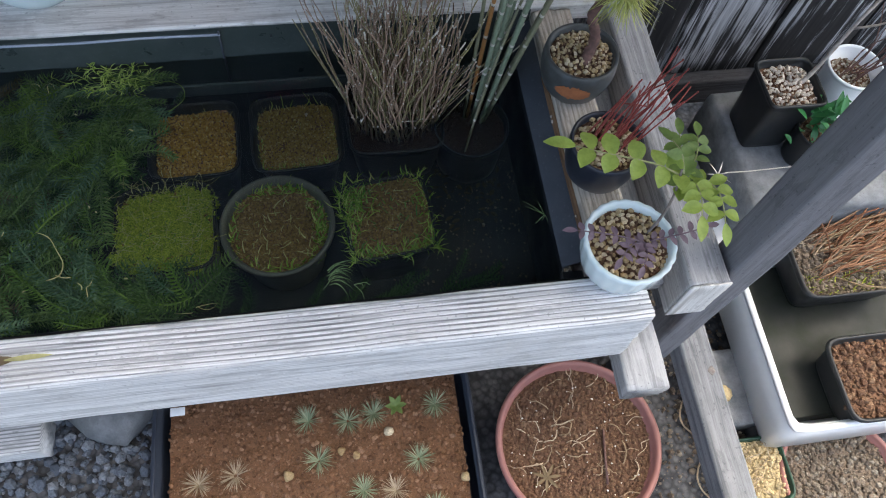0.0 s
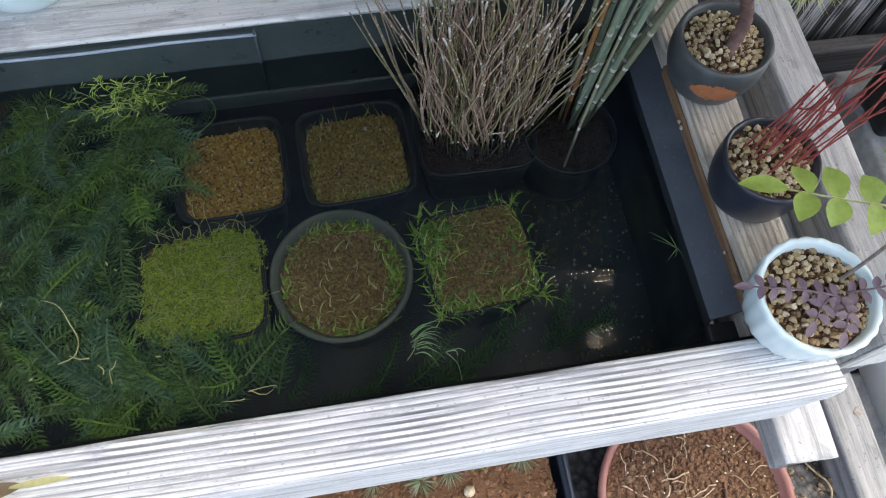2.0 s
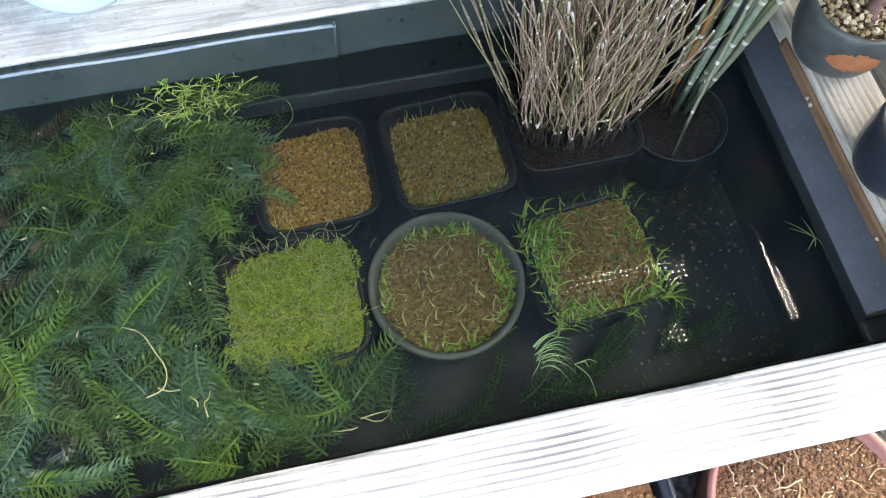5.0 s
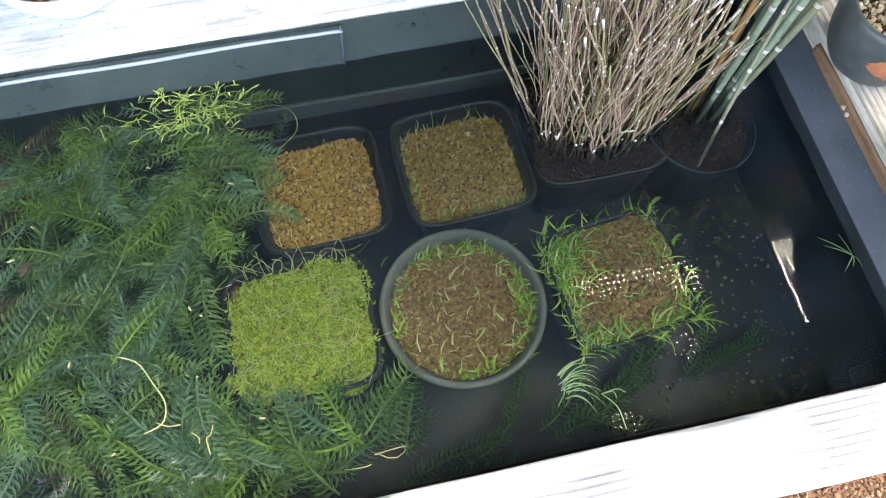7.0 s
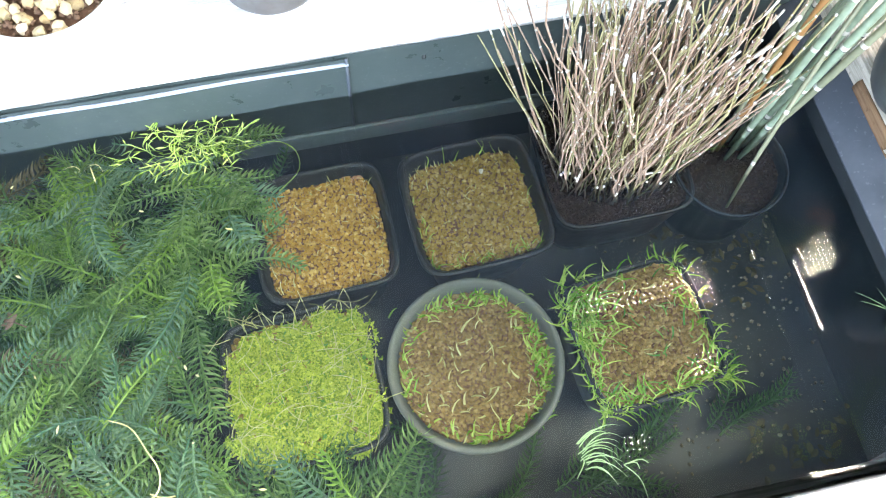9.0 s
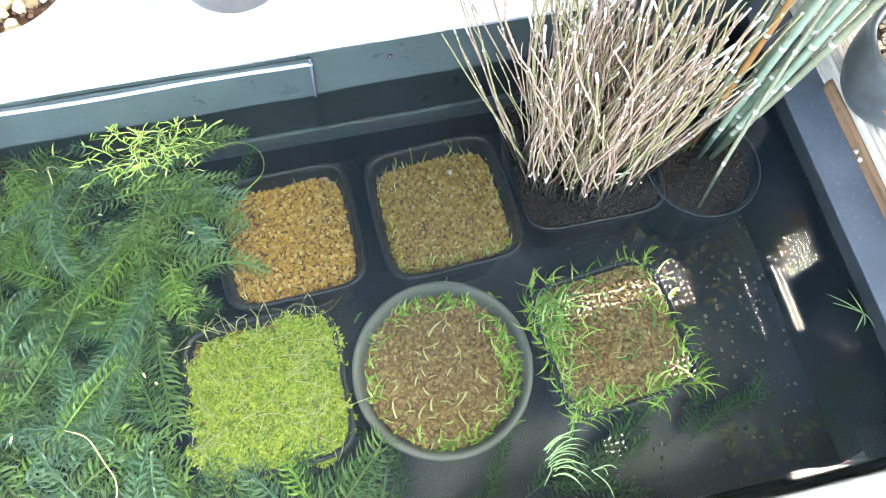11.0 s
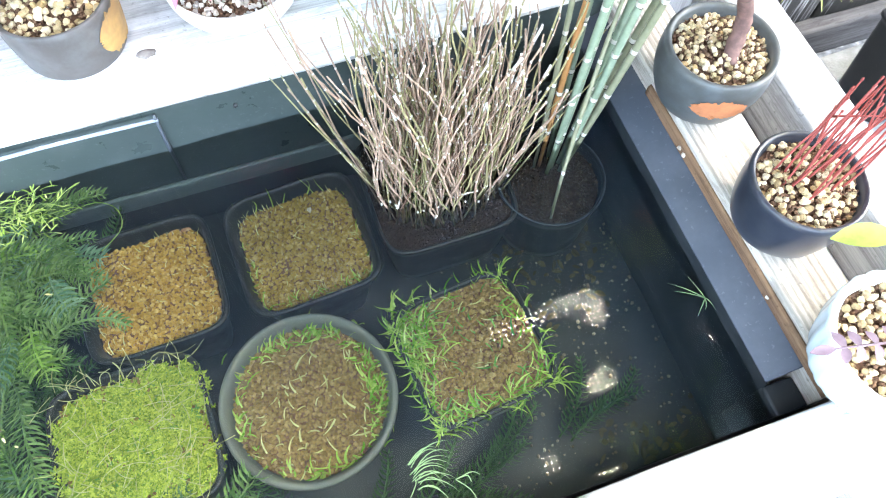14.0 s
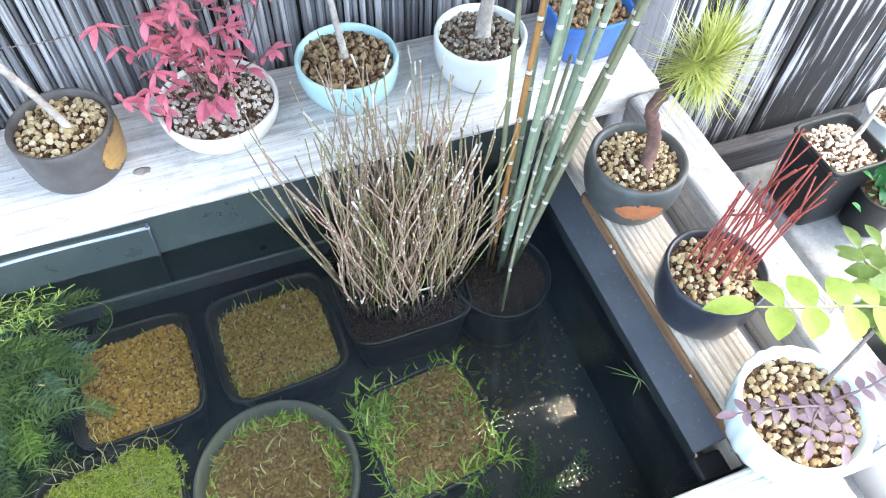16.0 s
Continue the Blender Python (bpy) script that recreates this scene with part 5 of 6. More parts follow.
def build_horsetail():
    t = thing("horsetail", "tall dark green horsetail stems with pale joints", "horsetail", at=(0.131, 0.433, 0.0))
    part("pot", vessel([(q[0], q[1] + 0.272) for q in pot_profile(0.034, 0.039, 0.066, 0.0022, 0.0, 0.058, 6, 0.002)], 48), M["black_pot"], t, "sunken round plastic pot")
    a = np.linspace(0, 2 * math.pi, 49)
    part("rim", Geo().add(*tube(np.stack([0.0397 * np.cos(a), 0.0397 * np.sin(a), 0.3383 + 0 * a], -1), 0.0006, 6)), M["liner_edge"], t, "paler worn rim")
    part("soil_bed", flat_disc(0.0365, 0.328, 48), M["peat"], t)
    pl = filled(disc(0.036), (-0.04, -0.04, 0.04, 0.04), 0.0021, 0.3295, 1.0, 0.004)
    part("soil", scatter(pl, rng.uniform(0.0006, 0.0015, len(pl))), M["peat"], t, "sunken brown soil", kind="stuff", smooth=False)
    specs = [(-0.005, -0.004, 0.0, 0.0, 0.5, 0.0028, "horsetail"), (0.0, 0.0, 0.03, 0.03, 0.5, 0.0031, "horsetail"), (0.005, -0.005, 0.07, 0.0, 0.5, 0.003, "horsetail"),
             (0.003, 0.006, 0.05, 0.05, 0.5, 0.003, "horsetail"), (0.007, 0.002, 0.1, 0.02, 0.5, 0.0031, "horsetail"), (0.009, -0.003, 0.16, -0.02, 0.5, 0.0029, "horsetail_olive"),
             (0.01, 0.003, 0.19, 0.02, 0.5, 0.003, "horsetail_olive"), (-0.008, 0.004, -0.02, 0.03, 0.5, 0.0025, "horsetail_rust"), (0.002, 0.01, 0.02, 0.1, 0.45, 0.0028, "horsetail"),
             (-0.012, 0.004, -0.03, 0.03, 0.3, 0.0022, "horsetail_olive"), (-0.017, -0.04, 0.12, 0.3, 0.2, 0.0018, "horsetail_olive")]
    for x, y, lx, ly, h, r, mt in specs:
        r = r * 0.9
        x, y = x + 0.006, y + 0.0115
        lx, ly = lx + 0.09, ly + 0.06
        d = np.array([lx, ly, 1.0])
        d /= np.linalg.norm(d)
        pts, rad = [], []
        z0 = 0.331
        n = int(h / 0.038)
        bend = rng.normal(size=2) * 0.012
        for k in range(n * 4 + 1):
            u = k / (n * 4)
            p = np.array([x, y, z0]) + d * h * u + np.array([bend[0], bend[1], 0]) * u * u
            pts.append(p)
            rad.append(r * (1.0 - 0.18 * u) * min(1.0, 0.6 + h * u * 6) * (0.94 if k % 4 == 0 else 1.0))
        v, f = tube(pts, rad, 10)
        stem = part("stem", Geo().add(v, f), M[mt], t)
        white, dark = Geo(), Geo()
        for k in range(4, n * 4, 4):
            q, rr = np.array(pts[k]), rad[k] * 1.09
            v, f = tube([q - d * 0.0014, q - d * 0.0008, q + d * 0.0012, q + d * 0.0017], [rr * 0.93, rr * 0.98, rr * 1.0, rr * 0.88], 10)
            white.add(v, f)
            v, f = tube([q - d * 0.0024, q - d * 0.0015], [rr * 0.92, rr * 0.93], 10)
            dark.add(v, f)
        part("pale_joint", white, M["node_white"], stem, "whitish joint sheath", kind="stuff")
        part("dark_ring", dark, M["node_dark"], stem, "dark ring below the joint", kind="stuff")


build_reeds()
build_horsetail()


# ---------------------------------------------------------------- small potted plants
def potted(name, label, at, r_rim, r_foot, h, pot_mat, stones, stone_mat, stone_size=0.0036, bulge=0.0, wall=0.0045, ribs=0, square=0.0, category="potted plant", group="small bonsai pots", drop=0.006, wobble=0.01, lip=0.0, foot=True, rise=0.006):
    t = thing(name, label, category, group, at=at)
    pr = pot_profile(r_foot, r_rim, h, wall, bulge, h - drop, 10, lip)
    part("pot", vessel(pr, 96 if ribs else 64, square, ribs, 0.03 if ribs else 0, wobble=wobble, seed=at[0] * 50), M[pot_mat], t)
    inner = r_rim - wall
    zs = h - drop
    inside = squircle(inner * 0.97, square) if square else disc(inner * 0.97)
    part("soil_bed", flat_disc(inner * 0.995, zs - stone_size * 0.55, 48, square), M["dark_soil"], t)
    pl = filled(inside, (-inner, -inner, inner, inner), stone_size * 1.66, zs, 1.0, 0.0016)
    for q in pl:
        q[2] += rise * (1 - (q[0] ** 2 + q[1] ** 2) / inner ** 2) * (0.8 + 0.5 * noise.noise((q[0] * 60, q[1] * 60, at[0] * 9)))
    keep = rng.random(len(pl)) < stones
    pl = pl[keep]
    pebbles(pl, rng.uniform(0.7, 1.2, len(pl)) * stone_size, stone_mat, t)
    # fine crumbs between the pebbles
    pc = filled(inside, (-inner, -inner, inner, inner), stone_size * 0.9, zs - stone_size * 0.2, 1.2, 0.001)
    for q in pc:
        q[2] += rise * 0.85 * (1 - (q[0] ** 2 + q[1] ** 2) / inner ** 2)
    part("soil", scatter(pc, rng.uniform(0.25, 0.55, len(pc)) * stone_size), M["dark_soil"], t, kind="stuff")
    return t, zs


def trunk(points, r0, r1, seg=9, n=18, knob=0.25, seed=0):
    p = smooth_path(points, n)
    r = np.linspace(r0, r1, n) * (1 + knob * np.array([noise.noise((i * 0.7, seed, 0)) for i in range(n)]))
    return Geo().add(*tube(p, r, seg))


def patch_on_pot(r, z0, z1, a0, a1, mat, parent, label, slope=0.0):
    """A bare or flashed patch of glaze on a pot's wall, with a wavy edge."""
    v, f = [], []
    na, nz = 44, 18
    for j in range(nz + 1):
        for i in range(na + 1):
            u, w = i / na * 2 - 1, j / nz * 2 - 1
            s = math.sqrt(max(0.0, 1 - u * u * 0.95)) * (0.9 + 0.16 * noise.noise((u * 2.5, w, a0)) + 0.22 * noise.noise((u * 9, w, a0 + 3)))
            z = (z0 + z1) / 2 + w * s * (z1 - z0) / 2
            a = (a0 + a1) / 2 + (u + 0.1 * noise.noise((w * 4, 2.0, a0)) + 0.06 * noise.noise((w * 11, 5.0, a0))) * (a1 - a0) / 2
            rr = r(z) + 0.0006
            v.append((rr * math.cos(a), rr * math.sin(a), z))
    for j in range(nz):
        for i in range(na):
            k = j * (na + 1) + i
            f.append((k, k + 1, k + na + 2, k + na + 1))
    return part("glaze_patch", Geo().add(v, f), M[mat], parent, label)


def wall_radius(r_foot, r_rim, h, bulge):
    return lambda z: r_foot + (r_rim - r_foot) * max(0.0, z / h) ** 0.9 + bulge * math.sin(math.pi * min(1, z / h))


def needles(center, r, n, mat, parent):
    g = Geo()
    c = np.array(center, float)
    buds = []
    for _ in range(9):
        d = rng.standard_normal(3) * np.array([1, 1, 0.55])
        buds.append(c + d / np.linalg.norm(d) * r * rng.uniform(0.05, 0.3))
    for i in range(n):
        b = buds[i % len(buds)]
        d = rng.standard_normal(3) + (b - c) / r * 1.2 + np.array([0.05, 0, 0.1])
        d /= np.linalg.norm(d)
        l = r * rng.uniform(0.6, 1.0)
        s = b + d * 0.002
        g.add(*blade(s, s + d * l, 0.0013, np.array([0, 0, -0.06]) * l, 3))
    return part("needles", g, M[mat], parent, "yellow-green pine needles", kind="stuff")


def build_side_pots():
    # pine in the dark stoneware pot
    t, z = potted("pine_bonsai", "little pine in a dark round stoneware pot", (0.2255, 0.4305, 0.4015), 0.0352, 0.0275, 0.046, "dark_ceramic", 0.95, "pumice", 0.0024, 0.004)
    patch_on_pot(wall_radius(0.0275, 0.0352, 0.046, 0.004), 0.017, 0.036, -2.42, -1.48, "orange_patch", t, "bare orange clay oval")
    part("trunk", trunk([(0.0, -0.012, z - 0.003), (0.003, -0.006, z + 0.006), (0.008, 0.0, z + 0.014), (0.008, 0.003, z + 0.026), (0.003, 0.004, z + 0.038), (-0.001, 0.004, z + 0.05), (0.001, 0.002, z + 0.062), (0.008, 0.0, z + 0.074), (0.015, -0.004, z + 0.083)], 0.0055, 0.0036, 10, 34, 0.45, 2), M["bark_brown"], t, "twisted scaly red-brown trunk")
    part("root_flare", scatter([(0.001, -0.013, z), (0.003, -0.008, z + 0.002)], [0.005, 0.005], ROUND), M["bark_brown"], t, "exposed root flare")
    needles((0.019, -0.008, z + 0.096), 0.04, 460, "pine", t)
    # red stems in the blue-black pot
    t, z = potted("red_twig_plant", "bare red stems in a round blue-black glazed pot", (0.227, 0.3305, 0.4015), 0.0335, 0.029, 0.043, "black_glaze", 0.85, "pumice", 0.0026, 0.002, 0.0035)
    for i in range(22):
        b = np.array([rng.uniform(-0.016, 0.02), rng.uniform(-0.014, 0.014), z])
        a = 0.5 + rng.normal() * 0.22
        k = 0.5 + rng.normal() * 0.13
        l = rng.uniform(0.05, 0.1)
        d = np.array([math.cos(a) * k, math.sin(a) * k * 0.8, 1.0])
        d /= np.linalg.norm(d)
        pts = [b]
        for j in range(5):
            pts.append(pts[-1] + (d + rng.normal(size=3) * 0.05) * l / 5)
        st = Geo().add(*tube(pts, np.linspace(0.00075, 0.00055, 6), 6))
        st.add(ICO[1][0] * np.array([0.0009, 0.0009, 0.0018]) + pts[-1], ICO[1][1])
        part("stem", st, M["red_twig"], t)
        if i % 2 == 0:
            m = pts[3]
            e = m + (d + np.array([0.5 * rng.normal(), 0.5 * rng.normal(), 0])) * l * 0.25
            part("twig", Geo().add(*tube([m, (m + e) / 2, e], [0.0008, 0.0007, 0.0006], 5)), M["red_twig"], t)
    # the fluted ramekin
    t, z = potted("fluted_pot_plant", "leafy seedling in a fluted white-blue ramekin on the corner", (0.2225, 0.2325, TOP), 0.0385, 0.031, 0.041, "ramekin_glaze", 0.9, "pumice", 0.0026, 0.0015, 0.004, ribs=22, wobble=0.0, drop=0.007)
    st = trunk([(0.018, 0.008, z), (0.024, 0.011, z + 0.025), (0.022, 0.012, z + 0.06), (0.012, 0.01, z + 0.1)], 0.0014, 0.0009, 7, 12, 0.1, 3)
    part("stem", st, M["bark_grey"], t, "thin woody stem")

    def frond(pts, n, ll, mat, up=(0, 0, 1), name="frond", stem="green_stem", terminal=True, wide=0.76, spread=1.0):
        p = smooth_path(pts, 2 * n + 2)
        s = part(name, Geo().add(*tube(p, np.linspace(0.0009, 0.0005, len(p)), 5)), M[stem], t)
        for k in range(n):
            q = p[2 * k + 1 if k else 1]
            d = p[min(2 * k + 3, len(p) - 1)] - p[2 * k]
            d = d / np.linalg.norm(d)
            side = np.cross(d, np.array(up, float))
            side /= np.linalg.norm(side)
            for sg in (-1, 1):
                dr = side * sg * spread + d * 0.35 + np.array([0, 0, rng.uniform(-0.1, 0.25)])
                part("leaf", Geo().add(*oval_leaf(q, dr, np.array(up) + rng.normal(size=3) * 0.2, ll * rng.uniform(0.85, 1.1), ll * wide, 0.2)), M[mat], s)
        if terminal:
            part("leaf", Geo().add(*oval_leaf(p[-1], p[-1] - p[-3], np.array(up), ll * 1.3, ll * 0.6, 0.15)), M[mat], s)

    top = np.array([0.012, 0.01, z + 0.1])
    frond([(0.02, 0.012, z + 0.085), (-0.01, 0.012, z + 0.108), (-0.045, 0.018, z + 0.117), (-0.068, 0.026, z + 0.118)], 5, 0.017, "lime_leaf")
    frond([(0.02, 0.012, z + 0.07), (0.022, 0.028, z + 0.085), (0.026, 0.048, z + 0.088)], 5, 0.0125, "green_leaf")
    frond([(0.022, 0.016, z + 0.06), (0.03, 0.012, z + 0.076), (0.031, -0.002, z + 0.08), (0.028, -0.018, z + 0.078)], 5, 0.0145, "lime_leaf")
    frond([(0.018, 0.012, z + 0.09), (0.016, 0.024, z + 0.1), (0.012, 0.036, z + 0.1)], 3, 0.012, "green_leaf")
    frond([(0.022, 0.016, z + 0.06), (0.042, 0.012, z + 0.074), (0.047, -0.004, z + 0.078), (0.046, -0.024, z + 0.074)], 6, 0.013, "lime_leaf")
    frond([(0.022, 0.016, z + 0.066), (0.036, 0.03, z + 0.082), (0.042, 0.048, z + 0.084)], 5, 0.0115, "green_leaf")
    # purple ground fronds
    for pts, n in ((((0.012, -0.004, z + 0.008), (-0.012, 0.0, z + 0.018), (-0.034, 0.004, z + 0.022), (-0.048, 0.007, z + 0.022)), 6), (((0.01, -0.004, z + 0.008), (0.008, -0.016, z + 0.014), (0.002, -0.027, z + 0.014)), 4),
                   (((0.016, -0.002, z + 0.008), (0.036, -0.004, z + 0.018), (0.062, 0.0, z + 0.02)), 6), (((0.01, -0.002, z + 0.008), (-0.004, -0.008, z + 0.014), (-0.014, -0.018, z + 0.014)), 4)):
        frond(pts, n, 0.0088, "purple_leaf", name="purple_frond", stem="purple_leaf", wide=0.58)


build_side_pots()


def build_shelf_pots():
    z0 = TOP
    # grey-brown cylinder with an ochre flash
    t, z = potted("bonsai_seedling", "leafless pale-stemmed seedling in a brown stoneware cup", (-0.1565, 0.5985, z0), 0.0368, 0.0335, 0.042, "umber_ceramic", 0.95, "pumice", 0.0029, 0.001, 0.0035)
    patch_on_pot(wall_radius(0.0335, 0.0368, 0.042, 0.001), 0.003, 0.041, -0.95, 0.35, "ochre_patch", t, "ochre flash on the cup wall")
    part("trunk", trunk([(0.008, -0.008, z), (-0.004, 0.0, z + 0.03), (-0.022, 0.008, z + 0.07), (-0.03, 0.012, z + 0.11), (-0.042, 0.02, z + 0.15)], 0.0032, 0.0018, 9, 18, 0.15, 5), M["bark_pale"], t, "pale slanting trunk")
    for b, e in (((-0.022, 0.008, z + 0.07), (-0.045, 0.0, z + 0.1)), ((-0.03, 0.012, z + 0.11), (0.0, 0.02, z + 0.14)), ((-0.026, 0.01, z + 0.09), (-0.02, -0.01, z + 0.12))):
        part("twig", trunk([b, [(b[i] + e[i]) / 2 + 0.003 for i in range(3)], e], 0.0011, 0.0006, 6, 7, 0.1, 1), M["bark_grey"], t)
    # white-blue pot at the end of the row
    t, z = potted("bonsai_seedling", "bare twig in a low white-blue glazed bowl of pale pebbles", (-0.2925, 0.601, z0), 0.0505, 0.037, 0.028, "ramekin_glaze", 0.97, "pumice", 0.0048, 0.003, 0.0035, drop=0.004, rise=0.004)
    part("trunk", trunk([(0.0, 0.0, z), (0.006, 0.004, z + 0.03), (0.002, 0.01, z + 0.07), (-0.008, 0.014, z + 0.11)], 0.0022, 0.0012, 8, 14, 0.15, 7), M["bark_grey"], t, "thin grey trunk")
    # cream bowl with crimson leaves
    t, z = potted("crimson_seedlings", "crimson-leaved seedlings in a wide cream bowl", (-0.0455, 0.596, z0), 0.0455, 0.024, 0.034, "cream_glaze", 0.8, "white_pumice", 0.0024, 0.006, 0.003, drop=0.004)
    for i in range(24):
        b = np.array([rng.normal() * 0.008, rng.normal() * 0.008 + 0.006, z])
        e = b + np.array([rng.normal() * 0.028, rng.normal() * 0.018 + 0.006, rng.uniform(0.025, 0.085)])
        m = (b + e) / 2 + rng.normal(size=3) * 0.003
        s = part("stem", trunk([b, m, e], 0.0008, 0.0005, 5, 7, 0.1, i), M["bark_brown"], t)
        for k in range(11):
            q = e if k < 6 else b + (e - b) * rng.uniform(0.45, 0.9)
            a = rng.uniform(0, 6.28)
            part("leaf", Geo().add(*oval_leaf(q, (math.cos(a), math.sin(a), rng.uniform(-0.7, 0.4)), (0, 0, 1), rng.uniform(0.009, 0.018), rng.uniform(0.0036, 0.006), 0.25)), M["pink_leaf"], s)
    for i in range(9):
        a = rng.uniform(3.6, 5.8)
        part("low_leaf", Geo().add(*oval_leaf((rng.uniform(-0.014, 0.012), -0.008 + rng.normal() * 0.004, z + 0.012), (math.cos(a), math.sin(a), -0.3), (0, 0, 1), rng.uniform(0.014, 0.022), 0.0062, 0.2)), M["pink_leaf"], t)
    # aqua cup
    t, z = potted("bonsai_seedling", "bare trunk in a pale turquoise glazed cup", (0.059, 0.6035, z0), 0.0412, 0.026, 0.041, "aqua_glaze", 0.97, "brown_pumice", 0.003, 0.005, 0.0035)
    part("trunk", trunk([(0.0, 0.0, z), (-0.004, 0.002, z + 0.03), (-0.008, 0.006, z + 0.07), (-0.014, 0.006, z + 0.12)], 0.0032, 0.0018, 9, 16, 0.12, 8), M["bark_pale"], t, "pale straight trunk")
    for s in (-1, 1):
        part("twig", trunk([(-0.01, 0.006, z + 0.085), (-0.01 + s * 0.012, 0.008, z + 0.11), (-0.01 + s * 0.025, 0.01, z + 0.14)], 0.0012, 0.0007, 6, 7, 0.1, 1), M["bark_grey"], t)
    # white cup
    t, z = potted("bonsai_seedling", "thick grey trunk in a white glazed cup", (0.171, 0.5965, z0), 0.0385, 0.03, 0.041, "white_glaze", 0.85, "grey_pumice", 0.0023, 0.003, 0.0035)
    part("trunk", trunk([(0.002, -0.004, z - 0.002), (0.002, 0.0, z + 0.014), (0.006, 0.004, z + 0.04), (0.0, 0.008, z + 0.08), (0.006, 0.01, z + 0.12)], 0.0072, 0.0032, 11, 18, 0.25, 10), M["bark_pale"], t, "stout pale-grey trunk")
    for s in (-1, 1):
        part("branch", trunk([(0.004, 0.004, z + 0.05), (0.004 + s * 0.014, 0.006, z + 0.075), (0.004 + s * 0.032, 0.01, z + 0.1)], 0.002, 0.0008, 7, 8, 0.1, 1), M["bark_grey"], t)
    # blue pot behind the horsetails
    t, z = potted("bonsai_seedling", "seedling in a cobalt blue glazed pot behind the horsetails", (0.2735, 0.604, z0), 0.037, 0.029, 0.042, "blue_glaze", 0.95, "brown_pumice", 0.0029, 0.001, 0.004, square=4.0)
    part("trunk", trunk([(0.0, 0.0, z), (0.004, 0.002, z + 0.03), (0.0, 0.004, z + 0.08)], 0.003, 0.0015, 8, 12, 0.15, 11), M["bark_grey"], t, "slim grey trunk")


build_shelf_pots()


# ---------------------------------------------------------------- below and beside the stand
def open_tray(name, label, lo, hi, z0, z1, mat, wall=0.006, flare=0.006, lip=0.006, category="tray", group=""):
    """A rectangular plastic tray with flared sides and a turned-out lip."""
    cx, cy = (lo[0] + hi[0]) / 2, (lo[1] + hi[1]) / 2
    hx, hy = (hi[0] - lo[0]) / 2, (hi[1] - lo[1]) / 2
    t = thing(name, label, category, group, at=(cx, cy, z0))
    h = z1 - z0
    seg = 120
    rings = [(-flare, 0.0), (0, h - 0.002), (lip, h - 0.002), (lip, h + 0.002), (lip * 0.5, h + 0.0035), (-wall * 0.3, h + 0.002), (-wall, h - 0.004), (-wall - flare, 0.004)]
    v = []
    for off, z in rings:
        for x, y in outline(seg, 26.0):
            v.append((x * hx + math.copysign(off, x) * min(1, abs(x) * 1.2), y * hy + math.copysign(off, y) * min(1, abs(y) * 1.2), z))
    n = len(rings)
    f = [(k * seg + i, k * seg + (i + 1) % seg, (k + 1) * seg + (i + 1) % seg, (k + 1) * seg + i) for k in range(n - 1) for i in range(seg)]
    f += [tuple(range(seg - 1, -1, -1)), tuple((n - 1) * seg + i for i in range(seg))]
    part("tray_body", Geo().add(v, f), M[mat], t)
    return t, hx - wall, hy - wall


def rosette(x, y, z, r, parent, mat, n=64):
    g = Geo()
    for i in range(n):
        a = rng.uniform(0, 6.28)
        k = rng.uniform(0.15, 1.0)
        l = r * rng.uniform(0.75, 1.05)
        g.add(*blade((x, y, z), (x + math.cos(a) * l * math.cos(k * 0.6 + 0.1), y + math.sin(a) * l * math.cos(k * 0.6 + 0.1), z + l * k * 0.75), 0.0011, (0, 0, 0.1 * l), 3))
    part("seedling", g, M[mat], parent, "spiky grey-green seedling rosette", kind="stuff")


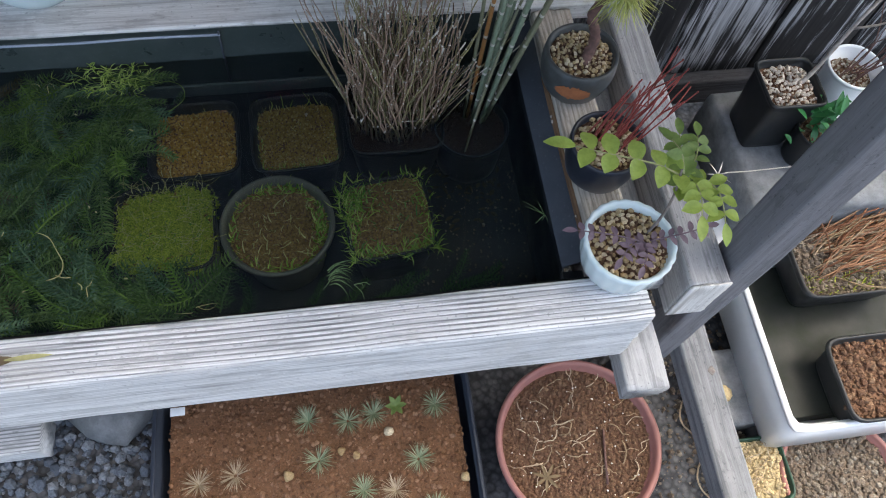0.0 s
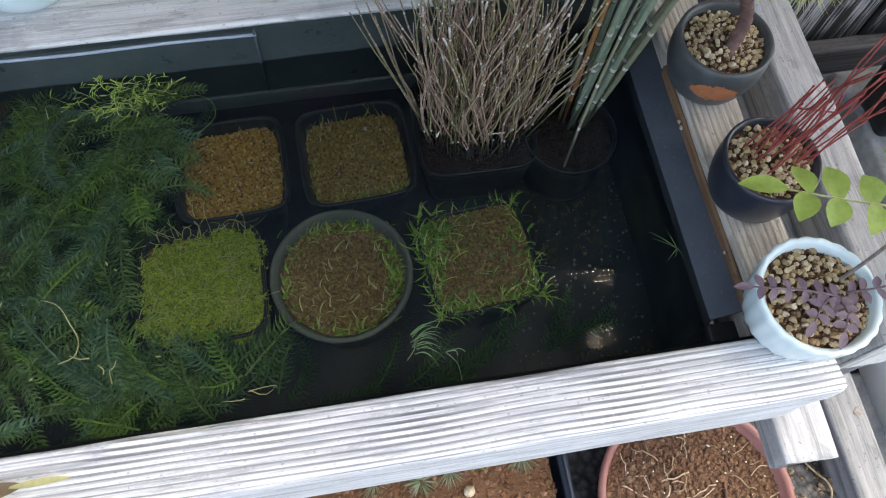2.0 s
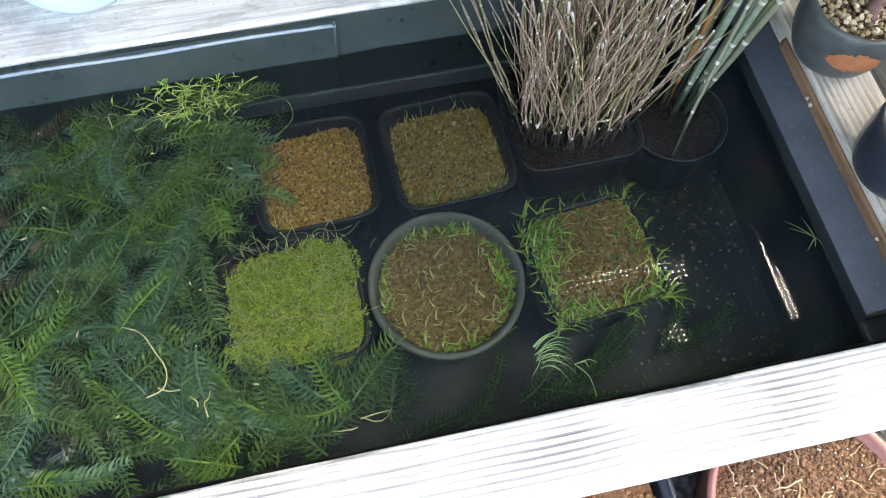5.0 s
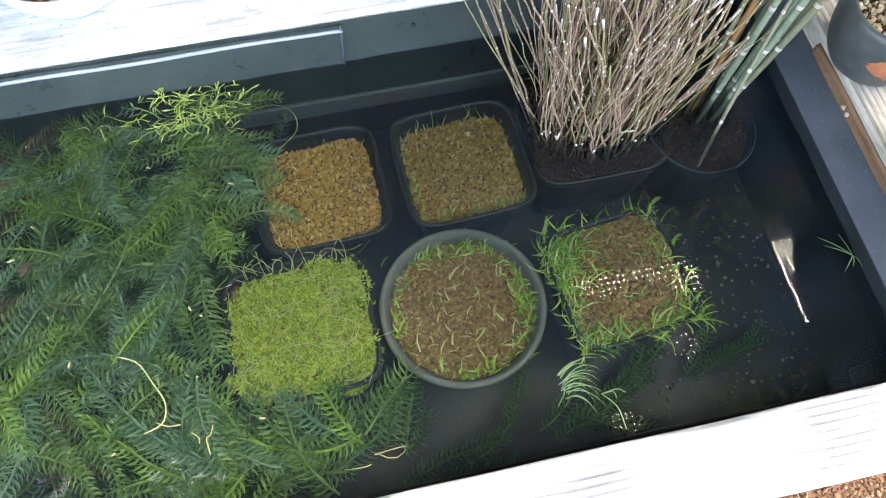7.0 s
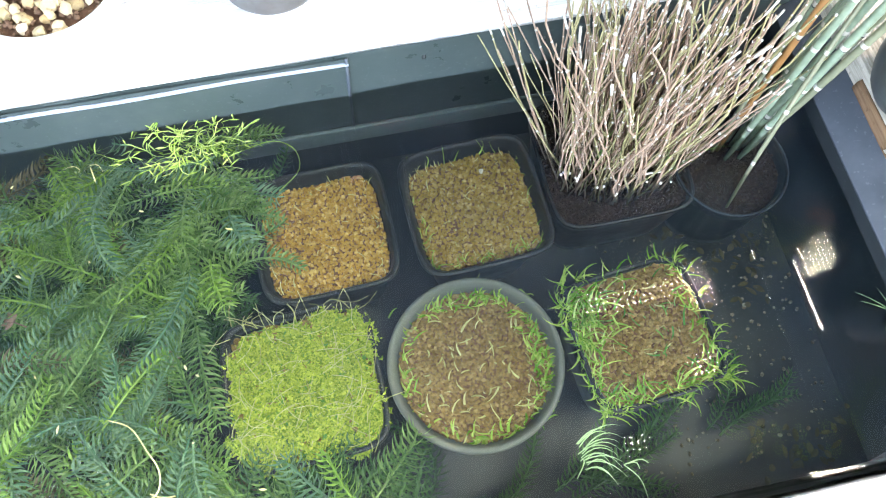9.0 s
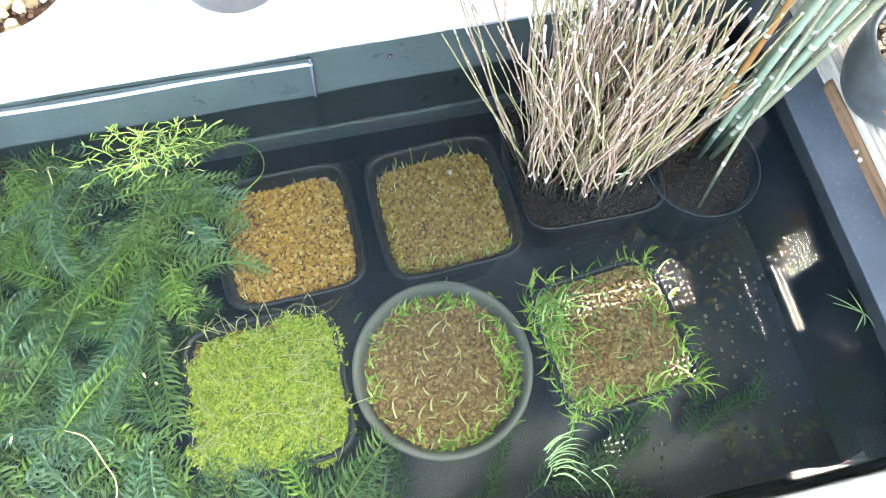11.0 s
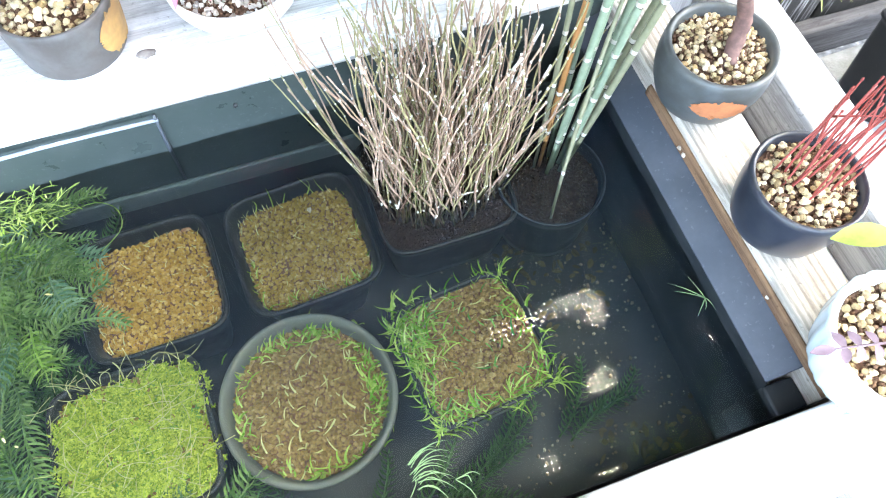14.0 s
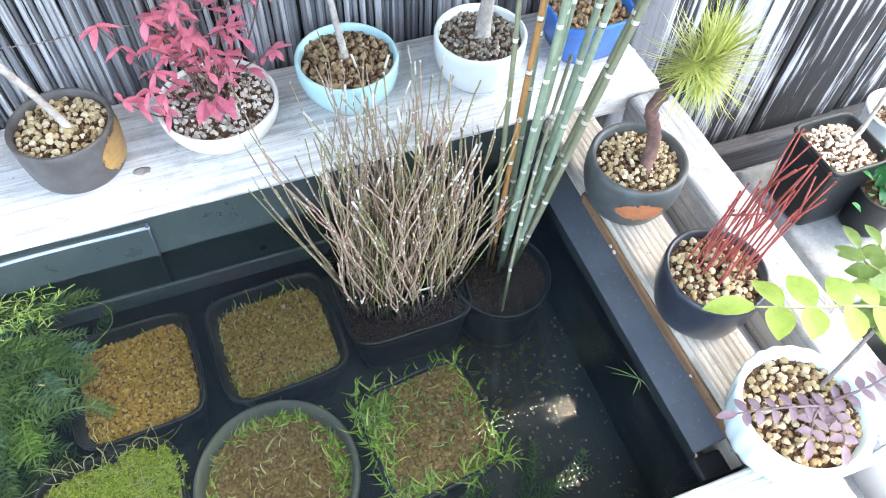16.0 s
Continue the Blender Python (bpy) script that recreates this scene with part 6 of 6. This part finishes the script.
def build_seed_tray():
    t, hx, hy = open_tray("seed_tray", "navy plastic tray of red-brown soil with spiky seedlings", (-0.256, -0.06), (0.112, 0.247), 0.012, 0.086, "navy_tray", 0.008, 0.01, 0.008)
    cx, cy, z = -0.072, 0.0935, 0.056
    g = Geo()
    nx, ny = 40, 36
    v = [((i / nx * 2 - 1) * hx, (j / ny * 2 - 1) * hy, z - 0.002 + 0.004 * noise.noise((i * 0.25, j * 0.25, 5))) for j in range(ny + 1) for i in range(nx + 1)]
    g.add(v, [(j * (nx + 1) + i, j * (nx + 1) + i + 1, (j + 1) * (nx + 1) + i + 1, (j + 1) * (nx + 1) + i) for j in range(ny) for i in range(nx)])
    part("soil_bed", g, M["red_soil"], t)
    pl = []
    for _ in range(11000):
        x, y = rng.uniform(-hx, hx), rng.uniform(0.02 - cy, hy)
        pl.append((x, y, z + 0.004 * noise.noise(((x / hx + 1) * 5, (y / hy + 1) * 4.5, 5)) - 0.001))
    sz = rng.gamma(1.6, 0.00075, len(pl)).clip(0.0004, 0.0042)
    part("soil", scatter(pl, sz), M["red_soil"], t, kind="stuff", smooth=False)
    spots = ((-0.083, 0.201), (-0.035, 0.195), (-0.003, 0.2), (0.075, 0.203), (-0.073, 0.152), (0.047, 0.139), (-0.214, 0.142), (-0.171, 0.147), (-0.022, 0.111), (0.015, 0.106), (-0.12, 0.07), (0.06, 0.08))
    for i, (x, y) in enumerate(spots):
        rosette(x - cx, y - cy, z, 0.023, t, "sedum" if i not in (6, 7, 9) else "dead_grass")
    for x, y, s in ((-0.045, 0.161, 0.006), (-0.027, 0.152, 0.006), (0.014, 0.177, 0.008), (-0.109, 0.139, 0.008), (0.1, 0.11, 0.008)):
        part("stone", scatter([(x - cx, y - cy, z + 0.003)], [s], ROUND), M["pumice"], t)
    part("plant_label", rounded_box((-0.243 - cx, 0.222 - cy, z + 0.02), (-0.226 - cx, 0.232 - cy, z + 0.0215), 0.0004), M["white_plastic"], t, "blank white plastic plant label")
    for i in range(6):
        a = i * 1.05
        part("sprout_leaf", Geo().add(*oval_leaf((0.026 - cx, 0.206 - cy, z + 0.004), (math.cos(a), math.sin(a), 0.5), (0, 0, 1), 0.014, 0.007)), M["green_leaf"], t)


def soil_pot(name, label, cx, cy, z0, rim, r, mat, soil, grain=0.004, square=0.0, wall=0.006, foot=0.78, drop=0.012, group="soil pots", stretch=1.0, lip=0.007):
    t = thing(name, label, "plant pot", group, at=(cx, cy, z0))
    h = rim - z0
    part("pot", vessel(pot_profile(r * foot, r - lip * 0.6, h, wall, 0, h - drop, 8, lip), 80, square, stretch=stretch), M[mat], t)
    inner = r - wall
    part("soil_bed", flat_disc(inner * 0.985, h - drop - grain * 0.3, 64, square, stretch), M[soil], t)
    ins = squircle(inner * 0.97, square, 1, stretch) if square else disc(inner * 0.97)
    pl = filled(ins, (-inner, -inner * max(1, stretch), inner, inner * max(1, stretch)), grain * 0.85, h - drop, 1.2, 0.003)
    part("soil", scatter(pl, rng.gamma(3.0, grain * 0.16, len(pl)).clip(grain * 0.15, grain * 1.1)), M[soil], t, kind="stuff", smooth=False)
    return t, h - drop, inner


def build_low_things():
    build_seed_tray()
    t, z, r = soil_pot("terracotta_pot", "rose-brown round pot of dark soil with dead roots", 0.2375, 0.129, 0.0, 0.108, 0.1005, "terracotta", "dark_soil", 0.0032, drop=0.014, wall=0.008)
    g = Geo()
    for i in range(46):
        a, q = rng.uniform(0, 6.28), r * math.sqrt(rng.uniform(0, 0.75))
        x, y = q * math.cos(a), q * math.sin(a)
        b = rng.uniform(-0.5, 1.2)
        p = [np.array([x, y, z + 0.002])]
        for k in range(5):
            b += rng.normal() * 0.45
            p.append(p[-1] + np.array([math.cos(b), math.sin(b), 0]) * rng.uniform(0.003, 0.008) + np.array([0, 0, rng.uniform(-0.0012, 0.0018)]))
        g.add(*tube(p, rng.uniform(0.0004, 0.0009), 5))
    part("root_litter", g, M["dead_grass"], t, "wriggling dead straw roots", kind="stuff")
    sp = filled(disc(r * 0.95), (-r, -r, r, r), 0.021, z + 0.003, 2.5, 0.002)
    part("grit", scatter(sp, rng.uniform(0.0006, 0.0013, len(sp))), M["white_pumice"], t, "pale grit specks on the soil", kind="stuff", smooth=False)
    v, f = tube([(0.026, -0.052, z + 0.003), (0.03, -0.02, z + 0.004), (0.035, 0.012, z + 0.004)], 0.0016, 6)
    part("stick", Geo().add(v, f), M["bark_brown"], t, "thin brown stick on the soil")
    for i in range(7):
        a = i * 0.9
        part("dead_leaf", Geo().add(*oval_leaf((-0.045, -0.035, z + 0.004), (math.cos(a), math.sin(a), 0.1), (0, 0, 1), 0.018, 0.004)), M["dead_leaf"], t)
    # bottom right pots
    t, z, r = soil_pot("green_pot", "small dark green square pot of pale grit", 0.475, 0.073, 0.0, 0.052, 0.041, "green_plastic", "pumice", 0.0045, 6.0, 0.004, drop=0.006, lip=0.004)
    g = Geo()
    for i in range(16):
        b = rng.uniform(0, 6.28)
        x, y = rng.uniform(-0.025, 0.025, 2)
        p = [np.array([x, y, z + 0.004]) + np.array([math.cos(b) * 0.008 * k, math.sin(b) * 0.008 * k, 0.004 * math.sin(k * 0.8)]) for k in range(5)]
        g.add(*tube(p, 0.0005, 4))
    part("straw", g, M["dead_grass"], t, kind="stuff")
    soil_pot("terracotta_pot", "rose-brown pot of grey soil beside the white tray", 0.585, 0.05, 0.0, 0.047, 0.082, "terracotta", "grey_soil", 0.0045, drop=0.012, wall=0.007)
    # concrete blocks
    for lo, hi, lab in (((0.492, 0.36, 0.0), (0.72, 0.548, 0.208), "grey concrete block carrying a black pot"), ((0.425, 0.36, 0.0), (0.486, 0.56, 0.13), "darker grey concrete block beside the stand"), ((0.43, 0.13, 0.0), (0.505, 0.235, 0.05), "low concrete block at the white tray")):
        c = thing("concrete_block", lab, "concrete block", "concrete blocks")
        part("block", timber(lo, hi, 0, 0.0, 0.003, 50 + lo[0], 20, 12, 0.01, 0.006), M["concrete"], c)
    st = thing("pale_stone", "rough pale stone lying by the gravel", "stone", at=(-0.315, 0.262, 0.02))
    s = scatter([(0, 0, 0)], [0.075], ROUND)
    s.v = [q * np.array([1.1, 0.75, 0.5]) for q in s.v]
    part("stone_body", s, M["concrete"], st)
    st = thing("pale_stone", "rough pale stone on the low concrete block", "stone", at=(0.452, 0.172, 0.058))
    s = scatter([(0, 0, 0)], [0.02], ROUND)
    s.v = [q * np.array([1.1, 0.9, 0.55]) for q in s.v]
    part("stone_body", s, M["pumice"], st)
    # black square pot with a bare trunk on the block
    t, z = potted("bonsai_seedling", "bare bent trunk in a tall black square pot", (0.5325, 0.4825, 0.208), 0.0345, 0.029, 0.096, "black_pot", 0.95, "white_pumice", 0.003, 0.0, 0.004, square=9.0, drop=0.008, lip=0.004)
    part("trunk", trunk([(0.012, 0.0, z), (0.026, 0.006, z + 0.02), (0.036, 0.012, z + 0.06), (0.05, 0.02, z + 0.1), (0.09, 0.04, z + 0.16), (0.13, 0.05, z + 0.24)], 0.0029, 0.0016, 9, 26, 0.4, 20), M["bark_pale"], t, "pale crooked leaning trunk")
    part("branch", trunk([(0.042, 0.014, z + 0.08), (0.07, 0.004, z + 0.1), (0.1, 0.01, z + 0.13)], 0.0016, 0.0008, 7, 10, 0.1, 2), M["bark_grey"], t)
    for i in range(12):
        a = rng.uniform(0, 6.28)
        part("leaf", Geo().add(*oval_leaf((0.11 + rng.normal() * 0.02, 0.045 + rng.normal() * 0.015, z + 0.2 + rng.normal() * 0.02), (math.cos(a), math.sin(a), -0.3), (0, 0, 1), 0.02, 0.009)), M["dead_leaf"], t)
    # white ringed pot with dry stems
    t, z = potted("dry_seedling", "dried twigs in a white ringed plastic pot", (0.632, 0.505, 0.208), 0.033, 0.026, 0.088, "white_plastic", 0.7, "grey_pumice", 0.0023, 0.0, 0.003, drop=0.02, lip=0.004)
    for i in range(10):
        b = np.array([rng.normal() * 0.008, rng.normal() * 0.008, z])
        e = b + np.array([rng.uniform(-0.02, 0.06), rng.uniform(-0.04, 0.02), rng.uniform(0.06, 0.12)])
        part("twig", trunk([b, (b + e) / 2 + rng.normal(size=3) * 0.008, e], 0.0011, 0.0005, 5, 8, 0.1, i), M["bark_brown"], t)
    # succulent
    t, z = potted("succulent", "glossy green succulent in a small black pot", (0.576, 0.437, 0.208), 0.028, 0.022, 0.056, "black_pot", 0.5, "dark_soil", 0.003, 0.0, 0.003, drop=0.006)
    for i in range(44):
        a = rng.uniform(0, 6.28)
        b = np.array([rng.normal() * 0.013, rng.normal() * 0.013, z + rng.uniform(0.0, 0.045)])
        part("leaf", Geo().add(*oval_leaf(b, (math.cos(a), math.sin(a), 0.9), (0, 0, 1), rng.uniform(0.016, 0.03), 0.009, 0.1)), M["succulent"], t)
    # white tray with its pots
    wt, hx, hy = open_tray("white_tray", "white plastic tray holding wet black pots", (0.505, 0.112), (0.86, 0.345), 0.045, 0.118, "white_plastic", 0.009, 0.006, 0.01)
    part("wet_floor", rounded_box((-hx + 0.004, -hy + 0.004, 0.004), (hx - 0.004, hy - 0.004, 0.04), 0.002), M["wet_floor"], wt, "dark wet floor of the tray")
    for lx, ly in ((0.5, 0.115), (0.5, 0.3), (0.8, 0.115), (0.8, 0.3)):
        b = thing("brick", "small grey block under the white tray", "block", "blocks under the tray")
        part("block", timber((lx, ly, 0.0), (lx + 0.03, ly + 0.03, 0.045), 0, 0, 0.001, 60, 8, 6, 0.01, 0.003), M["concrete"], b)
    t, z, r = soil_pot("square_pot", "black square pot of brown soil standing in the white tray", 0.617, 0.155, 0.086, 0.14, 0.054, "black_pot", "dark_soil", 0.005, 7.0, 0.005, drop=0.012, lip=0.005)
    g = Geo()
    t, z, r = soil_pot("dry_reed_pot", "black rectangular pot of rusty dry reed stems", 0.634, 0.315, 0.086, 0.155, 0.082, "black_pot", "grey_soil", 0.0045, 9.0, 0.006, drop=0.012, stretch=0.72, lip=0.006)
    gs = {"rust_straw": Geo(), "dead_grass": Geo()}
    for i in range(240):
        b = np.array([rng.uniform(-0.06, 0.07), rng.uniform(-0.03, 0.05), z])
        a = rng.normal() * 0.35 + 0.35
        l = rng.uniform(0.05, 0.13)
        d = np.array([math.cos(a), math.sin(a) * 0.7, rng.uniform(0.2, 0.9)])
        d /= np.linalg.norm(d)
        p = [b + d * l * k / 4 + rng.normal(size=3) * 0.002 + np.array([0, 0, -0.02 * (k / 4) ** 2]) for k in range(5)]
        gs["rust_straw" if rng.random() < 0.6 else "dead_grass"].add(*tube(p, rng.uniform(0.0006, 0.0013), 5))
    part("rusty_straw", gs["rust_straw"], M["rust_straw"], t, kind="stuff")
    part("pale_straw", gs["dead_grass"], M["dead_grass"], t, kind="stuff")
    grass_ring(g, 200, lambda: (rng.uniform(-0.07, 0.07), rng.uniform(-0.052, -0.02), z), (0.004, 0.01), 0.9, 0.0012)
    part("moss", g, M["moss"], t, kind="stuff")
    # white saucer and a dried flower stalk
    s = thing("saucer", "small white saucer tilted behind the post", "saucer", at=(0.452, 0.375, 0.131))
    part("dish", vessel([(0.02, 0.0), (0.034, 0.008), (0.038, 0.012), (0.036, 0.013), (0.022, 0.003)], 48), M["white_plastic"], s)
    d = thing("dried_stalk", "thin dried white flower stalk over the blocks", "dried flower", at=(0.331, 0.3, 0.401))
    part("stalk", trunk([(-0.02, -0.008, 0.001), (0.0, 0.0, 0.02), (0.03, 0.0, 0.022), (0.075, 0.002, 0.02)], 0.0007, 0.0005, 5, 12, 0.1, 1), M["node_white"], d)
    for i in range(6):
        a = i * 1.05
        part("bract", Geo().add(*blade((0, 0, 0.02), (math.cos(a) * 0.014, math.sin(a) * 0.014, 0.024), 0.0016, (0, 0, 0.001), 3)), M["node_white"], d)
    # twine on the ground
    p = [(0.42 + 0.01 * math.sin(k * 0.9), 0.22 - k * 0.012, 0.008 + 0.002 * math.sin(k * 1.7)) for k in range(18)]
    tw = thing("twine", "frayed pale twine lying on the gravel", "twine")
    part("strand", Geo().add(*tube(smooth_path(p, 60), 0.0012, 5)), M["dead_grass"], tw)


build_low_things()


# ---------------------------------------------------------------- the shelf overhead, seen mirrored in the water
def build_upper_shelf():
    z = 1.12
    for y in (0.235, 0.62):
        r = thing("upper_rail", "grey timber rail of the shelf overhead", "timber rail", "upper shelf rails")
        part("timber", timber((-1.1, y, z - 0.045), (1.0, y + 0.03, z), 0, 0.0004, 0.001, 70, 60, 8, 0.006, 0.003), M["rail_wood"], r)
    low = 0.8
    trays = ((0.112, 0.345, ((0.12, 0.2, 0.44, 0.472), (0.2, 0.262, 0.447, 0.473), (0.255, 0.292, 0.43, 0.487), (0.224, 0.257, 0.34, 0.368), (0.236, 0.262, 0.355, 0.376), (0.118, 0.15, 0.272, 0.293), (0.19, 0.222, 0.243, 0.258))),
             (-0.69, -0.46, ((-0.61, -0.5, 0.39, 0.45), (-0.64, -0.57, 0.43, 0.475), (-0.55, -0.47, 0.34, 0.395), (-0.6, -0.56, 0.3, 0.33))))
    for x0, x1, bare in trays:
        for bx in (x0 - 0.03, x1 + 0.006):
            cb = thing("tray_bearer", "dark timber bearer that carries a nursery tray", "timber bearer", "tray bearers")
            part("timber", timber((bx, 0.238, low - 0.036), (bx + 0.024, 0.66, low - 0.001), 1, 0.0004, 0.001, 72, 30, 8, 0.006, 0.003), M["dark_rail"], cb)
        t = thing("mesh_tray", "black mesh-bottomed nursery tray on timber bearers", "nursery tray", "trays overhead", at=(x0, 0.24, low))
        pitch, bar = 0.0078, 0.0045
        w, d = x1 - x0, 0.38
        g = Geo()
        for k in range(int(w / pitch) + 1):
            b = rounded_box((k * pitch, 0, 0.0), (min(k * pitch + bar, w), d, 0.0022), 0.0004, 1)
            g.add(np.concatenate(b.v), b.f)
        for k in range(int(d / pitch) + 1):
            b = rounded_box((0, k * pitch, 0.0003), (w, min(k * pitch + bar, d), 0.0019), 0.0004, 1)
            g.add(np.concatenate(b.v), b.f)
        part("mesh_bottom", g, M["black_pot"], t)
        for lo, hi in (((-0.006, -0.006, 0), (w + 0.006, 0, 0.03)), ((-0.006, d, 0), (w + 0.006, d + 0.006, 0.03)), ((-0.006, 0, 0), (0, d, 0.03)), ((w, 0, 0), (w + 0.006, d, 0.03))):
            part("tray_wall", rounded_box(lo, hi, 0.001, 1), M["black_pot"], t)
        soil = Geo()
        for a in range(int(w / pitch) + 1):
            for b in range(int(d / pitch) + 1):
                cx, cy = x0 + (a + 0.5) * pitch, 0.24 + (b + 0.5) * pitch
                if any(u0 < cx < u1 and v0 < cy < v1 for u0, u1, v0, v1 in bare):
                    continue
                q = rounded_box((a * pitch - 0.0002, b * pitch - 0.0002, 0.0032), (min((a + 1) * pitch, w), min((b + 1) * pitch, d), 0.01), 0.001, 1)
                soil.add(np.concatenate(q.v), q.f)
        part("root_mat", soil, M["peat"], t, "dark soil and roots over the mesh", kind="stuff")
    # unseen planks, added to keep open sky out of the water's mirror
    plank = thing("sky_block_plank", "unseen plank added overhead to block mirrored sky", "plank")
    part("timber", timber((-0.6, 0.415, z + 0.001), (0.195, 0.622, z + 0.02), 0, 0.0004, 0.001, 75, 40, 10, 0.006, 0.002), M["rail_wood"], plank)
    plank = thing("sky_block_plank", "second unseen plank added overhead to block mirrored sky", "plank")
    part("timber", timber((-0.43, 0.24, z + 0.004), (0.195, 0.424, z + 0.023), 0, 0.0004, 0.001, 76, 40, 10, 0.006, 0.002), M["rail_wood"], plank)
    plank = thing("sky_block_plank", "short unseen plank added overhead to block mirrored sky", "plank")
    part("timber", timber((-0.6, 0.24, z + 0.001), (-0.428, 0.414, z + 0.02), 0, 0.0004, 0.001, 78, 20, 10, 0.006, 0.002), M["rail_wood"], plank)
    plank = thing("sky_block_plank", "unseen cross plank added beside the slats to block mirrored sky", "plank")
    part("timber", timber((0.452, 0.24, z + 0.001), (0.515, 0.66, z + 0.02), 1, 0.0004, 0.001, 79, 30, 10, 0.006, 0.002), M["rail_wood"], plank)
    plank = thing("sky_block_plank", "unseen front plank added overhead to block mirrored sky", "plank")
    part("timber", timber((-0.34, 0.13, z + 0.001), (0.48, 0.234, z + 0.02), 0, 0.0004, 0.001, 77, 40, 10, 0.006, 0.002), M["rail_wood"], plank)
    for k in range(35):
        u = 0.519 + k * 0.0085 + rng.normal() * 0.0006
        s = thing("slat", "thin grey slat of the shelf overhead", "slat", "upper shelf slats")
        part("timber", timber((u, 0.24, z + 0.001), (u + 0.0046, 0.66, z + 0.004), 1, 0.0002, 0.0005, 80 + k, 16, 5, 0.006, 0.0008), M["rail_wood"], s)
    # unseen boxes, added to narrow the window of sky mirrored below
    for lo, hi in (((0.517, 0.24, z + 0.006), (0.81, 0.415, z + 0.05)), ((0.517, 0.6, z + 0.006), (0.81, 0.66, z + 0.05)), ((0.625, 0.417, z + 0.006), (0.81, 0.515, z + 0.05)), ((0.7, 0.517, z + 0.006), (0.81, 0.598, z + 0.05))):
        c = thing("sky_block_box", "unseen dark box added on the slats to block mirrored sky", "planter", "planters overhead")
        part("box", rounded_box(lo, hi, 0.003), M["black_pot"], c)
    p2 = thing("corner_post", "dark grey upright timber post at the back corner", "timber post")
    part("timber", timber((0.345, 0.62, 0.0), (0.385, 0.654, 1.075), 2, 0.0004, 0.001, 90, 60, 8, 0.006, 0.003), M["post_wood"], p2)


build_upper_shelf()
